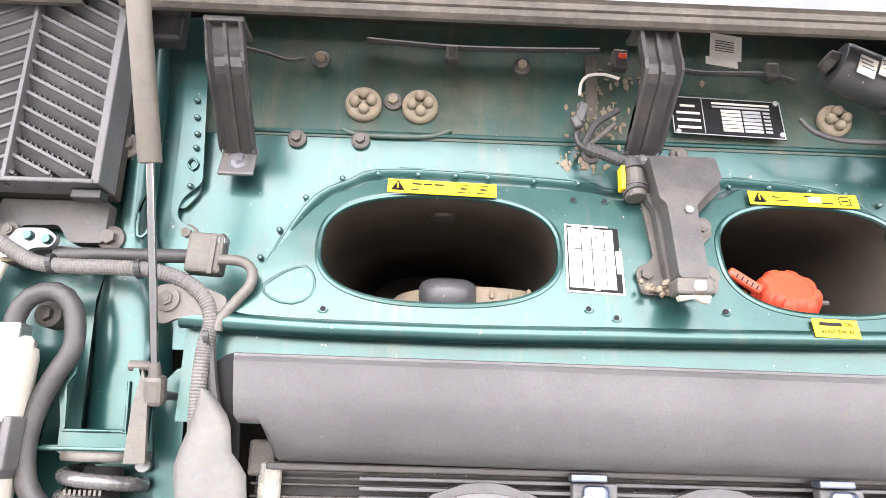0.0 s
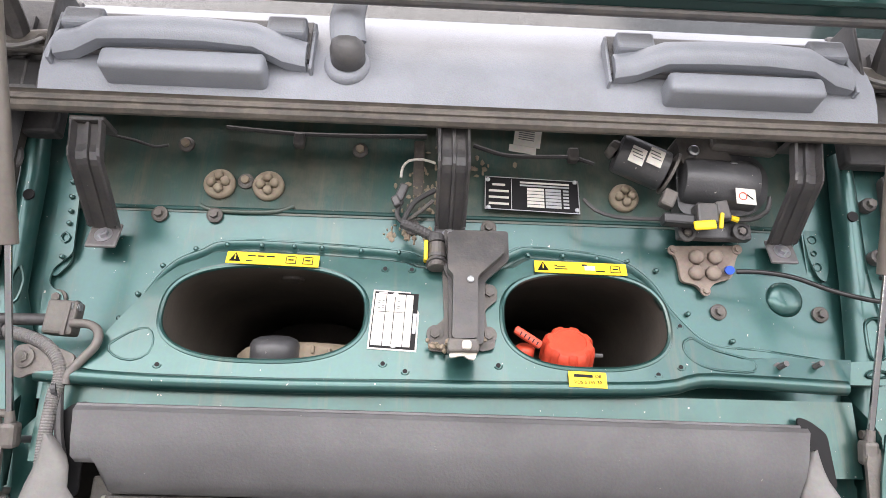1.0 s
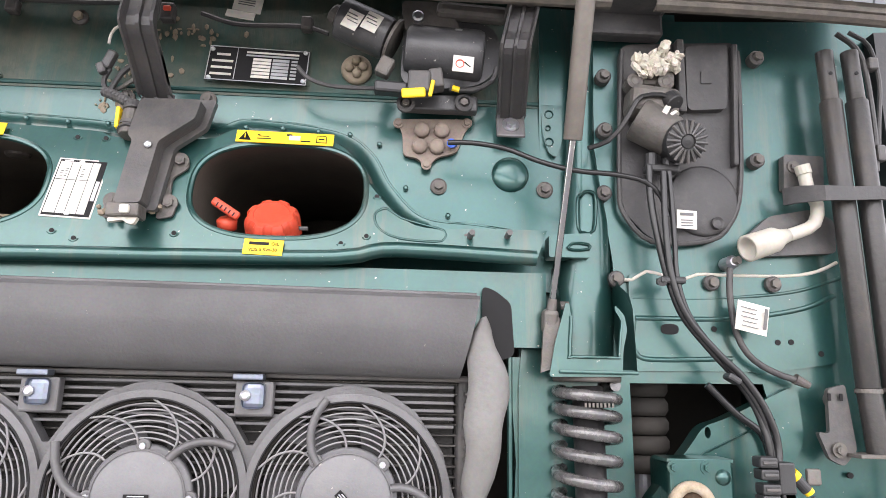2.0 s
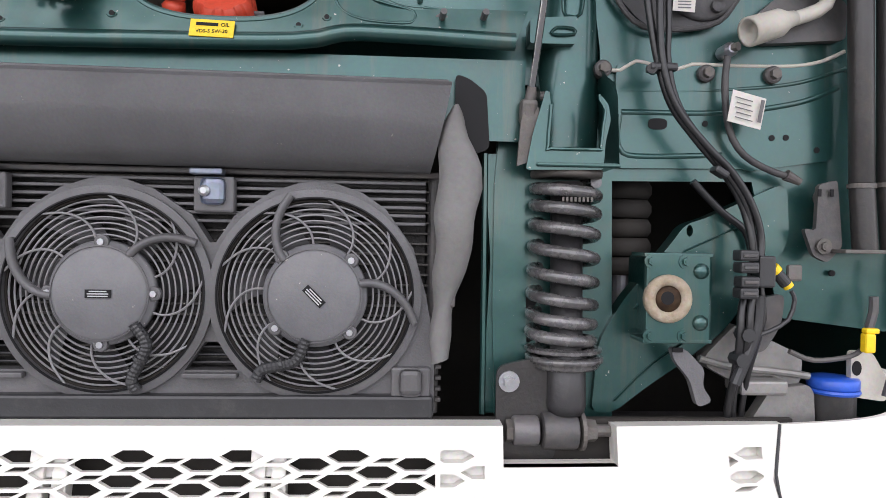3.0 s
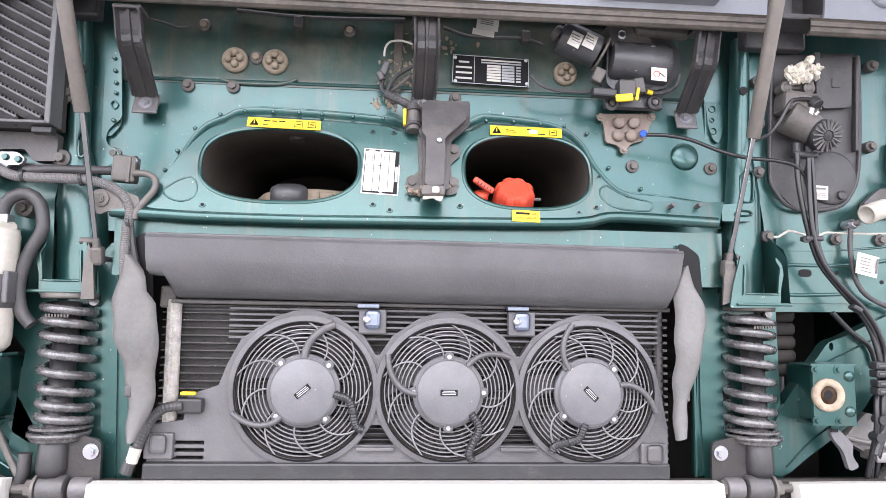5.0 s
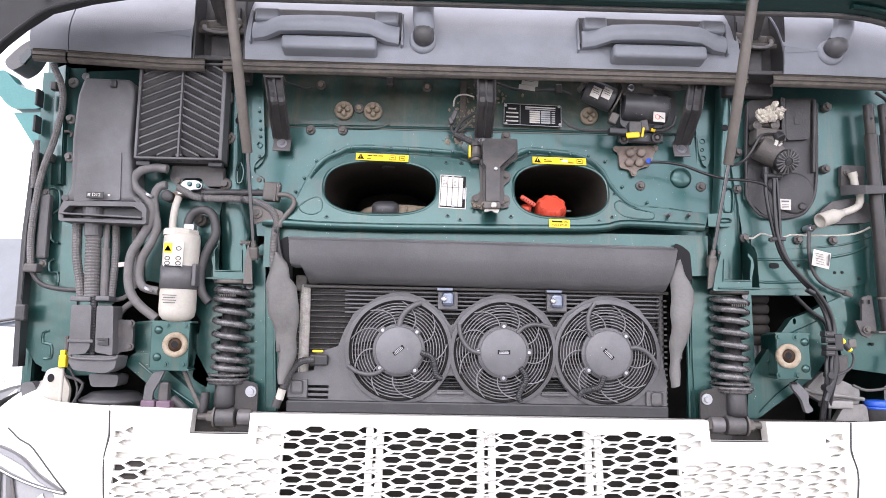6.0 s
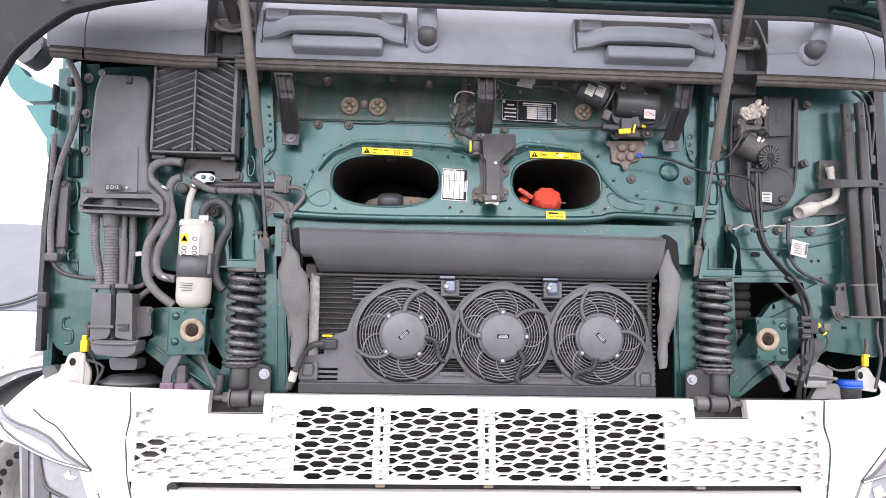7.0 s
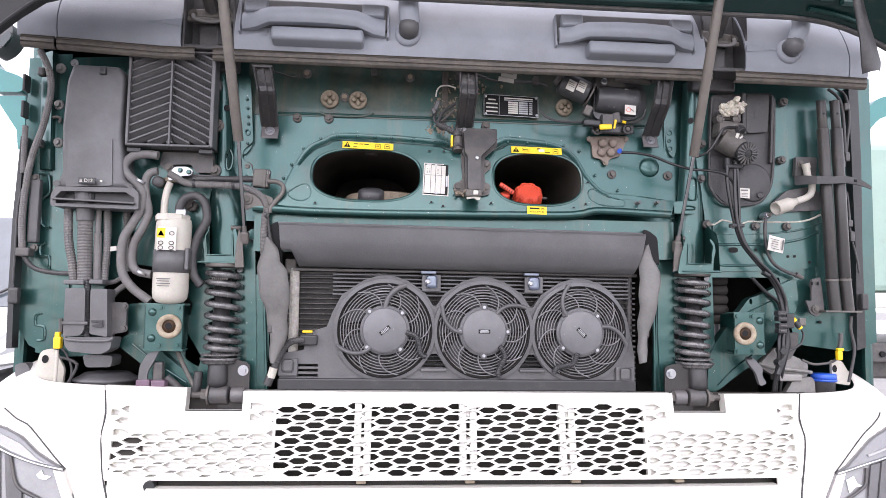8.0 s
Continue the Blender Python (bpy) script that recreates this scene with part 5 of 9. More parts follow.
def headlight(upper, lower, band, edge, chamber, rim, fins, pillar, reflector):
    """A slanting lens under a fine seam, over a lower chamber with dark fins and a pale pillar."""
    lamp = thing("headlight", (edge[-1][0], -0.15, 0.80), "slanting clear headlight set into the bumper corner", "headlight", "headlights")
    part("lens", lamp_skin(upper + lower, 0.008), CLEAR, lamp, smooth=40)
    part("trim", tube([(x, lamp_y(x, z) - 0.009, z) for x, z in upper], 0.0022, 6), GREY_PLASTIC, lamp)
    part("trim", tube([(x, lamp_y(x, z) - 0.012, z) for x, z in (upper[-1:] + lower)], 0.0030, 8), CHROME, lamp, "bright lower trim of the lens", smooth=60)
    part("light_bar", lamp_skin(band, 0.012, 0.004), LAMP_GREY, lamp, "pale daytime light bar")
    part("seam", tube([(x, lamp_y(x, z) - 0.0005, z) for x, z in edge], 0.0016, 6), PLASTIC, lamp)
    part("chamber", lamp_skin(chamber, 0.006), CLEAR, lamp, smooth=40)
    part("chamber_edge", tube([(x, lamp_y(x, z) - 0.009, z) for x, z in rim], 0.004, 8), BLACK_METAL, lamp, smooth=60)
    for o in fins:
        part("side_fin", lamp_skin(o, 0.011), GREY_PLASTIC, lamp)
    part("pillar", lamp_skin(pillar, 0.011), WHITE_PAINT, lamp, "cream painted lower frame")
    part("reflector", lamp_skin(reflector, 0.009, 0.004), CHROME, lamp)


headlight([(-1.252, 1.097), (-1.204, 1.082), (-1.159, 1.068), (-1.107, 1.055), (-1.064, 1.035), (-1.024, 1.002), (-0.977, 0.975), (-0.956, 0.963)],
          [(-1.02, 0.977), (-1.078, 0.996), (-1.141, 1.023), (-1.183, 1.047), (-1.21, 1.065)],
          [(-1.209, 1.074), (-1.155, 1.056), (-1.104, 1.039), (-1.061, 1.02), (-1.017, 0.986), (-0.993, 0.975), (-1.033, 0.986), (-1.083, 1.005), (-1.142, 1.032), (-1.185, 1.054)],
          [(-1.126, 1.099), (-1.089, 1.076), (-1.061, 1.064), (-1.038, 1.044), (-1.005, 1.011), (-0.979, 0.985), (-0.954, 0.962)],
          [(-1.14, 1.022), (-1.078, 0.995), (-1.02, 0.976), (-0.958, 0.962), (-0.929, 0.909), (-0.889, 0.824), (-1.095, 0.82)],
          [(-1.082, 0.994), (-1.074, 0.969), (-1.061, 0.936), (-1.045, 0.919), (-1.019, 0.907), (-0.995, 0.896)],
          [[(-1.128, 1.013), (-1.111, 1.006), (-1.076, 0.821), (-1.089, 0.82)], [(-1.096, 0.999), (-1.079, 0.991), (-1.063, 0.939), (-1.042, 0.914), (-1.027, 0.822), (-1.059, 0.821)]],
          [(-0.978, 0.963), (-0.953, 0.958), (-0.929, 0.909), (-0.889, 0.824), (-0.915, 0.824), (-0.952, 0.908)],
          [(-1.015, 0.952), (-1.004, 0.962), (-0.999, 0.952), (-0.98, 0.948), (-0.992, 0.94), (-1.009, 0.944)])
headlight([(1.208, 1.078), (1.168, 1.066), (1.122, 1.047), (1.089, 1.03), (1.043, 0.992), (1.009, 0.964), (0.979, 0.947)],
          [(1.026, 0.96), (1.077, 0.974), (1.106, 0.981), (1.142, 0.992), (1.168, 1.003), (1.20, 1.03)],
          [(1.07, 0.993), (1.109, 1.004), (1.149, 1.018), (1.148, 1.012), (1.108, 0.999), (1.072, 0.988)],
          [(1.143, 1.095), (1.133, 1.083), (1.106, 1.063), (1.076, 1.042), (1.034, 1.002), (1.008, 0.976), (0.977, 0.946)],
          [(0.977, 0.944), (1.004, 0.953), (1.076, 0.971), (1.153, 0.991), (1.128, 0.886), (1.109, 0.819), (0.915, 0.815), (0.941, 0.884)],
          [(1.062, 0.96), (1.053, 0.923), (1.036, 0.908), (1.01, 0.893), (0.995, 0.886), (0.975, 0.87)],
          [[(1.075, 0.967), (1.102, 0.973), (1.051, 0.826), (1.033, 0.826)], [(1.108, 0.976), (1.134, 0.983), (1.084, 0.828), (1.063, 0.827)]],
          [(0.978, 0.943), (1.001, 0.949), (0.97, 0.884), (0.945, 0.822), (0.918, 0.822), (0.943, 0.884)],
          [(1.0, 0.932), (1.022, 0.941), (1.029, 0.923), (1.041, 0.917), (1.022, 0.914), (1.003, 0.9)])


# ---- on the bulkhead ----
def y_at(p, off):
    return (p[0], p[1] + off, p[2])


for i, p in enumerate([(-0.457, 0.016, 1.880), (-0.370, 0.016, 1.881), (-0.052, 0.016, 1.872), (0.072, 0.017, 1.876), (0.434, 0.004, 1.745), (0.598, 0.004, 1.746), (-0.583, 0.003, 1.735)]):
    s = thing("flange_bolt", p, "dusty flange bolt with a wide washer in the green bulkhead", "bolt", "bulkhead bolts")
    part("washer", lathe(p, [(-0.002, 0.0128), (0.003, 0.0128), (0.0045, 0.010)], seg=20), DIRTY_METAL, s)
    part("head", rod(p, y_at(p, -0.011), 0.0072, 0.0066, seg=6), DIRTY_METAL, s)
for p in [(-0.435, 0.027, 2.009), (-0.145, 0.028, 2.011), (-0.328, 0.021, 1.944)]:
    s = thing("wall_bolt", p, "dirt-caked bolt in the upper green wall", "bolt", "wall bolts")
    part("washer", lathe(p, [(-0.002, 0.013), (0.003, 0.013), (0.005, 0.009)], seg=18), DIRTY_METAL, s)
    part("head", rod(p, y_at(p, -0.011), 0.007, seg=6), BEIGE, s)
rv = [(-0.436, 0.005, 1.792), (-0.390, 0.008, 1.822), (-0.343, 0.009, 1.831), (-0.289, 0.009, 1.832), (-0.238, 0.009, 1.832), (-0.194, 0.009, 1.831), (-0.132, 0.009, 1.828), (-0.072, 0.009, 1.827), (0.135, 0.009, 1.830), (0.191, 0.009, 1.831), (0.246, 0.009, 1.828), (0.295, 0.008, 1.825), (0.341, 0.007, 1.811), (-0.466, 0.001, 1.745), (-0.486, -0.003, 1.706), (0.384, 0.000, 1.740), (0.449, -0.004, 1.698)]
for p in rv:
    part("rivet", lathe(p, [(-0.004, 0.0042), (0.001, 0.004), (0.0025, 0.002)], seg=10), PAINT, cab)
# nothing is drilled: black pegs carry the holes' shade as colour
for p in [(-0.090, -0.040, 1.786), (-0.050, -0.040, 1.786), (-0.085, -0.084, 1.638), (-0.054, -0.087, 1.628), (0.075, -0.084, 1.640), (0.344, -0.063, 1.707), (0.333, -0.082, 1.645), (0.299, -0.085, 1.633), (-0.389, -0.087, 1.628)]:
    part("drilled_hole", rod(y_at(p, -0.0005), y_at(p, 0.003), 0.0032, seg=12), INK_AND_SHADE, cab)
    part("hole_dimple", tube([(p[0] + 0.0055 * math.cos(a), p[1] - 0.0003, p[2] + 0.0055 * math.sin(a)) for a in (-2.8, -2.1, -1.4, -0.7, 0)], 0.0012, 6, 0.003), PAINT, cab)
# pressed shapes
for o in ([(-0.461, -0.078, 1.654), (-0.438, -0.073, 1.673), (-0.415, -0.070, 1.680), (-0.403, -0.075, 1.664), (-0.405, -0.081, 1.643), (-0.425, -0.085, 1.633), (-0.450, -0.083, 1.639)], [(0.345, -0.070, 1.683), (0.358, -0.068, 1.689), (0.379, -0.072, 1.675), (0.408, -0.075, 1.666), (0.440, -0.077, 1.657), (0.440, -0.081, 1.644), (0.426, -0.083, 1.640), (0.379, -0.082, 1.643), (0.353, -0.078, 1.654), (0.343, -0.074, 1.670)]):
    part("pressed_bead", tube(o + o[:2], 0.0018, 8, 0.01), PAINT, cab, smooth=60)
for p in [(0.475, -0.074, 1.648), (0.527, -0.072, 1.650)]:
    s = thing("threaded_stud", p, "short threaded stud standing out of the crossmember", "stud", "crossmember studs")
    part("nut", rod(p, y_at(p, -0.006), 0.0085, seg=6), BLACK_METAL, s)
    part("thread", rod(p, (p[0] + 0.002, p[1] - 0.024, p[2] + 0.004), 0.0042, seg=10), BLACK_METAL, s)
dome = (0.545, 0.006, 1.770)
part("pressed_dome", lathe(dome, [(-0.004, 0.03), (0.002, 0.028), (0.006, 0.022), (0.008, 0.012), (0.0085, 0.003)], (0, -1, 0.1), 28), PAINT, cab, smooth=60)
# perforated strips beside the pillars
for o, hs in (([(-0.622, 1.906), (-0.596, 1.908), (-0.581, 1.854), (-0.574, 1.792), (-0.592, 1.767), (-0.605, 1.774), (-0.612, 1.839)], [(-0.592, 0.011, 1.880), (-0.590, 0.009, 1.861), (-0.591, 0.006, 1.836), (-0.590, 0.004, 1.812), (-0.593, 0.012, 1.896)]), ([(0.594, 1.901), (0.629, 1.896), (0.627, 1.826), (0.616, 1.799), (0.605, 1.807), (0.596, 1.839)], [(0.607, 0.010, 1.873), (0.605, 0.007, 1.849), (0.606, 0.005, 1.825)])):
    part("perforated_strip", sheet(rounded(o, 0.01), lambda x, z: bulk_y(x, z) - 0.008, 0.005), PAINT, cab)
    for i, h in enumerate(hs):
        r = 0.0065 if i in (0, 2) else 0.004
        part("strip_hole", tube([(h[0] + r * math.cos(a * 0.628), h[1] - 0.0005, h[2] + r * math.sin(a * 0.628)) for a in range(11)], 0.001, 5, 0.01), PAINT_DARK, cab)
# pillar holes are black discs, shade painted on
for p in [(-0.635, -0.040, 1.885)] + [(0.649, -0.040, 1.898)]:
    part("pillar_hole", lathe(p, [(-0.003, 0.0085), (0.0004, 0.0085), (0.0006, 0.006)], seg=18), INK_AND_SHADE, cab)
part("pressed_tray", tube([(-0.396, 0.017, 1.898), (-0.377, 0.017, 1.891), (-0.325, 0.017, 1.889), (-0.272, 0.017, 1.892), (-0.246, 0.018, 1.903)], 0.004, 8), PAINT_DIRTY, cab, smooth=60)


def plug(p, r):
    """A cable gland with four rubber plugs."""
    s = thing("cable_gland", p, "round dusty beige cable gland with four rubber plugs", "cable gland", "cable glands")
    part("disc", lathe(p, [(-0.003, r), (0.004, r), (0.008, r * 0.9), (0.009, r * 0.8)], seg=30), BEIGE, s, smooth=35)
    for dx, dz in ((-0.42, -0.05), (0.0, 0.42), (0.42, 0.05), (0.05, -0.42)):
        q = Vector((p[0] + dx * r, p[1] - 0.008, p[2] + dz * r))
        part("rubber_plug", lathe(q, [(0, 0.3 * r), (0.008, 0.29 * r), (0.012, 0.2 * r), (0.013, 0.05 * r)], (dx * 0.3, -1, dz * 0.3), 12), BEIGE, s, smooth=50)


plug((-0.369, 0.018, 1.936), 0.0255)
plug((-0.290, 0.019, 1.936), 0.0255)
plug((0.299, 0.019, 1.938), 0.0245)


def channel_arm(top, bend, foot, w):
    """A black bent channel that carries the grey panel."""
    s = thing("panel_bracket", foot, "black bent steel channel bracket with ribs, bolted at its foot", "bracket", "panel brackets")
    b = bmesh.new()
    sec = [(-0.5, 0.0), (-0.5, -0.016), (-0.42, -0.018), (-0.36, -0.004), (-0.07, -0.004), (-0.05, -0.010), (0.05, -0.010), (0.07, -0.004), (0.36, -0.004), (0.42, -0.018), (0.5, -0.016), (0.5, 0.0)]
    rows = []
    path = glide([top, Vector(top).lerp(Vector(bend), 0.6), bend, Vector(bend).lerp(Vector(foot), 0.4), foot], 0.012)
    for p in path:
        rows.append([b.verts.new(p + Vector((a * w, d, 0))) for a, d in sec])
    for r, q in zip(rows, rows[1:]):
        for i in range(len(sec) - 1):
            b.faces.new((r[i], r[i + 1], q[i + 1], q[i]))
    bmesh.ops.solidify(b, geom=b.faces[:], thickness=0.003)
    bmesh.ops.recalc_face_normals(b, faces=b.faces[:])
    part("channel", b, BRACKET, s)
    f = Vector(foot)
    part("foot_plate", box((f.x, f.y - 0.004, f.z - 0.012), (w * 1.02, 0.006, 0.046), 0.003, (-20, 0, 0)), BRACKET, s)
    part("foot_bolt", hexbolt((f.x, f.y - 0.006, f.z - 0.012), 0.0085, (0, -1, 0.37)), STEEL, s)
    part("head_plate", box((top[0], top[1] + 0.01, top[2] + 0.004), (w * 1.1, 0.05, 0.008), 0.002), BLACK_METAL, s)


channel_arm((-0.533, -0.098, 1.976), (-0.519, -0.112, 1.912), (-0.525, -0.008, 1.844), 0.046)
channel_arm((0.006, -0.098, 1.995), (0.007, -0.108, 1.927), (0.007, -0.016, 1.859), 0.048)
channel_arm((0.548, -0.098, 1.990), (0.533, -0.108, 1.919), (0.543, -0.002, 1.857), 0.044)

# stickers and plates
def label(name, c, w, h, mat, text, cat, rot=0, group="", lean=17):
    s = thing(name, c, text, cat, group)
    part("backing", box(c, (w, 0.0012, h), 0, (-lean, rot, 0)), mat, s)
    return s


def on(c, dx, dz, out=0.0009, lean=17, rot=0):
    """A place on a leaning label, dx and dz from its middle."""
    r, q = radians(lean), radians(rot)
    dx, dz = dx * math.cos(q) + dz * math.sin(q), -dx * math.sin(q) + dz * math.cos(q)
    return (c[0] + dx, c[1] + dz * math.sin(r) - out * math.cos(r), c[2] + dz * math.cos(r) + out * math.sin(r))


def bar(s, c, dx, dz, w, h, mat, name="print_bar", lean=17, rot=0, out=0.0009):
    part(name, box(on(c, dx, dz, out, lean, rot), (w, 0.0006, h), 0, (-lean, rot, 0)), mat, s)


def warning(s, c, dx, rot):
    t = bmesh.new()
    vs = [t.verts.new(on(c, dx + a, b, 0.001, 17, rot)) for a, b in ((-0.009, -0.007), (0.009, -0.007), (0.0, 0.009))]
    t.faces.new(vs)
    bmesh.ops.solidify(t, geom=t.faces[:], thickness=0.0004)
    part("warning_triangle", t, INK_AND_SHADE, s)
    bar(s, c, dx, 0.0005, 0.0016, 0.008, YELLOW, "print_bar", 17, rot, 0.0016)


for c, w, rot in (((-0.257, -0.046, 1.793), 0.137, 1.2), ((0.206, -0.043, 1.796), 0.141, 0.6)):
    s = label("warning_sticker", c, w, 0.0205, YELLOW, "long yellow warning sticker with black pictograms", "sticker", rot, "warning stickers")
    warning(s, c, -w / 2 + 0.013, rot)
    if c[0] < 0:
        for dx, ww in ((-0.032, 0.012), (-0.018, 0.01), (-0.004, 0.012)):
            bar(s, c, dx, 0.004, ww, 0.0022, INK_AND_SHADE, rot=rot)
        bar(s, c, -0.034, -0.005, 0.01, 0.0015, INK_AND_SHADE, rot=rot)
    else:
        for dx, dz, ww, hh in ((-0.03, -0.003, 0.02, 0.0014), (-0.03, 0.001, 0.014, 0.0012), (-0.038, 0.003, 0.004, 0.002), (0.006, 0.005, 0.008, 0.003), (0.03, -0.005, 0.014, 0.002)):
            bar(s, c, dx, dz, ww, hh, INK_AND_SHADE, rot=rot)
        bar(s, c, 0.014, 0.0, 0.016, 0.008, LABEL_WHITE, "worn_patch", rot=rot)
    for dx in (0.027, 0.052) if c[0] < 0 else (0.053,):
        for a, b, ww, hh in ((0, 0.006, 0.012, 0.001), (0, -0.006, 0.016, 0.001), (-0.007, 0, 0.001, 0.011), (0.007, 0, 0.001, 0.011), (0.0, 0.0, 0.008, 0.002)):
            bar(s, c, dx + a, b, ww, hh, INK_AND_SHADE, rot=rot)
c = (0.197, -0.093, 1.6225)
s = label("oil_sticker", c, 0.0525, 0.023, YELLOW, "small yellow sticker naming the oil grade", "sticker", 1.5)
bar(s, c, -0.006, 0.005, 0.026, 0.0042, INK_AND_SHADE, "brand_bar", 17, 1.5, 0.0011)
words("oil_word", "OIL", on(c, 0.0155, 0.0045, 0.001), 0.0066, INK_AND_SHADE, s, (73, 0, 0))
words("grade_words", "VDS-5 5W-30", on(c, 0.0, -0.0045, 0.001), 0.0066, INK_AND_SHADE, s, (73, 0, 0))

c = (-0.072, -0.064, 1.703)
PL_ROT = 2.5
s = label("data_plate", c, 0.069, 0.096, LABEL_WHITE, "white data plate with ruled columns, riveted to the crossmember", "data plate", PL_ROT)
bar(s, c, 0, 0, 0.064, 0.091, INK_AND_SHADE, "dark_frame", 17, PL_ROT)
for dx, w in ((-0.0228, 0.0155), (-0.0082, 0.0115), (0.0060, 0.0145), (0.0195, 0.0105)):
    part("table_column", box(on(c, dx, 0.0, 0.0014, 17, PL_ROT), (w, 0.0006, 0.084), 0, (-17, PL_ROT, 0)), LABEL_WHITE, s)
bar(s, c, -0.006, 0.012, 0.047, 0.0006, INK_AND_SHADE, "rule", 17, PL_ROT, 0.0019)
for i in range(4):
    for dx in (-0.0245, -0.0185, 0.004):
        bar(s, c, dx, 0.018 + i * 0.004, 0.0035, 0.001, GREY_PLASTIC, "print_bar", 17, PL_ROT, 0.0019)
bar(s, c, 0.0288, -0.004, 0.005, 0.032, LABEL_SILVER, "brand_bar", 17, PL_ROT, 0.0014)
bar(s, c, -0.02, 0.0435, 0.012, 0.0018, LABEL_WHITE, "print_bar", 17, PL_ROT, 0.0014)
for dz in (-0.041, 0.041):
    part("plate_rivet", lathe(on(c, 0.0, dz), [(0, 0.0045), (0.0012, 0.004), (0.002, 0.001)], seg=12), LABEL_SILVER, s)

c = (0.144, 0.014, 1.936)
s = label("rating_plate", c, 0.158, 0.066, INK_AND_SHADE, "black rating plate with a silver frame and ruled tables", "rating plate", 1.5, "", 11)
K = 1.18
for dx, dz, w, h in ((0, 0.0268, 0.133, 0.0012), (0, -0.0268, 0.133, 0.0012), (-0.066, 0, 0.0012, 0.054), (0.066, 0, 0.0012, 0.054), (-0.029, 0, 0.001, 0.05)):
    bar(s, c, dx * K, dz * K, w * K, h * K, LABEL_SILVER, "frame_line", 11, 1.5)
for i in range(4):
    bar(s, c, -0.047 * K, (0.014 - i * 0.0105) * K, (0.028 if i else 0.018) * K, 0.0042, LABEL_WHITE, "print_bar", 11, 1.5)
bar(s, c, 0.018 * K, 0.020 * K, 0.07 * K, 0.0034, LABEL_WHITE, "print_bar", 11, 1.5)
bar(s, c, 0.018 * K, 0.015 * K, 0.07 * K, 0.003, LABEL_SILVER, "print_bar", 11, 1.5)
for i in range(6):
    for dx, w, h, m in ((0.005, 0.024, 0.0042, LABEL_WHITE), (0.030, 0.022, 0.0042, LABEL_SILVER), (0.048, 0.008, 0.003, LABEL_SILVER)):
        bar(s, c, dx * K, (0.009 - i * 0.0055) * K, w * K, h * K, m, "table_cell", 11, 1.5)
for dx in (-0.062, 0.062):
    for dz in (-0.023, 0.023):
        part("plate_rivet", lathe(on(c, dx * K, dz * K, 0.001, 11), [(0, 0.004), (0.002, 0.0035), (0.003, 0.001)], seg=12), LABEL_SILVER, s)

# black bracket cover between the two holes
cov = thing("sensor_cover", (0.031, -0.094, 1.671), "black plastic sensor cover on a bent steel bracket", "cover")
part("housing", sheet(rounded([(0.002, 1.841), (0.087, 1.842), (0.086, 1.806), (0.045, 1.765), (0.042, 1.670), (0.008, 1.669), (0.010, 1.766), (0.002, 1.774)], 0.006), lambda x, z: panel_y(x, z) - 0.060 - 0.03 * max(0, 1.70 - z), 0.030), BLACK_METAL, cov, smooth=20)
part("housing_lip", sheet(rounded([(-0.002, 1.856), (0.098, 1.857), (0.095, 1.801), (0.058, 1.765), (0.053, 1.667), (0.005, 1.666), (0.004, 1.769), (-0.003, 1.782)], 0.006), lambda x, z: panel_y(x, z) - 0.032, 0.012), BLACK_METAL, cov)
part("housing_screw", lathe((0.034, -0.100, 1.758), [(0, 0.005), (0.002, 0.005), (0.003, 0.003)], seg=12), STEEL, cov)
part("back_bracket", sheet(rounded([(-0.005, 1.802), (0.008, 1.802), (0.010, 1.657), (-0.022, 1.657), (-0.025, 1.684), (-0.011, 1.697), (-0.001, 1.706)], 0.006), lambda x, z: panel_y(x, z) - 0.016, 0.005), DIRTY_METAL, cov)
part("back_bracket", sheet(rounded([(0.051, 1.771), (0.074, 1.758), (0.078, 1.740), (0.058, 1.722), (0.061, 1.692), (0.072, 1.684), (0.070, 1.663), (0.048, 1.658)], 0.006), lambda x, z: panel_y(x, z) - 0.016, 0.005), DIRTY_METAL, cov)
for p in [(-0.014, -0.077, 1.683), (0.062, -0.077, 1.683), (0.065, -0.057, 1.750)]:
    part("bracket_bolt", hexbolt(p, 0.0075), DIRTY_METAL, cov)
part("foot_clip", box((0.023, -0.117, 1.659), (0.042, 0.03, 0.018), 0.003), DIRTY_METAL, cov)
part("foot_insert", box((0.027, -0.133, 1.659), (0.013, 0.008, 0.012), 0.003), LABEL_WHITE, cov, "pale plastic insert")
part("foot_plate", sheet(rounded([(0.004, 1.649), (0.042, 1.651), (0.038, 1.640), (0.030, 1.641), (0.023, 1.646), (0.005, 1.642)], 0.003), lambda x, z: panel_y(x, z) - 0.056, 0.008), GREY_WHITE, cov, "torn pale gasket")
conn = thing("sensor_plug", (-0.014, -0.047, 1.811), "black sensor plug with a yellow lock and a ribbed boot", "plug")
part("body", rod((-0.013, -0.054, 1.785), (-0.014, -0.046, 1.825), 0.014, 0.0135, seg=18, bev=0.002), DIRTY_METAL, conn)
part("body_rib", rod((-0.013, -0.050, 1.800), (-0.013, -0.049, 1.805), 0.016, seg=18), BLACK_METAL, conn)
part("body_rib", rod((-0.013, -0.054, 1.790), (-0.013, -0.052, 1.794), 0.0165, seg=18), BLACK_METAL, conn)
part("yellow_lock", box((-0.030, -0.051, 1.812), (0.006, 0.018, 0.032), 0.002), YELLOW, conn, "yellow lock tab")
part("cap", rod((-0.014, -0.046, 1.826), (-0.016, -0.043, 1.841), 0.0145, 0.012, seg=18, bev=0.003), RUBBER, conn)
part("boot", tube([(-0.017, -0.039, 1.838), (-0.041, -0.032, 1.852), (-0.067, -0.026, 1.864)], 0.0085, 10, ribs=0.006), RUBBER, conn)

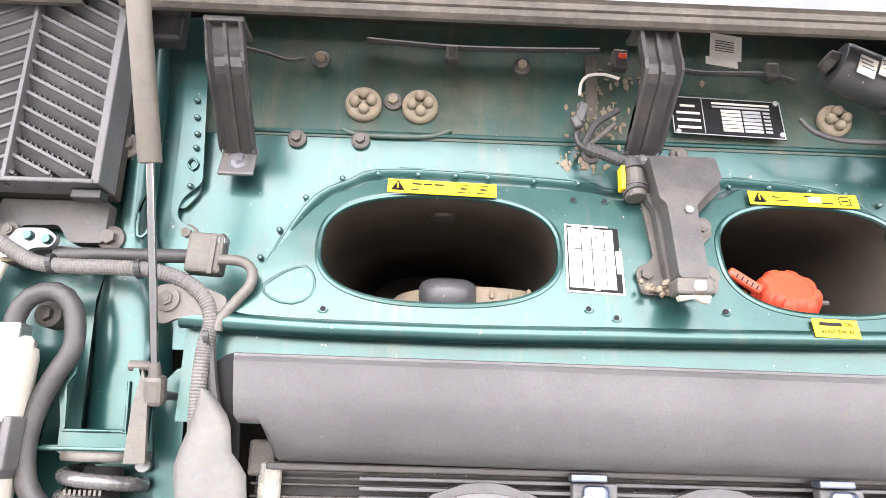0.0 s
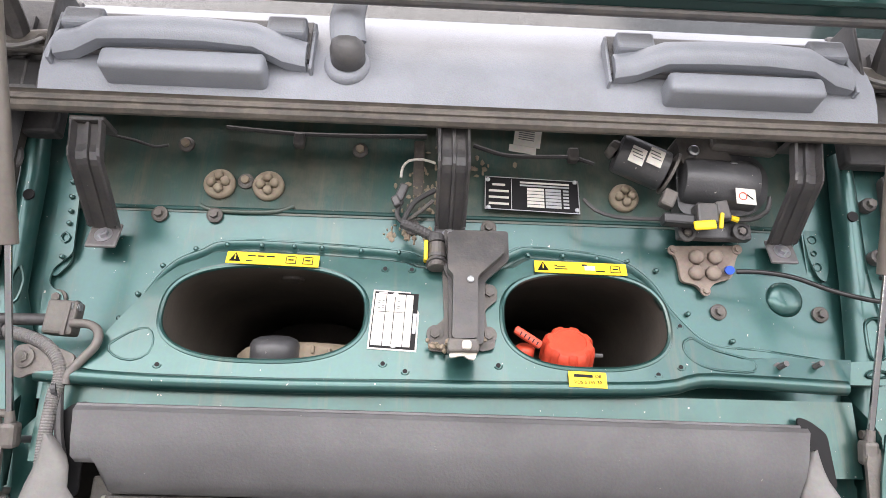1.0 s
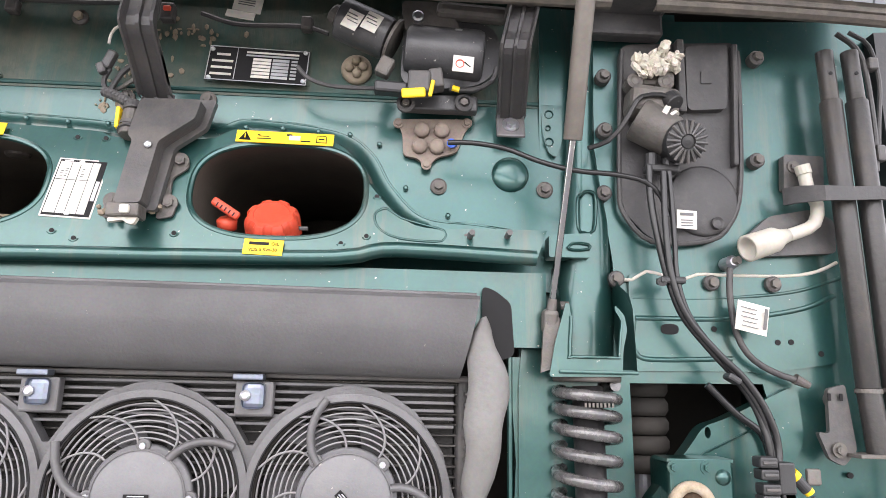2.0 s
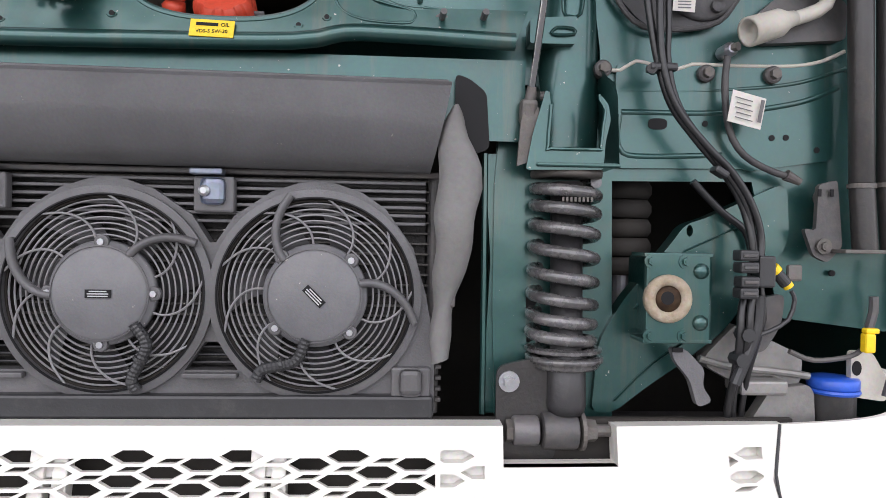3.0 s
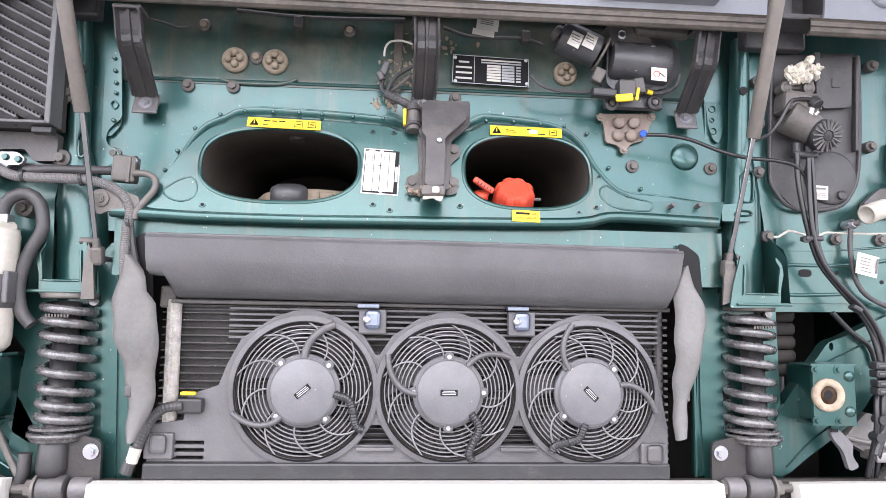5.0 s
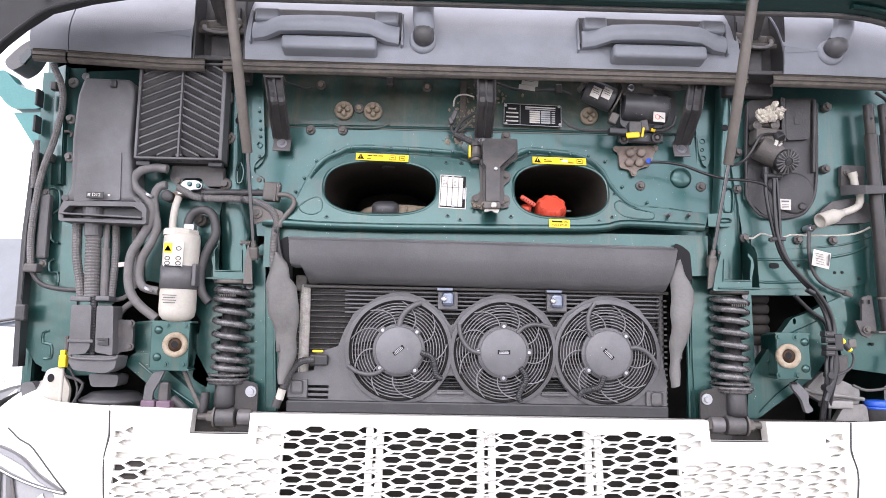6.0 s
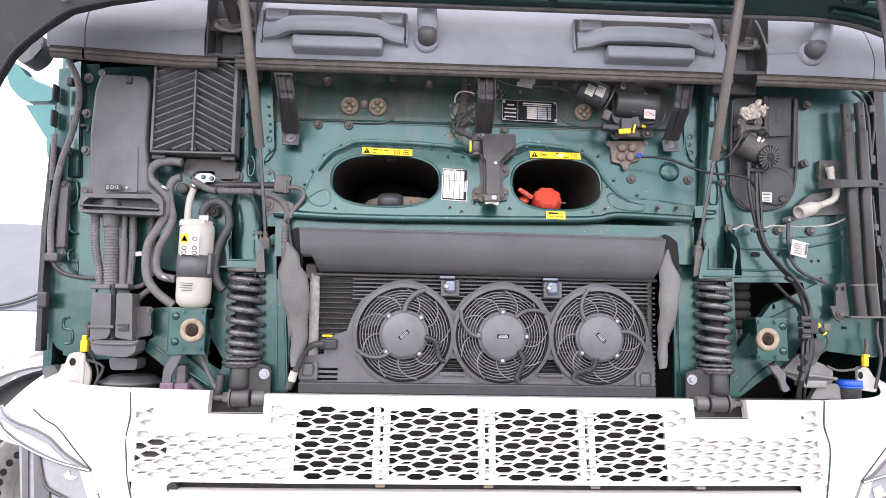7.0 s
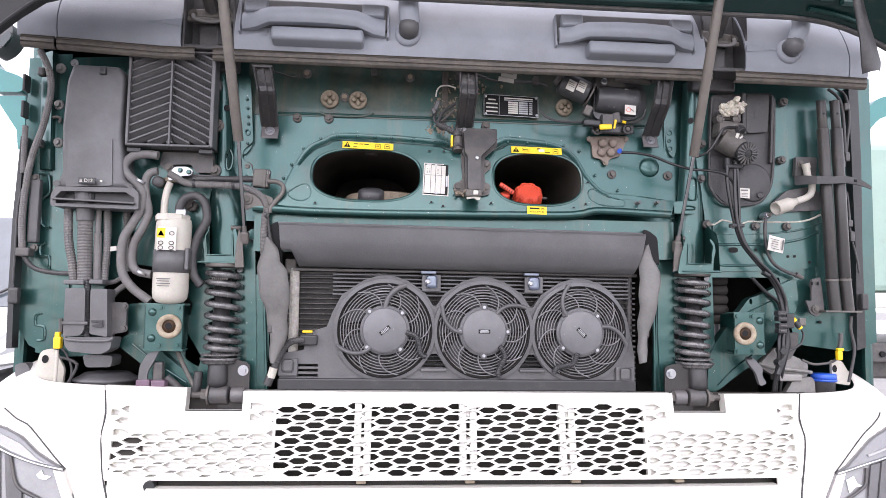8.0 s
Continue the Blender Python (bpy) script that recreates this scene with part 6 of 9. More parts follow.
# loom by the centre bracket
loom = thing("wiring_loom", (-0.068, -0.020, 1.871), "dirty wiring loom with a white lead and small plugs", "wiring loom")
part("white_lead", tube([(-0.018, -0.020, 1.971), (-0.039, -0.020, 1.977), (-0.061, -0.020, 1.974), (-0.071, -0.020, 1.961), (-0.073, -0.020, 1.944)], 0.0022, 8), LABEL_WHITE, loom, "thin white lead")
part("plug", box((-0.071, -0.015, 1.920), (0.014, 0.014, 0.03), 0.003, (0, 20, 0)), BLACK_METAL, loom)
part("plug", box((-0.079, -0.020, 1.903), (0.012, 0.012, 0.018), 0.003, (0, -25, 0)), BLACK_METAL, loom)
part("lead", tube([(-0.070, -0.012, 1.907), (-0.077, -0.012, 1.890), (-0.074, -0.012, 1.876), (-0.061, -0.012, 1.867)], 0.004, 8), RUBBER, loom)
part("lead", tube([(-0.017, -0.008, 1.930), (-0.039, -0.008, 1.916), (-0.054, -0.008, 1.902), (-0.067, -0.008, 1.875)], 0.0045, 8), RUBBER, loom)
part("lead", tube([(-0.020, 0.000, 1.914), (-0.042, 0.000, 1.893), (-0.059, 0.000, 1.880), (-0.071, 0.000, 1.874)], 0.0035, 8), DIRTY_METAL, loom)
part("pressed_column", box((-0.045, 0.025, 1.977), (0.018, 0.006, 0.11), 0.003), SEAL, loom, "mud-caked clip strip")
mud = bmesh.new()
rng = random.Random(11)
for spot, wide, tall, n in (((-0.045, 1.925), 0.035, 0.055, 60), ((0.02, 2.0), 0.06, 0.02, 30), ((-0.07, 1.86), 0.03, 0.015, 24)):
    for _ in range(n):
        x, z = spot[0] + rng.gauss(0, wide * 0.6), spot[1] + rng.gauss(0, tall * 0.6)
        if z < 1.845 or z > 2.05:
            continue
        b = bmesh.new()
        bmesh.ops.create_icosphere(b, subdivisions=1, radius=1.0)
        sx, sz = rng.uniform(0.0015, 0.006), rng.uniform(0.0015, 0.007)
        y = (upper_y(x, z) if z > 1.893 else bulk_y(x, z)) - 0.001
        for v in b.verts:
            k = 1 + 0.5 * noise.noise(v.co * 2 + Vector((x, 0, z)) * 300)
            v.co = Vector((x + v.co.x * sx * k, y + v.co.y * 0.0018, z + v.co.z * sz * k))
        grow(mud, b)
tagged(solid("mud_crust", mud, BEIGE, "dried brown mud spattered round the centre bracket", "mud"), kind="stuff")
foot_mud = bmesh.new()
for _ in range(34):
    p = Vector((0.012 + rng.gauss(0, 0.022), -0.088 + rng.uniform(-0.006, 0.004), 1.668 + rng.gauss(0, 0.006)))
    b = bmesh.new()
    bmesh.ops.create_icosphere(b, subdivisions=1, radius=1.0)
    r = rng.uniform(0.002, 0.006)
    for v in b.verts:
        v.co = p + v.co * r * (1 + 0.5 * noise.noise(v.co * 2 + p * 200))
    grow(foot_mud, b)
tagged(solid("mud_crust", foot_mud, BEIGE, "dried brown mud under the sensor cover's foot", "mud"), kind="stuff")
wire = thing("wall_wire", (-0.459, 0.000, 1.994), "thin grey wire clipped along the upper wall", "wire")
part("lead", tube([(-0.550, -0.005, 2.007), (-0.507, -0.005, 1.998), (-0.474, -0.005, 1.988), (-0.452, -0.005, 1.992)], 0.0026, 8), RUBBER, wire)
top = thing("upper_cable", (-0.246, 0.010, 2.014), "dirty black cable clipped below the grey panel", "cable")
part("lead", tube([(-0.371, 0.022, 2.042), (-0.305, 0.021, 2.037), (-0.240, 0.021, 2.034), (-0.146, 0.021, 2.035), (-0.033, 0.021, 2.039)], 0.004, 8), RUBBER, top)
part("lead", tube([(0.047, 0.020, 2.025), (0.099, 0.019, 2.009), (0.156, 0.018, 2.008), (0.213, 0.018, 2.009), (0.251, 0.017, 1.998)], 0.004, 8), RUBBER, top)
for p in [(-0.247, 0.020, 2.021), (0.216, 0.019, 2.013)]:
    part("cable_clip", box(p, (0.018, 0.02, 0.024), 0.004), BLACK_METAL, top)
part("plug", box((-0.005, 0.018, 2.021), (0.022, 0.018, 0.03), 0.003), BLACK_METAL, top)
part("red_lock", box((-0.003, 0.006, 2.023), (0.012, 0.006, 0.008), 0.002), RED, top, "red connector lock")
c = (0.132, -0.025, 2.024)
s = label("cable_tag", c, 0.044, 0.040, LABEL_WHITE, "creased white paper tag on a cable", "tag", 8, "", 4)
for i in range(5):
    bar(s, c, -0.002, 0.008 - i * 0.004, 0.026, 0.0013, GREY_PLASTIC, "print_bar", 4, 8)
part("tail", box((0.122, -0.030, 1.997), (0.044, 0.001, 0.014), 0, (-14, 8, 0)), LABEL_WHITE, s)

# wiper motor
wm = thing("wiper_motor", (0.422, -0.030, 1.882), "black dusty wiper motor with printed labels on a steel bracket", "wiper motor")
part("motor_can", rod((0.275, -0.035, 1.997), (0.352, -0.035, 1.964), 0.033, seg=28, bev=0.006), MOTOR, wm, smooth=40)
part("end_boss", rod((0.263, -0.035, 2.007), (0.275, -0.035, 1.997), 0.014, 0.018, seg=16, bev=0.003), DIRTY_METAL, wm)
part("flange", rod((0.356, -0.035, 1.963), (0.360, -0.035, 1.961), 0.036, seg=24), DIRTY_METAL, wm)
part("gearbox", rod((0.375, -0.025, 1.954), (0.497, -0.025, 1.945), 0.040, 0.043, seg=28, bev=0.01), MOTOR, wm, smooth=40)
part("gear_cover", sheet(rounded([(0.373, 2.022), (0.509, 1.999), (0.525, 1.971), (0.518, 1.924), (0.491, 1.898), (0.405, 1.887), (0.370, 1.899)], 0.02), -0.03, 0.03), MOTOR, wm)
part("crank_housing", sheet(rounded([(0.367, 2.023), (0.428, 2.023), (0.459, 1.986), (0.449, 1.971), (0.377, 1.967)], 0.012), -0.05, 0.04), DIRTY_METAL, wm)
part("linkage", box((0.477, -0.050, 2.007), (0.11, 0.025, 0.024), 0.008, (0, 3, 0)), DIRTY_METAL, wm, "mud-brown wiper linkage")
part("terminal", box((0.347, -0.050, 1.911), (0.022, 0.02, 0.03), 0.004, (0, 25, 0)), DIRTY_METAL, wm)
for p in [(0.394, -0.055, 1.995), (0.456, -0.055, 1.969)]:
    part("bright_bolt", lathe(p, [(-0.02, 0.009), (0.002, 0.009), (0.004, 0.006)], seg=16), STEEL, wm, "bright bolt head")
for p in ((0.297, -0.070, 1.975), (0.326, -0.070, 1.973)):
    part("motor_label", box(p, (0.024, 0.001, 0.032), 0, (-8, 25, 0)), LABEL_WHITE, wm, "white printed label")
    for i in range(4):
        part("print_bar", box((p[0], p[1] - 0.001, p[2] + 0.009 - 0.006 * i), (0.017, 0.0006, 0.0015), 0, (-8, 25, 0)), GREY_PLASTIC, wm)
p = (0.463, -0.069, 1.913)
part("caution_label", box(p, (0.031, 0.001, 0.027), 0, (-5, 4, 0)), LABEL_WHITE, wm, "white caution label")
part("caution_ring", tube([(p[0] - 0.005 + 0.006 * math.cos(a * 0.628), p[1] - 0.001, p[2] + 0.006 * math.sin(a * 0.628)) for a in range(11)], 0.0008, 5, 0.01), RED, wm)
part("caution_mark", box((p[0] + 0.006, p[1] - 0.001, p[2] - 0.001), (0.012, 0.0006, 0.0016), 0, (0, 40, 0)), INK_AND_SHADE, wm)
part("bracket", box((0.431, -0.012, 1.872), (0.118, 0.02, 0.026), 0.003), MOTOR, wm)
for p in [(0.380, -0.028, 1.863), (0.468, -0.028, 1.868)]:
    part("grommet", lathe(p, [(0, 0.014), (0.006, 0.014), (0.008, 0.009), (0.004, 0.007)], seg=20), RUBBER, wm, "rubber grommet")
    part("grommet_bolt", hexbolt((p[0], p[1] - 0.004, p[2]), 0.0062, washer=0), DIRTY_METAL, wm)
pl = thing("motor_plug", (0.395, -0.060, 1.873), "black multi-pin plug with a yellow locking lever", "plug")
part("shell", box((0.399, -0.060, 1.882), (0.034, 0.03, 0.034), 0.004), BLACK_METAL, pl)
part("rear_shell", box((0.358, -0.055, 1.875), (0.05, 0.022, 0.018), 0.004, (0, 3, 0)), PLASTIC, pl)
part("side_shell", box((0.424, -0.060, 1.889), (0.02, 0.026, 0.03), 0.003, (0, -10, 0)), BLACK_METAL, pl)
part("lever", box((0.391, -0.076, 1.861), (0.035, 0.006, 0.015), 0.003, (0, -6, 0)), YELLOW, pl, "yellow locking lever")
part("lever_end", box((0.417, -0.076, 1.869), (0.006, 0.006, 0.026), 0.002, (0, 10, 0)), YELLOW, pl)
part("lead", tube([(0.349, -0.040, 1.882), (0.303, -0.040, 1.881), (0.263, -0.040, 1.883), (0.233, -0.040, 1.893), (0.216, -0.040, 1.911)], 0.0035, 8), RUBBER, pl)
part("lead", tube([(0.445, -0.040, 1.886), (0.480, -0.040, 1.886), (0.509, -0.040, 1.901), (0.517, -0.040, 1.925)], 0.004, 8), RUBBER, pl)
part("lead_mark", tube([(0.449, -0.042, 1.887), (0.460, -0.042, 1.884)], 0.0046, 8), YELLOW, pl)

# brown valve plate and the line that leaves it
vp = thing("valve_plate", (0.420, 0.012, 1.809), "rusty brown plate with four domed bolts", "plate")
part("plate", sheet(rounded([(0.365, 1.853), (0.487, 1.858), (0.472, 1.833), (0.461, 1.800), (0.430, 1.791), (0.414, 1.770), (0.402, 1.788), (0.378, 1.792), (0.376, 1.829)], 0.008), lambda x, z: bulk_y(x, z) - 0.010, 0.008), RUSTY_PLATE, vp)
for p in [(0.406, 0.002, 1.834), (0.437, 0.003, 1.835), (0.403, -0.000, 1.807), (0.430, -0.000, 1.807)]:
    part("domed_bolt", lathe(p, [(-0.002, 0.0125), (0.006, 0.012), (0.009, 0.0095), (0.010, 0.003)], seg=10), RUSTY_PLATE, vp, smooth=30)
for p in [(0.369, 0.003, 1.845), (0.476, 0.004, 1.850), (0.414, -0.003, 1.777)]:
    part("corner_bolt", hexbolt(p, 0.005), RUSTY_PLATE, vp)
part("blue_collar", rod((0.455, -0.002, 1.813), (0.451, -0.016, 1.809), 0.007, seg=18), BLUE, vp, "blue release collar")
line = thing("air_line", (0.436, -0.048, 1.800), "black plastic air line running from the valve plate across the pillar", "air line")
part("line", tube([(0.444, -0.049, 1.797), (0.478, -0.055, 1.796), (0.527, -0.059, 1.788), (0.574, -0.070, 1.767), (0.606, -0.085, 1.753), (0.633, -0.090, 1.747), (0.683, -0.085, 1.746), (0.726, -0.080, 1.739), (0.750, -0.075, 1.719), (0.760, -0.075, 1.690)], 0.0037, 10), HOSE_BLACK, line, smooth=60)

# red filler cap, dipstick, coolant cap, seen through the holes
oc = thing("oil_filler_cap", (0.185, -0.010, 1.656), "red-orange ribbed oil filler cap in the opening", "filler cap")
cb = bmesh.new()
c = Vector((0.190, -0.006, 1.674))
n = 96
prof = [(-0.022, 1.02), (0.008, 1.0), (0.016, 0.95), (0.021, 0.84), (0.022, 0.64), (0.0205, 0.62), (0.0205, 0.02)]
rings = []
for h, k in prof:
    ring = []
    for i in range(n):
        a = 2 * math.pi * i / n
        notch = 1 - (0.10 * min(1, max(0, math.cos(8 * a) + 0.1) * 2) if k > 0.8 else 0)
        ring.append(cb.verts.new(Vector((0.0405 * k * notch * math.cos(a), 0.0405 * k * notch * math.sin(a), h))))
    rings.append(ring)
for a, b in zip(rings, rings[1:]):
    for i in range(n):
        cb.faces.new((a[i], a[(i + 1) % n], b[(i + 1) % n], b[i]))
cb.faces.new(rings[-1])
bmesh.ops.transform(cb, matrix=Matrix.Translation(c) @ Vector((0.0, -0.78, 0.62)).to_track_quat("Z", "Y").to_matrix().to_4x4(), verts=cb.verts)
bmesh.ops.recalc_face_normals(cb, faces=cb.faces[:])
part("cap", cb, RED, oc, smooth=28)
part("neck", rod(c + Vector((0, 0.02, -0.02)), c + Vector((0, 0.10, -0.14)), 0.03, seg=20), DARK, oc)
ds = thing("dipstick", (0.118, -0.010, 1.670), "red oil dipstick handle in a red collar", "dipstick")
part("handle", box((0.126, -0.030, 1.690), (0.046, 0.011, 0.013), 0.004, (0, 32, 0)), RED, ds)
for i in range(5):
    part("print_bar", box((0.115 + 0.006 * i, -0.036, 1.695 - 0.0036 * i), (0.0018, 0.0006, 0.006), 0, (0, 32, 0)), INK_AND_SHADE, ds)
part("collar", lathe((0.124, -0.010, 1.674), [(-0.01, 0.014), (0.004, 0.015), (0.008, 0.010)], (0, -0.5, 0.85), 20), RED, ds, smooth=40)
part("tube", rod((0.118, -0.005, 1.667), (0.122, 0.010, 1.635), 0.009), DARK, ds)
solid("pull_hook", tube([(0.201, -0.010, 1.672), (0.215, -0.010, 1.670), (0.229, -0.010, 1.669), (0.242, -0.010, 1.669)], 0.0032, 8), GREY_PLASTIC, "bent grey wire pull behind the filler cap", "hook")
tank = thing("coolant_tank", (-0.228, 0.000, 1.642), "beige coolant tank top with a black screw cap", "tank")
part("shoulder", lathe((-0.205, 0.100, 1.680), [(-0.08, 0.125), (-0.014, 0.122), (-0.005, 0.113), (0.0, 0.09), (0.002, 0.01)], (0, 0, 1), 40), BEIGE, tank, smooth=50)
part("cap", lathe((-0.246, -0.022, 1.658), [(-0.03, 0.0355), (0.012, 0.0355), (0.018, 0.032), (0.022, 0.024), (0.023, 0.004)], (0, -0.3, 0.95), 32), MOTOR, tank, "black screw cap", smooth=40)
for p in [(-0.213, -0.012, 1.663), (-0.191, -0.012, 1.664), (-0.167, -0.012, 1.661), (-0.145, -0.012, 1.665), (-0.124, -0.012, 1.669)]:
    part("tank_rib", box(p, (0.005, 0.03, 0.012), 0.002), BEIGE, tank)
part("ceiling_boss", lathe((-0.251, 0.100, 1.804), [(0, 0.02), (0.006, 0.018), (0.008, 0.01)], (0, 0, -1), 16), DIRTY_METAL, cab)

# clamp and cables by the pillar
cl = thing("pipe_clamp", (-0.537, -0.050, 1.696), "dusty grey pipe clamp block with two bolts", "clamp")
part("block", box((-0.531, -0.072, 1.690), (0.042, 0.026, 0.048), 0.004, (0, 3, 0)), DIRTY_METAL, cl)
part("block_rib", box((-0.521, -0.086, 1.687), (0.006, 0.004, 0.046), 0.001, (0, 3, 0)), DIRTY_METAL, cl)
part("clamp_bolt", hexbolt((-0.513, -0.077, 1.705), 0.006, (1, -0.3, 0)), STEEL, cl)
pp = thing("metal_pipe", (-0.487, -0.050, 1.674), "grey metal pipe bent into a hook beside the clamp", "pipe")
part("pipe", tube([(-0.511, -0.090, 1.680), (-0.490, -0.090, 1.680), (-0.476, -0.090, 1.674), (-0.471, -0.090, 1.663), (-0.474, -0.090, 1.649), (-0.485, -0.090, 1.635), (-0.502, -0.090, 1.612), (-0.504, -0.090, 1.598)], 0.0062, 10), DIRTY_METAL, pp, smooth=60)
part("pipe", tube([(-0.546, -0.070, 1.688), (-0.609, -0.070, 1.687), (-0.668, -0.070, 1.686), (-0.707, -0.070, 1.683)], 0.0085, 12), RUBBER, pp, "black sleeved pipe", smooth=60)
cc = thing("corrugated_conduit", (-0.526, -0.055, 1.591), "grey corrugated conduit looping from the headlamp loom down behind the flap", "conduit")
part("conduit", tube([(-0.762, -0.090, 1.693), (-0.720, -0.090, 1.671), (-0.681, -0.090, 1.667), (-0.630, -0.090, 1.667), (-0.585, -0.090, 1.665), (-0.545, -0.090, 1.653), (-0.520, -0.090, 1.632), (-0.512, -0.090, 1.607), (-0.516, -0.090, 1.581), (-0.517, -0.090, 1.532), (-0.515, -0.090, 1.490)], 0.0092, 14, ribs=0.0035), GREYHOSE, cc)
part("second_lead", tube([(-0.514, -0.085, 1.607), (-0.510, -0.085, 1.576), (-0.502, -0.085, 1.533), (-0.494, -0.085, 1.509)], 0.006, 8), RUBBER, cc)
for p in [(-0.513, -0.090, 1.591), (-0.599, -0.090, 1.666), (-0.698, -0.090, 1.669)]:
    part("cable_tie", lathe(p, [(-0.003, 0.0115), (0.003, 0.0115)], (1, 0, 0.2) if p[0] < -0.5 else (0, 0, 1), 14), PLASTIC, cc)
pb = thing("pillar_bracket", (-0.567, -0.040, 1.638), "dirty grey bracket bolted to the pillar", "bracket")
part("plate", sheet(rounded([(-0.578, 1.648), (-0.538, 1.653), (-0.494, 1.636), (-0.504, 1.614), (-0.551, 1.611), (-0.563, 1.604), (-0.573, 1.607)], 0.01), -0.092, 0.006), DIRTY_METAL, pb)
part("bolt", hexbolt((-0.562, -0.093, 1.632), 0.008), DIRTY_METAL, pb)
part("washer", lathe((-0.562, -0.093, 1.632), [(-0.003, 0.014), (0.003, 0.014), (0.004, 0.010)], seg=16), DIRTY_METAL, pb)



# ---- beside the spring on the filter side ----
seal = thing("corner_seal", (-1.143, -0.050, 1.249), "long black rubber corner seal down the edge of the cab", "seal", "corner seals")
part("strip", sheet([(-1.154, 1.787), (-1.146, 1.788), (-1.146, 1.651), (-1.146, 1.396), (-1.142, 1.241), (-1.156, 1.240), (-1.160, 1.395), (-1.161, 1.575)], -0.05, 0.03), PLASTIC, seal)
for z in (1.93, 1.86):
    part("rubber_stop", box((-1.153, -0.040, z), (0.008, 0.03, 0.045), 0.003), PLASTIC, seal)
part("drain_lead", tube([(-1.134, -0.060, 1.650), (-1.144, -0.060, 1.605), (-1.144, -0.060, 1.500), (-1.144, -0.060, 1.404)], 0.003, 8), RUBBER, seal)
part("buckle", box((-1.139, -0.060, 1.374), (0.026, 0.02, 0.042), 0.006), RUBBER, seal)
seal2 = thing("corner_seal", (1.126, -0.050, 1.298), "long black rubber corner seal down the edge of the cab", "seal", "corner seals")
part("strip", sheet([(1.118, 2.012), (1.146, 2.014), (1.149, 1.779), (1.144, 1.538), (1.145, 1.267), (1.119, 1.258), (1.124, 1.537)], -0.045, 0.03), PLASTIC, seal2)
part("buckle", box((1.131, -0.060, 1.394), (0.02, 0.02, 0.045), 0.005), RUBBER, seal2)
strip = bmesh.new()
cols = [[strip.verts.new((x0 + dx, y, z)) for dx, y in ((-0.062, -0.004), (-0.006, -0.042), (0.0, -0.044), (0.004, -0.024))] for x0, z in ((-1.090, 2.02), (-1.086, 1.90), (-1.083, 1.80), (-1.078, 1.705))]
for a, b in zip(cols, cols[1:]):
    for k in range(3):
        strip.faces.new((a[k], a[k + 1], b[k + 1], b[k]))
part("angled_strip", backed(strip, Vector((0.002, 0.005, 0))), PAINT, cab, "dusty angled strip of the corner post", smooth=30)
part("inner_plate", sheet([(-1.092, 2.017), (-1.047, 2.019), (-1.018, 1.309), (-1.030, 1.249), (-1.057, 1.219), (-1.095, 1.230), (-1.101, 1.307), (-1.065, 1.367)], -0.028, 0.008), PAINT, cab)
for o in ([(-1.113, -0.029, 1.694), (-1.090, -0.029, 1.690), (-1.085, -0.029, 1.641), (-1.104, -0.029, 1.625), (-1.099, -0.029, 1.561), (-1.079, -0.029, 1.553)], [(-1.088, -0.029, 1.512), (-1.099, -0.029, 1.503), (-1.096, -0.029, 1.479), (-1.076, -0.029, 1.477), (-1.074, -0.029, 1.443), (-1.094, -0.029, 1.440)], [(-1.084, -0.029, 1.329), (-1.098, -0.029, 1.324), (-1.097, -0.029, 1.299), (-1.077, -0.029, 1.295), (-1.075, -0.029, 1.263), (-1.092, -0.029, 1.260)], [(-1.071, -0.022, 1.558), (-1.048, -0.022, 1.551), (-1.049, -0.022, 1.444), (-1.066, -0.022, 1.437)]):
    part("pressed_step", tube(o, 0.0035, 6, 0.01), PAINT, cab)
# black box painted as the slot's shade
part("wall_slot", box((-1.061, -0.020, 1.570), (0.018, 0.003, 0.011), 0.0014), INK_AND_SHADE, cab)

ch = thing("corner_conduit", (-1.132, -0.050, 1.487), "long grey corrugated conduit curving down the cab corner", "conduit")
part("conduit", tube([(-1.113, -0.062, 2.014), (-1.088, -0.062, 1.962), (-1.080, -0.062, 1.906), (-1.093, -0.062, 1.818), (-1.115, -0.062, 1.739), (-1.126, -0.062, 1.663), (-1.131, -0.062, 1.568), (-1.125, -0.062, 1.479)], 0.0088, 10, ribs=0.0055), GREYHOSE, ch)
part("pipe", tube([(-1.127, -0.060, 1.486), (-1.112, -0.060, 1.460), (-1.090, -0.060, 1.443), (-1.048, -0.060, 1.434), (-1.003, -0.060, 1.433)], 0.006, 10), RUBBER, ch)
part("clamp", box((-1.120, -0.060, 1.485), (0.034, 0.03, 0.022), 0.004), BLACK_METAL, ch)
for p in [(-1.113, -0.045, 1.961), (-1.108, -0.045, 1.771)]:
    part("clip", box(p, (0.016, 0.02, 0.022), 0.003), BLACK_METAL, ch)
c2 = thing("thin_conduit", (-1.142, -0.050, 1.697), "thin corrugated sleeve tucked behind the corner conduit", "conduit")
part("sleeve", tube([(-1.144, -0.050, 1.815), (-1.143, -0.050, 1.757), (-1.142, -0.050, 1.690)], 0.0075, 10, ribs=0.007), GREYHOSE, c2)
cb2 = thing("cable_duct", (-1.117, -0.030, 1.594), "flat grey plastic cable duct with a bolt at each end", "cable duct")
part("duct", box((-1.109, -0.045, 1.593), (0.026, 0.02, 0.165), 0.005), GREY_PLASTIC, cb2)
for p in [(-1.110, -0.050, 1.680), (-1.103, -0.050, 1.498)]:
    part("duct_bolt", hexbolt(p, 0.006), DIRTY_METAL, cb2)
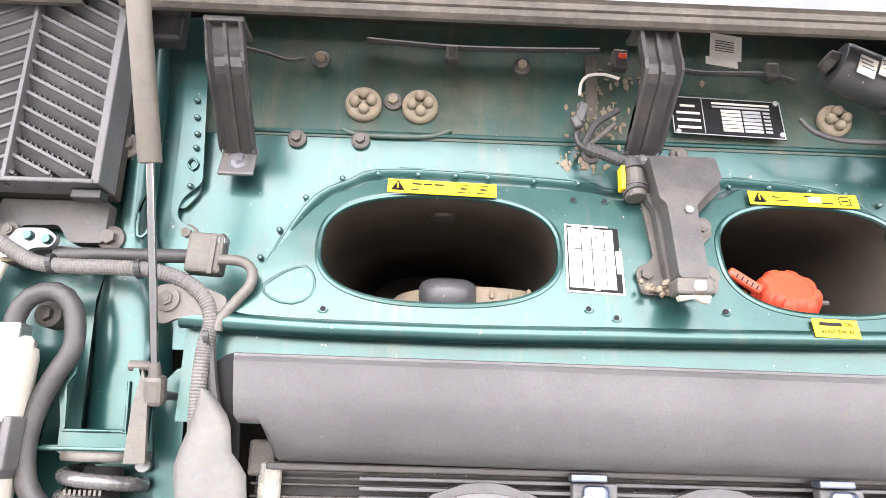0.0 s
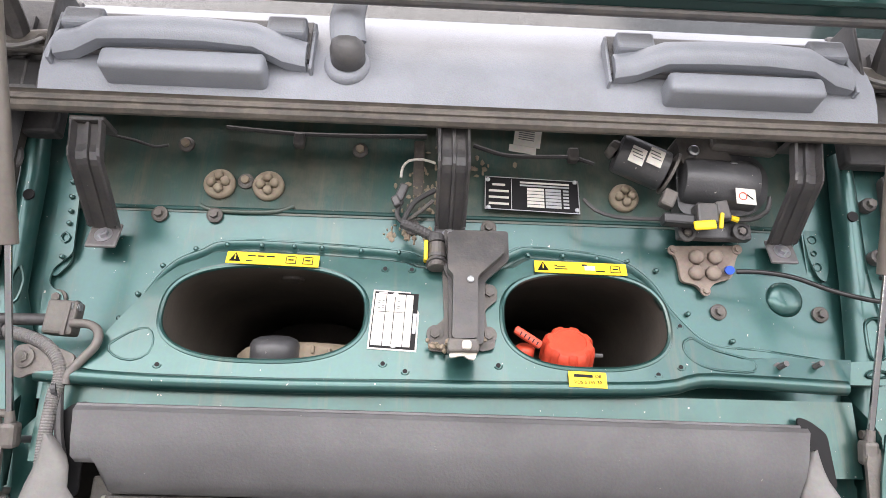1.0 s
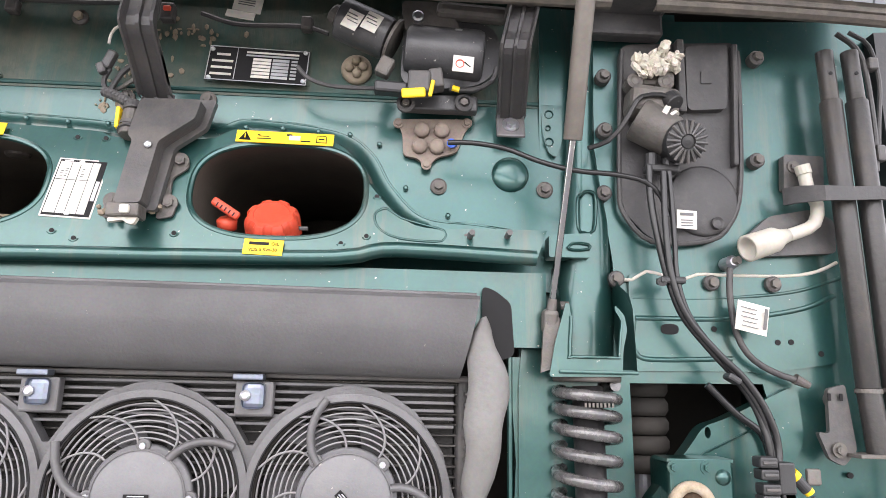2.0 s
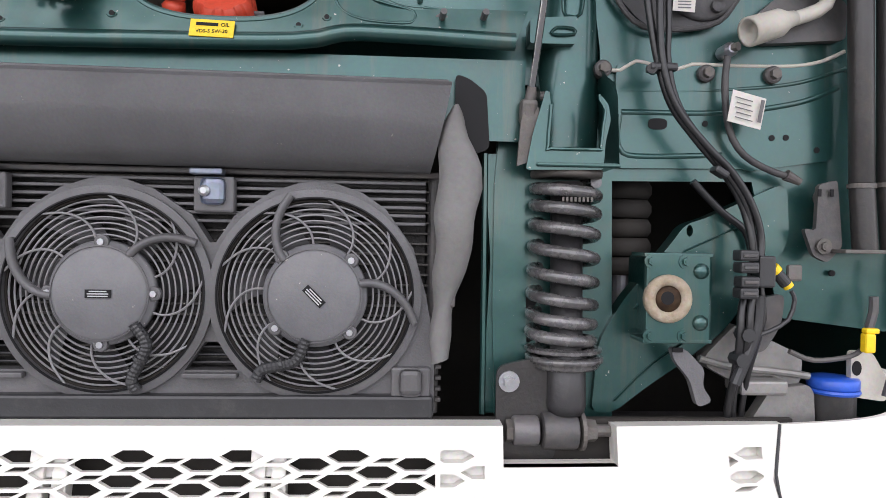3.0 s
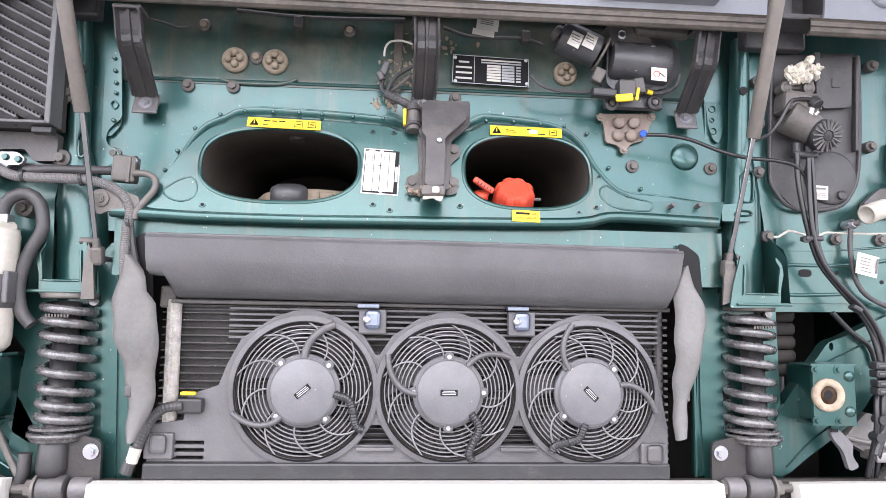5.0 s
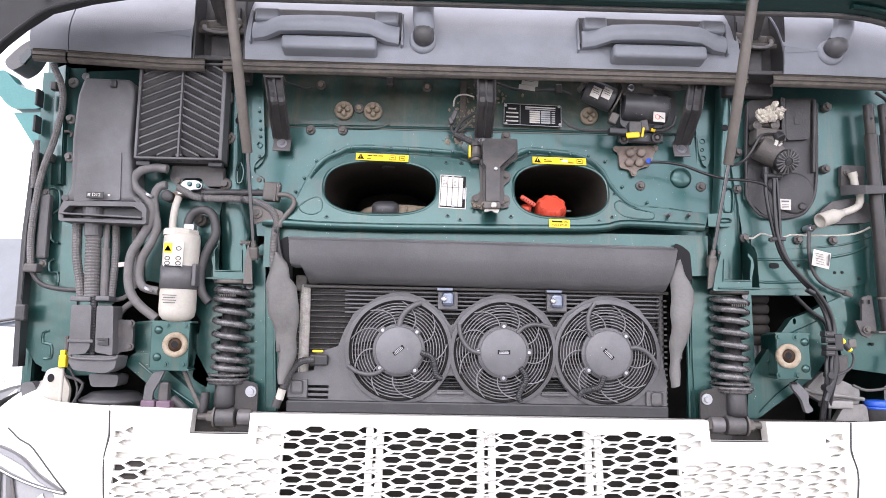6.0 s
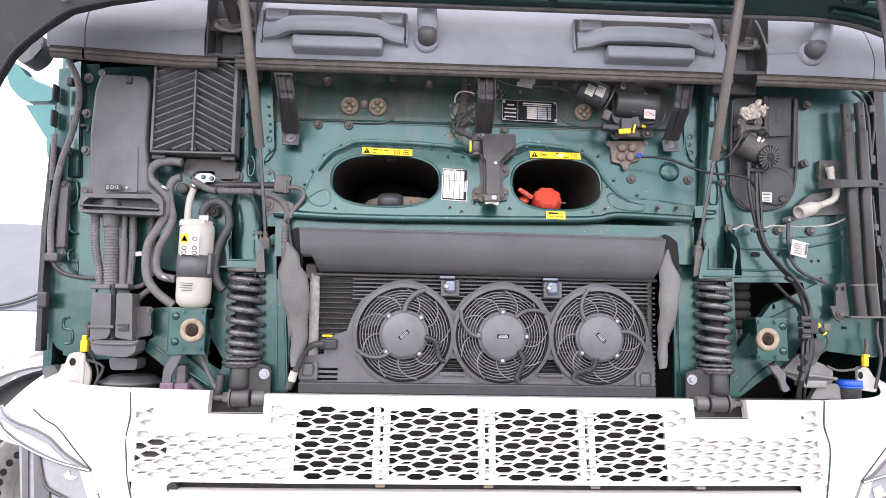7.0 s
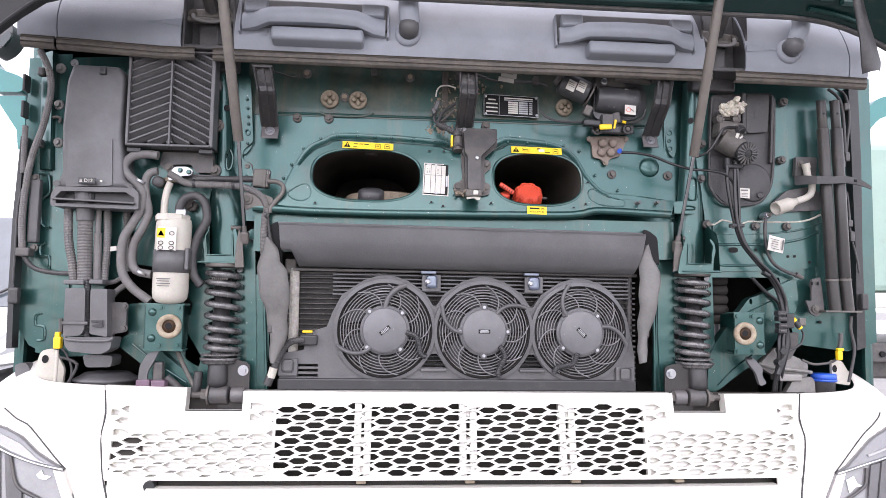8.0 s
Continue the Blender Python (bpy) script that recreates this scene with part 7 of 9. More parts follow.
for p in [(-1.074, -0.030, 1.978), (-1.073, -0.030, 1.879), (-1.069, -0.030, 1.778)]:
    s = thing("wall_bolt", p, "dusty flange bolt in the green side wall", "bolt", "side wall bolts")
    part("washer", lathe(p, [(-0.003, 0.0135), (0.002, 0.0135), (0.004, 0.011)], seg=18), TUBE_GREY, s)
    part("head", rod(p, y_at(p, -0.013), 0.0075, seg=6), TUBE_GREY, s)
solid("wall_hook", tube([(-1.081, -0.040, 1.842), (-1.071, -0.040, 1.844), (-1.062, -0.040, 1.839), (-1.065, -0.040, 1.829)], 0.004, 8), DIRTY_METAL, "small bent steel hook on the side wall", "hook")

# grey lamp housing
lh = thing("lamp_housing", (-0.960, -0.050, 1.601), "tall grey moulded plastic housing with a white lamp symbol", "housing")
body = sheet(rounded([(-1.012, 1.969), (-0.895, 1.967), (-0.880, 1.938), (-0.883, 1.798), (-0.870, 1.674), (-0.837, 1.650), (-1.040, 1.647), (-1.022, 1.683), (-1.030, 1.806), (-1.025, 1.921)], 0.012), lambda x, z: -0.100 - 0.05 * max(0, 1.75 - z), 0.08)
bmesh.ops.bevel(body, geom=[e for e in body.edges if len(e.link_faces) == 2 and e.calc_face_angle(0) > 1.0 and abs(e.verts[0].co.y - e.verts[1].co.y) < 0.03 and e.verts[0].co.y < -0.09], offset=0.010, segments=3, profile=0.5, affect="EDGES")
part("body", body, GREY_PLASTIC, lh, smooth=35)
part("face", sheet(rounded([(-1.009, 1.774), (-0.902, 1.776), (-0.895, 1.655), (-1.007, 1.649)], 0.004), lambda x, z: -0.104 - 0.05 * max(0, 1.75 - z), 0.006), GREY_PLASTIC, lh)
part("top_clip", box((-0.934, -0.103, 1.952), (0.016, 0.012, 0.02), 0.003), PLASTIC, lh)
part("top_screw", hexbolt((-1.012, -0.090, 1.974), 0.006), STEEL, lh)
part("base_rim", sheet(rounded([(-1.030, 1.648), (-0.838, 1.650), (-0.826, 1.634), (-0.825, 1.595), (-1.038, 1.599), (-1.039, 1.626)], 0.006), -0.115, 0.07, [[(-1.027, 1.623), (-1.014, 1.637), (-0.858, 1.638), (-0.836, 1.624), (-0.835, 1.604), (-1.026, 1.606)]]), GREY_PLASTIC, lh)
# black sheet closing the slot; the shade there is its colour
part("slot", sheet([(-1.049, 1.640), (-0.845, 1.642), (-0.843, 1.603), (-1.048, 1.604)], -0.085, 0.02), PLASTIC, lh, "black sheet painted for the shade in the slot behind the spigot")
part("slot_rib", box((-0.933, -0.110, 1.613), (0.20, 0.03, 0.004), 0.001, (0, 2, 0)), GREY_PLASTIC, lh)
part("spigot", rod((-0.971, -0.080, 1.643), (-0.970, -0.080, 1.607), 0.026, seg=20), GREY_PLASTIC, lh)
c = (-0.952, -0.119, 1.664)
part("symbol_patch", box(c, (0.042, 0.002, 0.016), 0.001), PLASTIC, lh, "dark printed patch")
for i in range(3):
    part("symbol_line", box((c[0] - 0.014, c[1] - 0.0014, c[2] - 0.003 + 0.003 * i), (0.006, 0.0008, 0.0014)), LABEL_WHITE, lh)
words("symbol_words", "D12", (c[0] + 0.004, c[1] - 0.0014, c[2]), 0.012, LABEL_WHITE, lh)
part("symbol_dot", rod((c[0] + 0.034, c[1] + 0.002, c[2]), (c[0] + 0.034, c[1] - 0.001, c[2]), 0.0028, seg=10), LABEL_WHITE, lh)
part("side_boss", rod((-1.038, -0.090, 1.659), (-1.029, -0.110, 1.657), 0.008, seg=14), GREY_PLASTIC, lh)

lo = thing("conduit_bundle", (-0.974, -0.050, 1.416), "bundle of grey corrugated conduits under the lamp housing", "conduits")
part("conduit", tube([(-1.015, -0.070, 1.600), (-1.010, -0.070, 1.520), (-0.998, -0.070, 1.460), (-0.990, -0.070, 1.409)], 0.0112, 10, ribs=0.0065), GREYHOSE, lo)
part("wide_conduit", tube([(-0.969, -0.075, 1.573), (-0.966, -0.075, 1.491), (-0.962, -0.075, 1.414)], 0.0185, 14, ribs=0.0075), GREYHOSE, lo)
part("collar", rod((-0.971, -0.075, 1.602), (-0.969, -0.075, 1.566), 0.021, seg=20, bev=0.002), GREY_PLASTIC, lo)
part("conduit", tube([(-0.939, -0.070, 1.603), (-0.938, -0.070, 1.537), (-0.934, -0.070, 1.415)], 0.0068, 10), GREYHOSE, lo)
part("sleeve", rod((-0.938, -0.070, 1.537), (-0.935, -0.070, 1.418), 0.0095, seg=14), GREYHOSE, lo)
part("conduit", tube([(-0.922, -0.060, 1.605), (-0.918, -0.060, 1.508), (-0.921, -0.060, 1.410)], 0.0098, 10, ribs=0.0065), GREYHOSE, lo)
part("conduit", tube([(-0.883, -0.035, 1.608), (-0.877, -0.035, 1.526), (-0.871, -0.035, 1.442)], 0.0105, 10, ribs=0.0065), GREYHOSE, lo)
part("white_tag", box((-0.906, -0.060, 1.498), (0.026, 0.004, 0.012), 0.001, (0, -8, 0)), LABEL_WHITE, lo)
part("cross_pipe", tube([(-0.925, -0.040, 1.410), (-0.900, -0.040, 1.415), (-0.880, -0.040, 1.430)], 0.006, 8), GREYHOSE, lo)
part("cross_pipe", tube([(-0.915, -0.040, 1.364), (-0.896, -0.040, 1.390), (-0.873, -0.040, 1.407)], 0.008, 8), GREYHOSE, lo)

jb = thing("connector_block", (-0.953, -0.050, 1.236), "grey plastic connector block in a tray, bolted to a bracket", "connector block")
part("collar", box((-0.981, -0.075, 1.410), (0.05, 0.04, 0.012), 0.003), GREY_PLASTIC, jb)
part("collar", box((-0.927, -0.075, 1.412), (0.034, 0.04, 0.012), 0.003), GREY_PLASTIC, jb)
part("cover", sheet(rounded([(-0.998, 1.395), (-0.950, 1.395), (-0.947, 1.293), (-0.956, 1.278), (-0.997, 1.274)], 0.005), -0.098, 0.05), GREY_PLASTIC, jb)
part("cover", sheet(rounded([(-0.937, 1.394), (-0.897, 1.394), (-0.891, 1.274), (-0.934, 1.282)], 0.005), -0.098, 0.05), GREY_PLASTIC, jb)
part("middle_conduit", tube([(-0.953, -0.080, 1.417), (-0.950, -0.080, 1.336), (-0.947, -0.080, 1.264)], 0.009, 10, ribs=0.0065), PLASTIC, jb)
part("strap", box((-0.969, -0.100, 1.308), (0.062, 0.006, 0.008), 0.002), GREY_PLASTIC, jb)
part("strap_hook", sheet([(-0.930, 1.316), (-0.902, 1.316), (-0.901, 1.299), (-0.926, 1.299), (-0.926, 1.305), (-0.909, 1.306), (-0.909, 1.311), (-0.929, 1.311)], -0.103, 0.006), PLASTIC, jb)
part("tray", sheet(rounded([(-0.990, 1.274), (-0.874, 1.274), (-0.879, 1.244), (-0.902, 1.232), (-0.977, 1.239), (-0.989, 1.256)], 0.006), -0.108, 0.06), GREY_PLASTIC, jb)
part("tray_lip", tube([(-0.985, -0.110, 1.276), (-0.982, -0.110, 1.268), (-0.928, -0.110, 1.265), (-0.880, -0.110, 1.267), (-0.872, -0.110, 1.276)], 0.0035, 8), GREY_PLASTIC, jb)
part("side_bracket", sheet(rounded([(-0.908, 1.362), (-0.858, 1.360), (-0.856, 1.286), (-0.889, 1.281), (-0.894, 1.247), (-0.905, 1.247)], 0.008), -0.07, 0.012), BLACK_METAL, jb)
for p in [(-0.861, -0.075, 1.352), (-0.860, -0.075, 1.296)]:
    part("bracket_bolt", hexbolt(p, 0.006), BLACK_METAL, jb)
pump = thing("washer_pump", (-0.911, -0.040, 1.172), "round grey housing with a lid low behind the bumper", "housing")
part("upper", sheet(rounded([(-0.966, 1.227), (-0.891, 1.225), (-0.894, 1.196), (-0.958, 1.195)], 0.01), -0.055, 0.06), GREY_PLASTIC, pump)
part("bowl", lathe((-0.932, 0.020, 1.132), [(0, 0.075), (0.02, 0.076), (0.024, 0.082), (0.028, 0.082), (0.034, 0.07), (0.044, 0.055)], (0, 0, 1), 36), GREY_PLASTIC, pump, smooth=35)
part("lead", tube([(-1.027, -0.050, 1.220), (-1.001, -0.050, 1.214), (-0.980, -0.050, 1.202), (-0.988, -0.050, 1.177), (-1.001, -0.050, 1.153)], 0.004, 8), RUBBER, pump)
part("lead", tube([(-1.034, -0.050, 1.252), (-1.013, -0.050, 1.235), (-0.993, -0.050, 1.194), (-0.996, -0.050, 1.153)], 0.003, 8), RUBBER, pump)
part("floor", box((-0.925, 0.000, 1.113), (0.34, 0.12, 0.01), 0.002), BLACK_METAL, pump)
fp = thing("filler_pipe", (-1.048, -0.050, 1.164), "pale filler tube with a yellow cap beside a cream bracket", "filler pipe")
part("tube", tube([(-1.019, -0.075, 1.240), (-1.019, -0.075, 1.197), (-1.020, -0.075, 1.157)], 0.0042, 10), GREY_WHITE, fp)
part("cap", box((-1.017, -0.078, 1.258), (0.018, 0.016, 0.03), 0.003), YELLOW, fp, "yellow cap")
part("cap_top", box((-1.018, -0.078, 1.278), (0.012, 0.012, 0.014), 0.002), YELLOW, fp)
part("stem", tube([(-1.022, -0.060, 1.318), (-1.020, -0.060, 1.298), (-1.021, -0.060, 1.279)], 0.006, 8), BLACK_METAL, fp)
cp = thing("cream_bracket", (-1.063, -0.050, 1.171), "cream painted bracket with a dark hole behind the bumper", "bracket")
part("plate", sheet(rounded([(-1.084, 1.152), (-1.078, 1.200), (-1.068, 1.236), (-1.036, 1.243), (-1.008, 1.190), (-1.012, 1.147)], 0.012), -0.055, 0.01), GREY_WHITE, cp)
# black oval on the plate, coloured as the inside of a hole
part("hole", sheet(oval(*(-1.056, 1.215), 0.016, 0.020, 2), -0.0565, 0.003), INK_AND_SHADE, cp)

# hoses, receiver drier
def hose(name, pts, r, mat, text, cat="hose"):
    s = thing(name, pts[-1], text, cat, "coolant hoses")
    part("hose", tube(pts, r, 14, 0.01), mat, s, smooth=70)
    return s


h = hose("coolant_hose", [(-0.793, -0.085, 1.740), (-0.822, -0.085, 1.743), (-0.856, -0.085, 1.736), (-0.875, -0.085, 1.716), (-0.871, -0.085, 1.693), (-0.844, -0.085, 1.668), (-0.826, -0.085, 1.643), (-0.828, -0.085, 1.605), (-0.849, -0.085, 1.560), (-0.868, -0.085, 1.525), (-0.872, -0.085, 1.475), (-0.865, -0.085, 1.432), (-0.839, -0.085, 1.397), (-0.796, -0.085, 1.365)], 0.0112, GREYHOSE, "dusty grey coolant hose in an S bend")
h = hose("coolant_hose", [(-0.794, -0.080, 1.700), (-0.813, -0.080, 1.695), (-0.824, -0.080, 1.670), (-0.819, -0.080, 1.630), (-0.812, -0.080, 1.591), (-0.825, -0.080, 1.550), (-0.843, -0.080, 1.513), (-0.847, -0.080, 1.469), (-0.835, -0.080, 1.442), (-0.797, -0.080, 1.433)], 0.0105, GREYHOSE, "dusty grey coolant hose beside the white drier")
h = hose("coolant_hose", [(-0.733, -0.075, 1.575), (-0.736, -0.075, 1.609), (-0.723, -0.075, 1.633), (-0.696, -0.075, 1.640), (-0.674, -0.075, 1.623), (-0.666, -0.075, 1.579), (-0.681, -0.075, 1.546), (-0.695, -0.075, 1.507), (-0.699, -0.075, 1.466), (-0.691, -0.075, 1.430), (-0.673, -0.075, 1.408)], 0.0112, RUBBER, "black rubber hose bent over in a tight loop")
for p in [(-0.831, -0.090, 1.671), (-0.817, -0.090, 1.437)]:
    part("hose_clamp", lathe(p, [(-0.003, 0.012), (0.003, 0.012)], (0.5, 0, 1), 16), STEEL, h)

dr = thing("receiver_drier", (-0.759, -0.060, 1.361), "cream receiver drier bottle with a dark band and warning labels", "receiver drier")
x, x2 = -0.749, -0.747
z0, z1 = 1.359, 1.575
part("bottle", lathe((x2, -0.085, z0), [(0, 0.018), (0.004, 0.032), (0.014, 0.041), (0.03, 0.0435), (0.09, 0.0435), (z1 - z0 - 0.012, 0.0435), (z1 - z0, 0.041)], (0.012, 0, 1), 36), GREY_WHITE, dr, smooth=40)
part("band", lathe((x2 + 0.001, -0.085, 1.438), [(0, 0.0455), (0.057, 0.0455)], (0.012, 0, 1), 36), GREY_PLASTIC, dr, "dark grey clamp band", smooth=40)
part("band_lug", box((-0.702, -0.100, 1.473), (0.01, 0.03, 0.055), 0.003), GREY_PLASTIC, dr)
part("head", lathe((x, -0.085, z1 - 0.004), [(0, 0.044), (0.012, 0.044), (0.016, 0.040)], (0, 0, 1), 8), GREY_WHITE, dr)
part("head_fitting", box((x + 0.024, -0.09, z1 + 0.016), (0.026, 0.026, 0.018), 0.003), STEEL, dr)
part("pipe", tube([(-0.772, -0.080, 1.569), (-0.773, -0.080, 1.610), (-0.769, -0.080, 1.647), (-0.761, -0.080, 1.672)], 0.0088, 14), GREY_WHITE, dr, "pale aluminium pipe", smooth=60)
part("pipe_nut", rod((-0.773, -0.080, 1.571), (-0.773, -0.080, 1.581), 0.014, seg=8), GREY_WHITE, dr)
lc = (-0.747, -0.131, 1.521)
part("warning_label", box(lc, (0.046, 0.001, 0.060), 0, (0, 1, 0)), LABEL_WHITE, dr, "white label with pictograms")
part("label_patch", box((lc[0] - 0.014, lc[1] - 0.001, lc[2] + 0.015), (0.020, 0.001, 0.024), 0, (0, 1, 0)), YELLOW, dr)
t3 = bmesh.new()
t3.faces.new([t3.verts.new((lc[0] - 0.014 + a, lc[1] - 0.0022, lc[2] + 0.013 + b)) for a, b in ((-0.008, -0.005), (0.008, -0.005), (0, 0.009))])
bmesh.ops.solidify(t3, geom=t3.faces[:], thickness=0.0004)
part("label_triangle", t3, INK_AND_SHADE, dr)
for a, b in ((-0.014, -0.010), (0.012, -0.010), (0.012, 0.014), (-0.014, -0.022), (0.012, -0.022)):
    part("pictogram", tube([(lc[0] + a + 0.006 * math.cos(q * 0.9), lc[1] - 0.0015, lc[2] + b + 0.0045 * math.sin(q * 0.9)) for q in range(8)], 0.0008, 5, 0.01), INK_AND_SHADE, dr)
part("print_bar", box((lc[0], lc[1] - 0.001, lc[2] - 0.029), (0.042, 0.0008, 0.002), 0, (0, 1, 0)), INK_AND_SHADE, dr)
for i in range(4):
    part("print_bar", box((lc[0] - 0.004, lc[1] + 0.0005, 1.422 - 0.006 * i), (0.034 - 0.005 * (i % 2), 0.0008, 0.0018), 0, (0, 1, 0)), GREY_PLASTIC, dr)
solid("service_cap", lathe((-0.790, -0.080, 1.672), [(-0.02, 0.014), (0.008, 0.0145), (0.012, 0.011), (0.013, 0.004)], seg=20), RUBBER, "round dusty service cap beside the pale pipe", "cap", smooth=40)
gk = thing("pipe_flange", (-0.749, -0.060, 1.706), "bright flange plate with two green ports", "flange")
part("plate", sheet(rounded([(-0.768, 1.695), (-0.755, 1.715), (-0.722, 1.716), (-0.707, 1.705), (-0.713, 1.693), (-0.735, 1.692), (-0.745, 1.680), (-0.770, 1.679)], 0.006), -0.072, 0.01), STEEL, gk)
for p in [(-0.740, -0.074, 1.706), (-0.718, -0.074, 1.702)]:
    part("port", rod(p, y_at(p, -0.004), 0.0065, 0.005, seg=12), PAINT, gk)
part("gasket", sheet(oval(*(-0.764, 1.682), 0.04, 0.014, 2), -0.068, 0.01), BEIGE, gk)
hd = thing("filter_bracket", (-0.714, -0.050, 1.734), "black bracket plate under the air filter", "bracket")
part("plate", sheet(rounded([(-0.794, 1.758), (-0.663, 1.758), (-0.664, 1.706), (-0.705, 1.705), (-0.721, 1.727), (-0.764, 1.725), (-0.778, 1.702), (-0.800, 1.723)], 0.006), -0.05, 0.02), BLACK_METAL, hd)
part("lower_plate", sheet(rounded([(-0.779, 1.703), (-0.655, 1.700), (-0.654, 1.678), (-0.778, 1.676)], 0.006), -0.045, 0.02), BLACK_METAL, hd)
part("bolt", hexbolt((-0.774, -0.055, 1.716), 0.007), DIRTY_METAL, hd)
for p in [(-0.660, -0.040, 1.714), (-0.719, -0.040, 1.619), (-0.657, -0.040, 1.837)]:
    s = thing("wall_bolt", p, "dusty flange bolt in the green side wall", "bolt", "side wall bolts")
    part("washer", lathe(p, [(-0.02, 0.016), (0.002, 0.016), (0.004, 0.012)], seg=18), DIRTY_METAL, s)
    part("head", rod(p, y_at(p, -0.013), 0.009, seg=6), DIRTY_METAL, s)

# air filter with chevron slats
af = thing("air_filter", (-0.780, -0.050, 1.759), "black cabin air filter grid with chevron slats", "air filter")
X0, X1, XM = -0.868, -0.655, -0.761
Z0, Z1 = 1.760, 2.012
part("back", box(((X0 + X1) / 2, -0.055, (Z0 + Z1) / 2), (X1 - X0, 0.03, Z1 - Z0), 0.003), DARK, af, "dark filter medium")
for a, b, c, d in ((X0, X1, Z0, Z0 + 0.006), (X0, X1, Z1 - 0.006, Z1), (X0 - 0.001, X0 + 0.006, Z0, Z1), (X1 - 0.006, X1 + 0.004, Z0, Z1)):
    part("frame_bar", box(((a + b) / 2, -0.088, (c + d) / 2), (b - a, 0.045, d - c), 0.002), GREY_PLASTIC, af)
part("mullion", box((XM, -0.100, (Z0 + Z1) / 2), (0.005, 0.02, Z1 - Z0), 0.001), GREY_PLASTIC, af)
rise = 0.045
for i in range(-2, 13):
    zc = Z0 + 0.004 + i * 0.0205
    for xa, xb, za, zb in ((X0 + 0.004, XM, zc, zc + rise), (XM, X1 - 0.003, zc + rise, zc - 0.006)):
        lo_, hi_ = Z0 + 0.004, Z1 - 0.004
        ta, tb = 0.0, 1.0
        f = lambda t: za + (zb - za) * t
        ts = [t / 40 for t in range(41) if lo_ <= f(t / 40) <= hi_]
        if len(ts) < 4:
            continue
        ta, tb = ts[0], ts[-1]
        p, q = Vector((xa + (xb - xa) * ta, -0.096, f(ta))), Vector((xa + (xb - xa) * tb, -0.096, f(tb)))
        ang = math.degrees(math.atan2(q.z - p.z, q.x - p.x))
        part("slat", box(tuple((p + q) / 2), ((q - p).length, 0.0175, 0.0030), 0.0012, (-58, -ang, 0)), RUBBER, af)
        part("slat_edge", box(((p.x + q.x) / 2, -0.1015, (p.z + q.z) / 2 + 0.0075), ((q - p).length, 0.0034, 0.0044), 0.0008, (0, -ang, 0)), GREY_PLASTIC, af)
        teeth = bmesh.new()
        k = int((q - p).length / 0.0075)
        for j in range(k):
            c = p.lerp(q, (j + 0.5) / k)
            box((c.x, -0.094, c.z + 0.0100), (0.0024, 0.008, 0.0060), bm=teeth)
        tagged(part("teeth", teeth, PLASTIC, af), kind="stuff")
for xx in ((-0.852, -0.085, 1.752), (-0.672, -0.085, 1.753)):
    part("latch", box(xx, (0.035, 0.02, 0.012), 0.002), PLASTIC, af)
part("side_tube", tube([(-0.668, -0.050, 1.962), (-0.656, -0.050, 1.950), (-0.655, -0.050, 1.932), (-0.666, -0.050, 1.923)], 0.006, 8), RUBBER, af)


# ---- tow bushes on green plates, both sides ----
def tow_plate(name_pts, bush, side):
    s = thing("bush_plate", bush, "green steel mounting plate with a rusty round bush and four bolts", "mounting plate", "bush plates")
    (xa, za), (xb, zb) = name_pts
    y = -0.092
    part("plate", box(((xa + xb) / 2, y, (za + zb) / 2), (abs(xb - xa), 0.010, abs(zb - za)), 0.002), PAINT, s)
    part("top_flange", box(((xa + xb) / 2, y + 0.02, max(za, zb)), (abs(xb - xa) + 0.006, 0.05, 0.005), 0.001), PAINT, s)
    part("bottom_flange", box(((xa + xb) / 2, y + 0.02, min(za, zb)), (abs(xb - xa) + 0.006, 0.05, 0.005), 0.001), PAINT, s)
    part("box", box(((xa + xb) / 2 + side * 0.01, y + 0.055, (za + zb) / 2), (abs(xb - xa) * 0.95, 0.10, abs(zb - za) * 0.96), 0.006), PAINT_DARK, s)
    bx, _, bz = bush
    part("bush", lathe((bx, y - 0.004, bz), [(-0.002, 0.0305), (0.006, 0.0305), (0.010, 0.0285), (0.0105, 0.022), (0.008, 0.0175), (0.002, 0.0160), (-0.002, 0.0155)], seg=32), BUSH, s, "rusty round bush", smooth=40)
    part("bush_cup", lathe((bx, y - 0.006, bz), [(0.003, 0.0165), (0.0005, 0.0135), (0.002, 0.011), (0.003, 0.0085), (-0.001, 0.0075), (-0.0012, 0.002)], seg=28), RUST_DARK, s, "dark rusted cup", smooth=30)
    # black plug: the bore's shade is its colour
    part("bush_hole", rod((bx - 0.001, y - 0.006, bz + 0.001), (bx - 0.001, y - 0.0096, bz + 0.001), 0.0085, seg=18), INK_AND_SHADE, s)
    for dx in (-0.022, 0.022):
        for dz in (-0.047, 0.047):
            part("plate_bolt", hexbolt((bx + dx + 0.001 * side, y - 0.005, bz + dz), 0.0058), PAINT, s)
    e = 1 if side > 0 else -1
    for dz in (0.035, -0.03):
        part("pressed_lobe", lathe((bx + e * 0.043, y - 0.003, bz + dz), [(-0.01, 0.011), (0.004, 0.010), (0.008, 0.004)], (0, -1, 0), 14), PAINT, s, smooth=60)


tow_plate(((-0.801, 1.243), (-0.709, 1.358)), (-0.741, -0.092, 1.303), -1)
tow_plate(((0.737, 1.249), (0.820, 1.358)), (0.764, -0.092, 1.303), 1)
arm = thing("support_arm", (-0.742, 0.000, 1.131), "green pressed steel support arm slanting down to the damper", "support arm", "support arms")
part("arm", sheet(rounded([(-0.866, 1.280), (-0.819, 1.276), (-0.766, 1.225), (-0.691, 1.167), (-0.686, 1.122), (-0.747, 1.121), (-0.826, 1.202), (-0.890, 1.252)], 0.012), -0.035, 0.03), PAINT, arm)
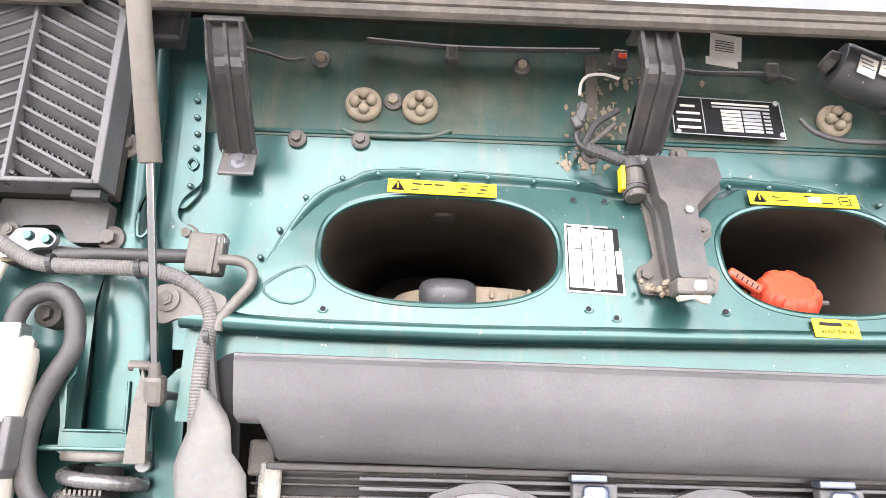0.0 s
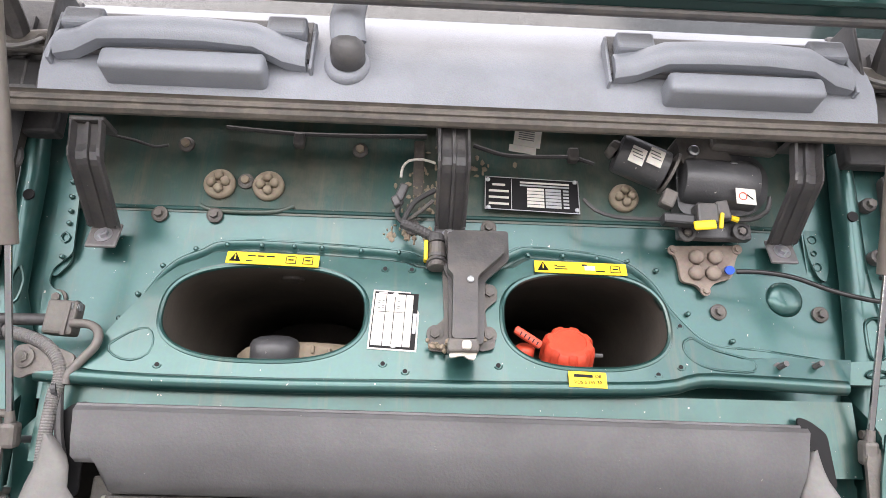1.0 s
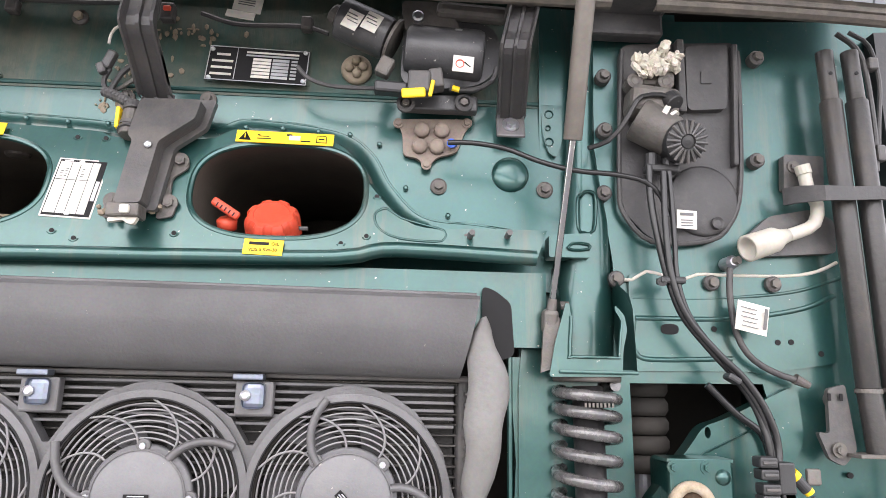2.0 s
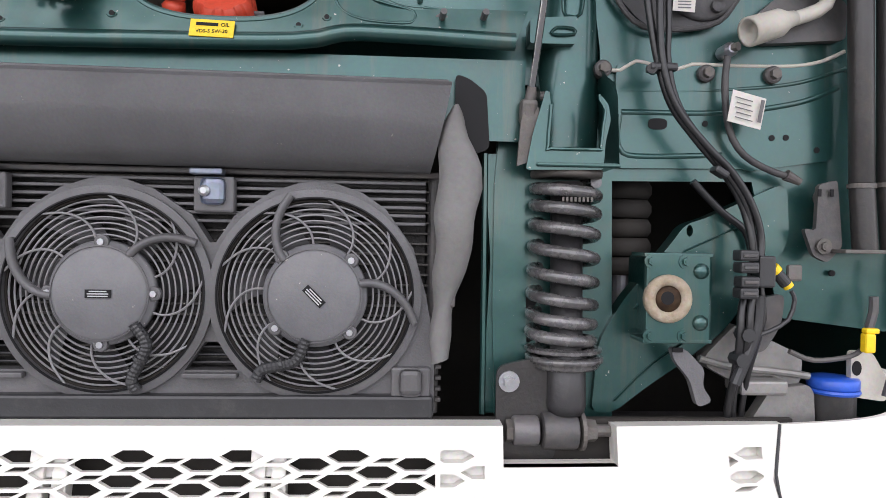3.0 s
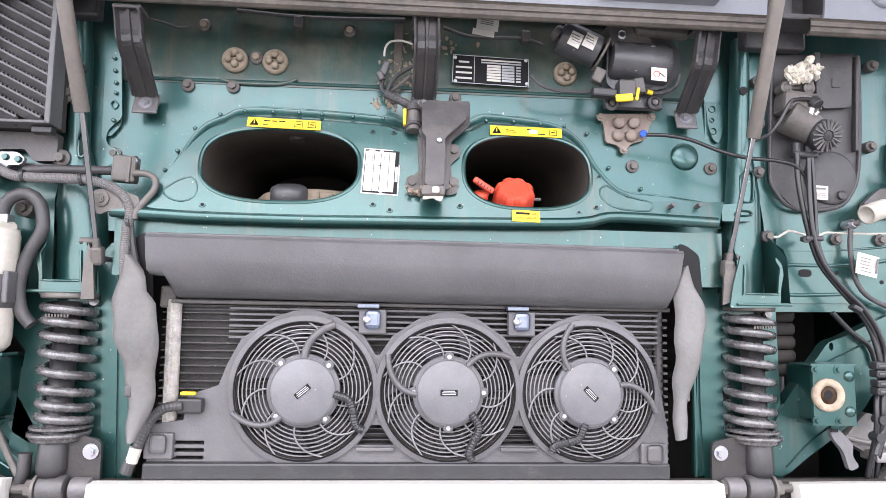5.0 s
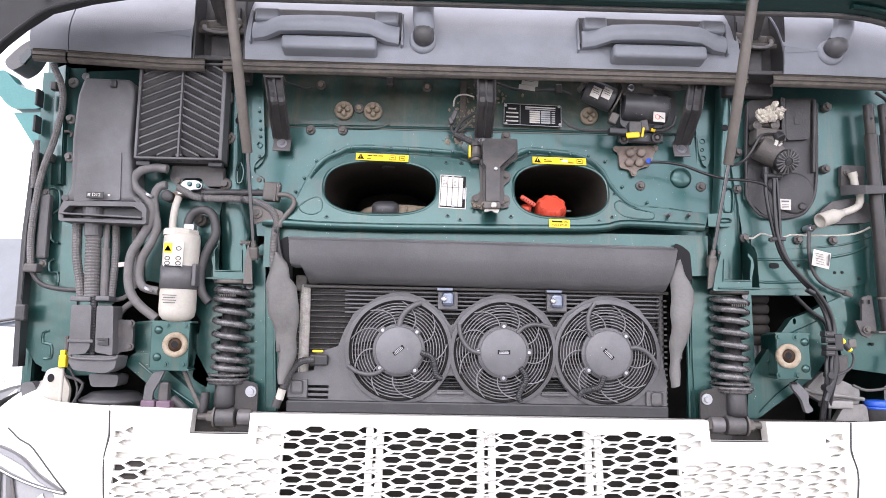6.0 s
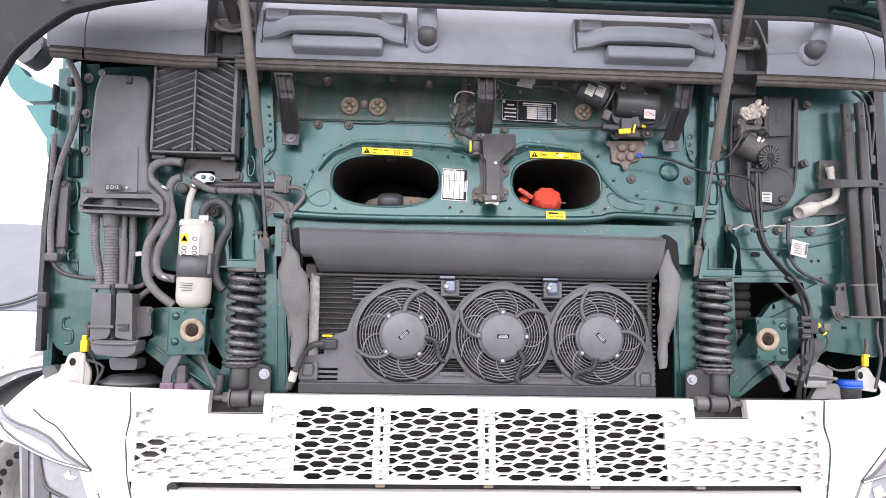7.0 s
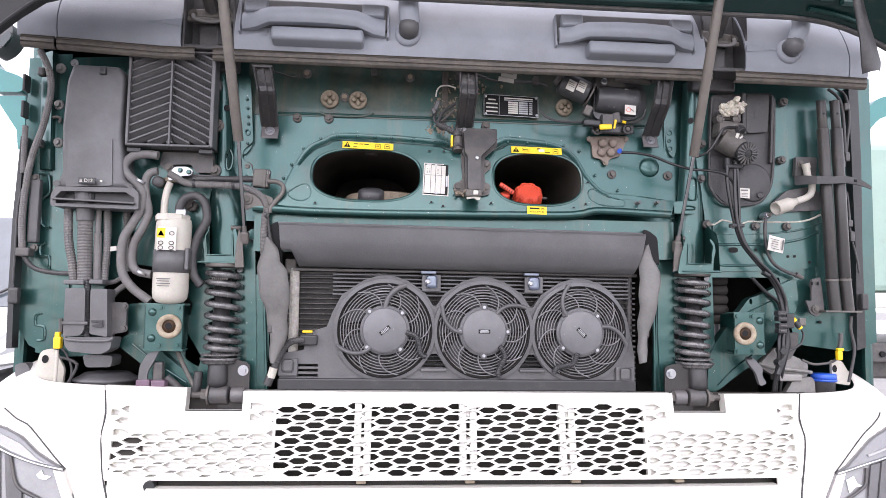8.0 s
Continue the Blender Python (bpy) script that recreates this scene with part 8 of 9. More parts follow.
part("upper_web", sheet(rounded([(-0.746, 1.321), (-0.734, 1.311), (-0.680, 1.222), (-0.685, 1.194), (-0.720, 1.216), (-0.747, 1.268)], 0.006), -0.02, 0.02), PAINT_DARK, arm)
part("side_plate", sheet(rounded([(-0.873, 1.356), (-0.825, 1.361), (-0.817, 1.253), (-0.864, 1.279)], 0.006), -0.03, 0.02), PAINT, arm)
part("rear_web", sheet([(-0.86, 1.30), (-0.715, 1.33), (-0.715, 1.10), (-0.80, 1.10)], -0.004, 0.004), PAINT, arm)
part("arm_bead", tube([(-0.851, -0.038, 1.254), (-0.791, -0.038, 1.208), (-0.710, -0.038, 1.156)], 0.0028, 8), PAINT, arm)
arm2 = thing("support_arm", (0.782, 0.000, 1.205), "green pressed steel support arm beside the damper", "support arm", "support arms")
part("arm", sheet(rounded([(0.697, 1.238), (0.730, 1.295), (0.796, 1.374), (0.814, 1.399), (0.841, 1.407), (0.955, 1.460), (0.960, 1.377), (0.915, 1.315), (0.871, 1.254), (0.811, 1.208), (0.765, 1.177), (0.720, 1.142), (0.689, 1.142)], 0.02), -0.030, 0.03, [oval(*(0.820, 1.390), 0.009, 0.016, 2, 16)]), PAINT, arm2)
part("arm_bead", tube([(0.719, -0.032, 1.158), (0.771, -0.032, 1.208), (0.839, -0.032, 1.254)], 0.0032, 8, flat=0.4), PAINT, arm2, smooth=60)
part("arm_bead", tube([(0.745, -0.032, 1.284), (0.800, -0.032, 1.352), (0.841, -0.032, 1.375), (0.917, -0.032, 1.410)], 0.0032, 8, flat=0.4), PAINT, arm2, smooth=60)
for s0, o in ((-1, [(-0.576, 1.440), (-0.525, 1.441), (-0.507, 1.351), (-0.505, 1.123), (-0.559, 1.123)]), (1, [(0.539, 1.488), (0.609, 1.490), (0.617, 1.141), (0.541, 1.140), (0.549, 1.346)])):
    part("lower_pillar", sheet(o, -0.025, 0.02), PAINT, cab)
    part("pillar_flange", tube([(o[1][0] if s0 < 0 else o[0][0], -0.03, o[0][1]), (o[3][0], -0.03, o[3][1])], 0.004, 6), PAINT, cab)
# two flat black discs on the green leg
for z in (1.292, 1.248):
    part("leg_disc", lathe((0.600, -0.024, z), [(-0.003, 0.0125), (0.0012, 0.0125), (0.0015, 0.010)], seg=20), INK_AND_SHADE, cab)
lk = thing("cable_strap", (-0.806, -0.050, 1.162), "grey strap bracket with two purple plugs under it", "bracket")
part("strap", sheet(rounded([(-0.794, 1.235), (-0.766, 1.241), (-0.776, 1.218), (-0.792, 1.188), (-0.793, 1.157), (-0.816, 1.156), (-0.812, 1.203)], 0.006), -0.088, 0.008), GREY_PLASTIC, lk)
PURPLE = material("purple_plug_plastic", (0.16, 0.10, 0.14), 0.5, 0, 0, None, 20, 0.2)
for p in [(-0.801, -0.080, 1.159), (-0.764, -0.080, 1.158)]:
    part("plug", box(p, (0.034, 0.03, 0.02), 0.003), PURPLE, lk, "dull purple plug")
part("plug_body", box((-0.770, -0.070, 1.187), (0.024, 0.024, 0.05), 0.004), BLACK_METAL, lk)
tr = solid("brace_rod", tube([(-0.731, -0.060, 1.242), (-0.712, -0.060, 1.201), (-0.681, -0.060, 1.143)], 0.006, 10), DIRTY_METAL, "slanting dusty brown brace rod", "brace rod")
solid("rubber_elbow", tube([(-0.754, -0.060, 1.171), (-0.702, -0.060, 1.131), (-0.678, -0.060, 1.143), (-0.674, -0.060, 1.187)], 0.011, 12), RUBBER, "black rubber elbow pipe under the bush plate", "pipe", smooth=60)



# ---- beside the spring on the wrench side ----
vb = thing("valve_board", (0.790, -0.030, 1.671), "black plastic panel with rounded lower corners carrying an air valve", "panel")
part("panel", sheet(rounded([(0.711, 1.977), (0.895, 1.990), (0.906, 1.967), (0.892, 1.741), (0.873, 1.692), (0.838, 1.666), (0.751, 1.663), (0.708, 1.708), (0.706, 1.813)], 0.02), -0.032, 0.014), RUBBER, vb)
part("panel_rim", tube([(0.714, -0.035, 1.967), (0.707, -0.035, 1.856), (0.703, -0.035, 1.741), (0.709, -0.035, 1.702), (0.749, -0.035, 1.662), (0.836, -0.035, 1.666), (0.870, -0.035, 1.694), (0.888, -0.035, 1.744), (0.896, -0.035, 1.866), (0.898, -0.035, 1.973)], 0.004, 8), RUBBER, vb)
part("raised_plate", sheet(rounded([(0.810, 1.972), (0.878, 1.979), (0.871, 1.871), (0.809, 1.866)], 0.01), -0.046, 0.015), RUBBER, vb)
part("plate_mark", sheet(rounded([(0.832, 1.931), (0.850, 1.932), (0.849, 1.911), (0.831, 1.910)], 0.002), -0.048, 0.003), RUBBER, vb)
part("rib", box((0.800, -0.045, 1.921), (0.012, 0.016, 0.12), 0.003), RUBBER, vb)
part("rib", box((0.885, -0.040, 1.881), (0.008, 0.014, 0.20), 0.003, (0, 3, 0)), RUBBER, vb)
part("lower_dome", lathe((0.829, -0.035, 1.727), [(-0.005, 0.055), (0.0015, 0.054), (0.0035, 0.05), (0.0042, 0.03), (0.0045, 0.005)], seg=36), RUBBER, vb, smooth=60)
part("panel_boss", lathe((0.846, -0.042, 1.691), [(-0.01, 0.009), (0.004, 0.009), (0.002, 0.005)], seg=16), RUBBER, vb)
c = (0.797, -0.050, 1.693)
part("panel_label", box(c, (0.030, 0.001, 0.028), 0, (0, 3, 0)), LABEL_WHITE, vb, "white printed label")
part("brand_bar", box((c[0], c[1] - 0.001, c[2] + 0.008), (0.020, 0.0006, 0.004)), GREY_PLASTIC, vb)
for i in range(3):
    part("print_bar", box((c[0], c[1] - 0.001, c[2] - 0.001 - 0.004 * i), (0.018, 0.0006, 0.0014)), GREY_PLASTIC, vb)

av = thing("air_valve", (0.770, -0.040, 1.812), "dusty air valve with white corrosion crust and ribbed silencer", "air valve")
cr = bmesh.new()
rng = random.Random(3)
for i in range(46):
    u = rng.uniform(-1, 1)
    p = Vector((0.752 + 0.034 * u, -0.072 + rng.uniform(-0.010, 0.006), 1.925 + rng.uniform(-0.016, 0.020) * (1.2 - 0.5 * abs(u)) + 0.012 * math.sin(3 * u)))
    b = bmesh.new()
    bmesh.ops.create_icosphere(b, subdivisions=2, radius=1.0)
    sx, sy, sz = (rng.uniform(0.004, 0.011) for _ in range(3))
    for v in b.verts:
        k = 1 + 0.7 * noise.noise(v.co * 1.7 + p * 90)
        v.co = Vector((v.co.x * sx * k, v.co.y * sy * k, v.co.z * sz * k))
    bmesh.ops.rotate(b, matrix=Euler((rng.uniform(0, 3), rng.uniform(0, 3), rng.uniform(0, 3))).to_matrix(), verts=b.verts)
    bmesh.ops.translate(b, vec=p, verts=b.verts)
    grow(cr, b)
tagged(part("crust", cr, SALT, av, "flaky white corrosion crust"), kind="stuff")
part("manifold", box((0.757, -0.050, 1.911), (0.055, 0.03, 0.03), 0.006), DIRTY_METAL, av)
for p in [(0.719, -0.070, 1.897), (0.766, -0.070, 1.898)]:
    part("port_nut", lathe(p, [(-0.02, 0.012), (0.004, 0.012), (0.006, 0.008), (0.004, 0.005)], seg=16), DIRTY_METAL, av)
part("body", box((0.749, -0.055, 1.868), (0.075, 0.05, 0.045), 0.010, (0, 6, 0)), DIRTY_METAL, av)
part("body", rod((0.724, -0.060, 1.843), (0.774, -0.070, 1.811), 0.033, 0.031, seg=26, bev=0.005), DIRTY_METAL, av, smooth=40)
part("white_band", rod((0.751, -0.062, 1.835), (0.758, -0.063, 1.831), 0.0326, seg=26), LABEL_WHITE, av, "white stripe", smooth=40)
part("white_band", rod((0.761, -0.063, 1.828), (0.764, -0.064, 1.825), 0.0322, seg=26), LABEL_WHITE, av, smooth=40)
part("plug_ring", rod((0.768, -0.075, 1.871), (0.774, -0.085, 1.857), 0.014, seg=18, bev=0.002), PLASTIC, av)
part("lead", tube([(0.779, -0.085, 1.861), (0.754, -0.085, 1.871), (0.724, -0.085, 1.867), (0.710, -0.085, 1.849), (0.695, -0.085, 1.823), (0.672, -0.085, 1.796), (0.643, -0.085, 1.784)], 0.0036, 8), HOSE_BLACK, av)
sc = Vector((0.782, -0.092, 1.797))
ax = Vector((0.08, -0.93, -0.33)).normalized()
part("silencer", lathe(sc - ax * 0.03, [(0, 0.030), (0.03, 0.031), (0.036, 0.028), (0.037, 0.01)], ax, 30), PLASTIC, av, "round ribbed silencer", smooth=35)
u = ax.cross(Vector((0, 0, 1))).normalized()
w = ax.cross(u)
for i in range(18):
    a = 2 * math.pi * i / 18
    d = u * math.cos(a) + w * math.sin(a)
    part("silencer_rib", rod(sc + ax * 0.0085 + d * 0.011, sc + ax * 0.0065 + d * 0.031, 0.0024, seg=6), BLACK_METAL, av)
part("silencer_hub", lathe(sc + ax * 0.005, [(0, 0.010), (0.004, 0.009), (0.005, 0.003)], ax, 18), PLASTIC, av)
part("outlet", rod((0.743, -0.060, 1.769), (0.744, -0.060, 1.787), 0.010, seg=14), PLASTIC, av)
part("outlet", rod((0.768, -0.060, 1.766), (0.769, -0.060, 1.784), 0.010, seg=14), PLASTIC, av)
part("outlet_block", box((0.758, -0.060, 1.765), (0.05, 0.02, 0.012), 0.003), PLASTIC, av)


def cable(name, pts, r, mat, text, group="cables"):
    s = thing(name, pts[0], text, "cable", group)
    part("sheath", tube(pts, r, 10, 0.01), mat, s, smooth=60)
    return s


cable("air_hose", [(0.734, -0.075, 1.764), (0.735, -0.075, 1.714), (0.743, -0.075, 1.657), (0.755, -0.075, 1.601), (0.773, -0.075, 1.550), (0.808, -0.075, 1.505), (0.844, -0.075, 1.465), (0.869, -0.075, 1.425), (0.881, -0.080, 1.375), (0.881, -0.080, 1.332)] + [(0.865, -0.090, 1.294), (0.862, -0.090, 1.237), (0.864, -0.060, 1.155), (0.873, -0.040, 1.110)], 0.0052, HOSE_BLACK, "thick black air hose sweeping down the side wall")
cable("air_hose", [(0.751, -0.085, 1.753), (0.751, -0.085, 1.671), (0.757, -0.085, 1.600), (0.776, -0.085, 1.546), (0.817, -0.085, 1.497), (0.851, -0.085, 1.464), (0.879, -0.085, 1.420), (0.891, -0.085, 1.369)] + [(0.874, -0.095, 1.295), (0.871, -0.095, 1.252), (0.868, -0.070, 1.188), (0.879, -0.040, 1.110)], 0.0047, HOSE_BLACK, "black air hose tied to its neighbour")
cable("air_hose", [(0.761, -0.080, 1.755), (0.763, -0.080, 1.714), (0.765, -0.080, 1.649), (0.766, -0.080, 1.601), (0.782, -0.080, 1.546), (0.827, -0.080, 1.486), (0.867, -0.080, 1.433), (0.883, -0.080, 1.383)] + [(0.895, -0.085, 1.293), (0.893, -0.085, 1.265), (0.886, -0.065, 1.194), (0.888, -0.040, 1.110)], 0.004, HOSE_BLACK, "thin black air hose in the same bundle")
cable("air_hose", [(0.818, -0.040, 1.456), (0.858, -0.040, 1.417), (0.892, -0.040, 1.391), (0.904, -0.040, 1.354)], 0.005, HOSE_BLACK, "thin black air hose behind the bundle")
tb = thing("hose_clip", (0.753, -0.060, 1.599), "black double hose clip on the side wall", "clip", "hose clips")
part("clip", box((0.759, -0.075, 1.597), (0.036, 0.024, 0.010), 0.003), PLASTIC, tb)
part("eye", rod((0.753, -0.060, 1.598), (0.743, -0.085, 1.594), 0.0065, seg=14), PLASTIC, tb)
tb = thing("hose_clip", (0.843, -0.070, 1.467), "black cable tie round the hose bundle", "clip", "hose clips")
part("clip", box((0.831, -0.090, 1.464), (0.02, 0.02, 0.009), 0.003, (0, 30, 0)), PLASTIC, tb)
cb3 = thing("connector_bank", (0.884, -0.070, 1.313), "black stacked cable connectors on the hose bundle", "connector")
for p in [(0.860, -0.105, 1.359), (0.861, -0.105, 1.344), (0.862, -0.105, 1.326), (0.861, -0.105, 1.312)]:
    part("module", box(p, (0.024, 0.024, 0.014), 0.003), PLASTIC, cb3)
    part("module_rib", box(y_at(p, -0.013), (0.018, 0.003, 0.004), 0.001), BLACK_METAL, cb3)
part("side_plug", box((0.887, -0.100, 1.339), (0.022, 0.02, 0.04), 0.003), PLASTIC, cb3)
part("lead", tube([(0.887, -0.090, 1.308), (0.886, -0.090, 1.273), (0.875, -0.090, 1.237), (0.858, -0.090, 1.194)], 0.0075, 10), PLASTIC, cb3)
part("shield", sheet(rounded([(0.891, 1.302), (0.930, 1.310), (0.926, 1.269), (0.903, 1.232), (0.881, 1.232)], 0.012), -0.075, 0.01), BLACK_METAL, cb3)
for p in [(0.862, -0.090, 1.226), (0.869, -0.090, 1.258)]:
    part("tie", rod(y_at(p, 0.012), y_at(p, -0.012), 0.009, seg=8), PLASTIC, cb3)
ys = thing("level_sensor", (0.935, -0.060, 1.330), "black sensor with yellow rings and a thin lead", "sensor")
part("body", rod((0.908, -0.090, 1.338), (0.922, -0.090, 1.323), 0.0075, seg=14), PLASTIC, ys)
part("yellow_ring", rod((0.903, -0.090, 1.344), (0.909, -0.090, 1.338), 0.0082, seg=14), YELLOW, ys)
part("yellow_ring", rod((0.922, -0.090, 1.324), (0.926, -0.090, 1.319), 0.0066, seg=14), YELLOW, ys)
part("lead", tube([(0.929, -0.090, 1.314), (0.934, -0.090, 1.302), (0.926, -0.090, 1.277), (0.901, -0.090, 1.262), (0.879, -0.090, 1.255)], 0.003, 8), PLASTIC, ys)
part("bracket", box((0.950, -0.060, 1.336), (0.02, 0.008, 0.022), 0.003), DIRTY_METAL, ys)

# side wall details
part("gasket_strip", tube([(0.703, -0.026, 1.606), (0.720, -0.026, 1.605), (0.742, -0.026, 1.618), (0.767, -0.026, 1.613), (0.797, -0.026, 1.608), (0.819, -0.026, 1.616), (0.870, -0.026, 1.616), (0.957, -0.026, 1.618), (1.002, -0.026, 1.626), (1.034, -0.026, 1.641)], 0.0028, 8), GREY_WHITE, cab, "pale sealant line", smooth=60)
part("lower_plate", sheet(rounded([(0.715, 1.615), (1.034, 1.625), (1.022, 1.491), (0.902, 1.473), (0.893, 1.476), (0.715, 1.473)], 0.01), -0.027, 0.006), PAINT, cab)
part("pressed_field", tube([(0.723, -0.024, 1.549), (0.867, -0.024, 1.552), (0.972, -0.024, 1.569), (1.026, -0.024, 1.591)], 0.005, 8), PAINT, cab, smooth=60)
part("pressed_field", tube([(0.721, -0.024, 1.545), (0.718, -0.024, 1.517), (0.726, -0.024, 1.494), (0.763, -0.024, 1.490), (0.864, -0.024, 1.494)], 0.005, 8), PAINT, cab, smooth=60)
part("pressed_field", tube([(0.720, -0.024, 1.578), (0.826, -0.024, 1.580), (0.956, -0.025, 1.593), (1.037, -0.025, 1.617)], 0.0035, 8), PAINT, cab, smooth=60)
part("wall_rib", tube([(0.956, -0.016, 2.001), (0.950, -0.016, 1.876), (0.943, -0.016, 1.756), (0.926, -0.016, 1.658)], 0.007, 8, flat=0.6), PAINT, cab, smooth=60)
part("wall_rib", tube([(0.978, -0.016, 1.992), (0.972, -0.016, 1.877), (0.958, -0.016, 1.712)], 0.005, 8, flat=0.6), PAINT, cab, smooth=60)
# slot and drilled holes here are black solids, shade put in as colour
part("slot", sheet(oval(*(0.773, 1.534), 0.026, 0.015, 3, 24), -0.0285, 0.003), INK_AND_SHADE, cab)
for p in [(0.933, -0.028, 1.519), (0.997, -0.028, 1.504), (0.839, -0.028, 1.536)] + [(1.024, -0.028, 1.335), (0.953, -0.028, 1.520)]:
    part("drilled_hole", rod(p, y_at(p, 0.004), 0.0042, seg=12), INK_AND_SHADE, cab)
for p in [(0.695, -0.032, 1.605), (0.837, -0.032, 1.603), (0.930, -0.032, 1.604), (0.919, -0.032, 1.795), (0.930, -0.032, 1.965), (0.684, -0.032, 1.922), (0.684, -0.032, 1.834), (0.680, -0.032, 1.734), (1.009, -0.032, 1.439)]:
    s = thing("wall_bolt", p, "dusty flange bolt in the green side wall", "bolt", "side wall bolts")
    part("washer", lathe(p, [(-0.012, 0.0118), (0.002, 0.0118), (0.004, 0.0095)], seg=18), BLACK_METAL, s)
    part("head", rod(p, y_at(p, -0.011), 0.0072, seg=6), DIRTY_METAL, s)
gs = thing("ground_strap", (0.869, -0.030, 1.635), "black earth lead with lugs at both ends and a paper tag", "earth lead")
part("lug", lathe((0.862, -0.045, 1.632), [(-0.02, 0.010), (0.004, 0.010), (0.010, 0.006)], seg=16), STEEL, gs)
part("nut", rod((0.862, -0.050, 1.633), (0.867, -0.060, 1.633), 0.006, seg=6), DIRTY_METAL, gs)
part("lead", tube([(0.860, -0.045, 1.625), (0.857, -0.045, 1.584), (0.864, -0.045, 1.527), (0.886, -0.045, 1.492), (0.926, -0.045, 1.471), (0.955, -0.045, 1.464)], 0.0047, 10), RUBBER, gs, smooth=60)
part("end_lug", rod((0.944, -0.045, 1.467), (0.964, -0.045, 1.458), 0.008, 0.005, seg=12), DIRTY_METAL, gs)
c = (0.880, -0.060, 1.550)
part("paper_tag", box(c, (0.05, 0.0012, 0.042), 0, (0, 11, 8)), LABEL_WHITE, gs, "creased white paper tag")
q = radians(11)
for i in range(5):
    dz = -0.016 + 0.0065 * i
    part("print_bar", box((c[0] - 0.006, c[1] - 0.0045, c[2] + dz + 0.003), (0.026 - 0.004 * (i % 2), 0.0006, 0.0013), 0, (0, 11, 8)), GREY_PLASTIC, gs)
part("brand_bar", box((c[0] + 0.018, c[1] - 0.003, c[2] - 0.002), (0.005, 0.0006, 0.030), 0, (0, 11, 8)), GREY_PLASTIC, gs)

# wheel wrench, jack tubes
wr = thing("wheel_wrench", (0.910, -0.040, 1.656), "cream painted bent wheel wrench with a wide socket end", "wrench")
part("shaft", tube([(0.977, -0.055, 1.780), (0.981, -0.055, 1.746), (0.990, -0.060, 1.720), (0.987, -0.055, 1.693), (0.962, -0.055, 1.679), (0.931, -0.055, 1.669)], 0.0095, 14), GREY_WHITE, wr, smooth=60)
e0, e1 = Vector((0.941, -0.060, 1.672)), Vector((0.872, -0.075, 1.647))
d = (e1 - e0).normalized()
part("socket", lathe(e0, [(0, 0.010), (0.012, 0.012), (0.026, 0.0185), ((e1 - e0).length, 0.0195), ((e1 - e0).length, 0.015), ((e1 - e0).length - 0.015, 0.0145)], d, 24), GREY_WHITE, wr, smooth=35)
part("tip", tube([(0.975, -0.055, 1.781), (0.978, -0.055, 1.768)], 0.0112, 14), GREY_WHITE, wr)
part("rack_plate", sheet(rounded([(0.959, 1.805), (1.022, 1.804), (1.017, 1.747), (0.955, 1.748)], 0.006), -0.037, 0.014), BLACK_METAL, wr, "dark rack plate")
part("rack_plate", sheet(rounded([(0.892, 1.674), (0.929, 1.706), (0.995, 1.719), (1.029, 1.703), (1.028, 1.653), (0.911, 1.644)], 0.008), -0.037, 0.014), BLACK_METAL, wr)
part("rack_bolt", hexbolt((0.972, -0.038, 1.785), 0.006), DIRTY_METAL, wr)
for k, (p0, p1, p2, p3) in enumerate(([(1.016, -0.070, 1.960), (1.019, -0.070, 1.879), (1.033, -0.070, 1.455), (1.040, -0.070, 1.368)], [(1.056, -0.070, 1.962), (1.060, -0.070, 1.881), (1.071, -0.070, 1.457), (1.079, -0.070, 1.368)])):
    jt = thing("jack_tube", p3, "long dark steel jack tube with a wider sleeve and a collar", "jack tube", "jack tubes")
    part("upper_tube", rod(p0, p1, 0.0125, seg=22, bev=0.002), TUBE_STEEL, jt, smooth=40)
    part("sleeve", rod(p1, p2, 0.0158, 0.0155, seg=22, bev=0.002), TUBE_STEEL, jt, smooth=40)
    part("collar", rod(p2, Vector(p2) + Vector((0, 0, -0.006)), 0.0175, seg=22), DIRTY_METAL, jt)
    part("lower_tube", rod(p2, p3, 0.0155, seg=22), TUBE_STEEL, jt, smooth=40)
    a = Vector(p0).lerp(Vector(p1), 0.5)
    # black pin end painted as the hole's shade
    part("pin_hole", rod((a.x - 0.002, a.y - 0.0128, a.z), (a.x - 0.002, a.y - 0.009, a.z), 0.003, seg=10), INK_AND_SHADE, jt)
jr = thing("tube_rack", (1.052, -0.060, 1.361), "steel shelf and bracket under the jack tubes", "rack")
part("shelf", box((1.053, -0.065, 1.366), (0.105, 0.05, 0.005), 0.001), DIRTY_METAL, jr)
part("bracket", sheet(rounded([(0.982, 1.454), (1.008, 1.461), (1.017, 1.372), (0.997, 1.350), (0.977, 1.359), (0.963, 1.396), (0.980, 1.393)], 0.006), -0.058, 0.008), BLACK_METAL, jr)
for p in [(0.981, -0.062, 1.443), (0.998, -0.062, 1.443)]:
    part("bracket_slot", box(p, (0.005, 0.002, 0.010), 0.0008), INK_AND_SHADE, jr)
part("bracket_bolt", hexbolt((0.989, -0.062, 1.372), 0.0065), DIRTY_METAL, jr)
st = thing("rubber_strap", (1.033, -0.090, 1.730), "grey rubber strap holding the jack tubes, its end bent out", "strap")
sb = bmesh.new()
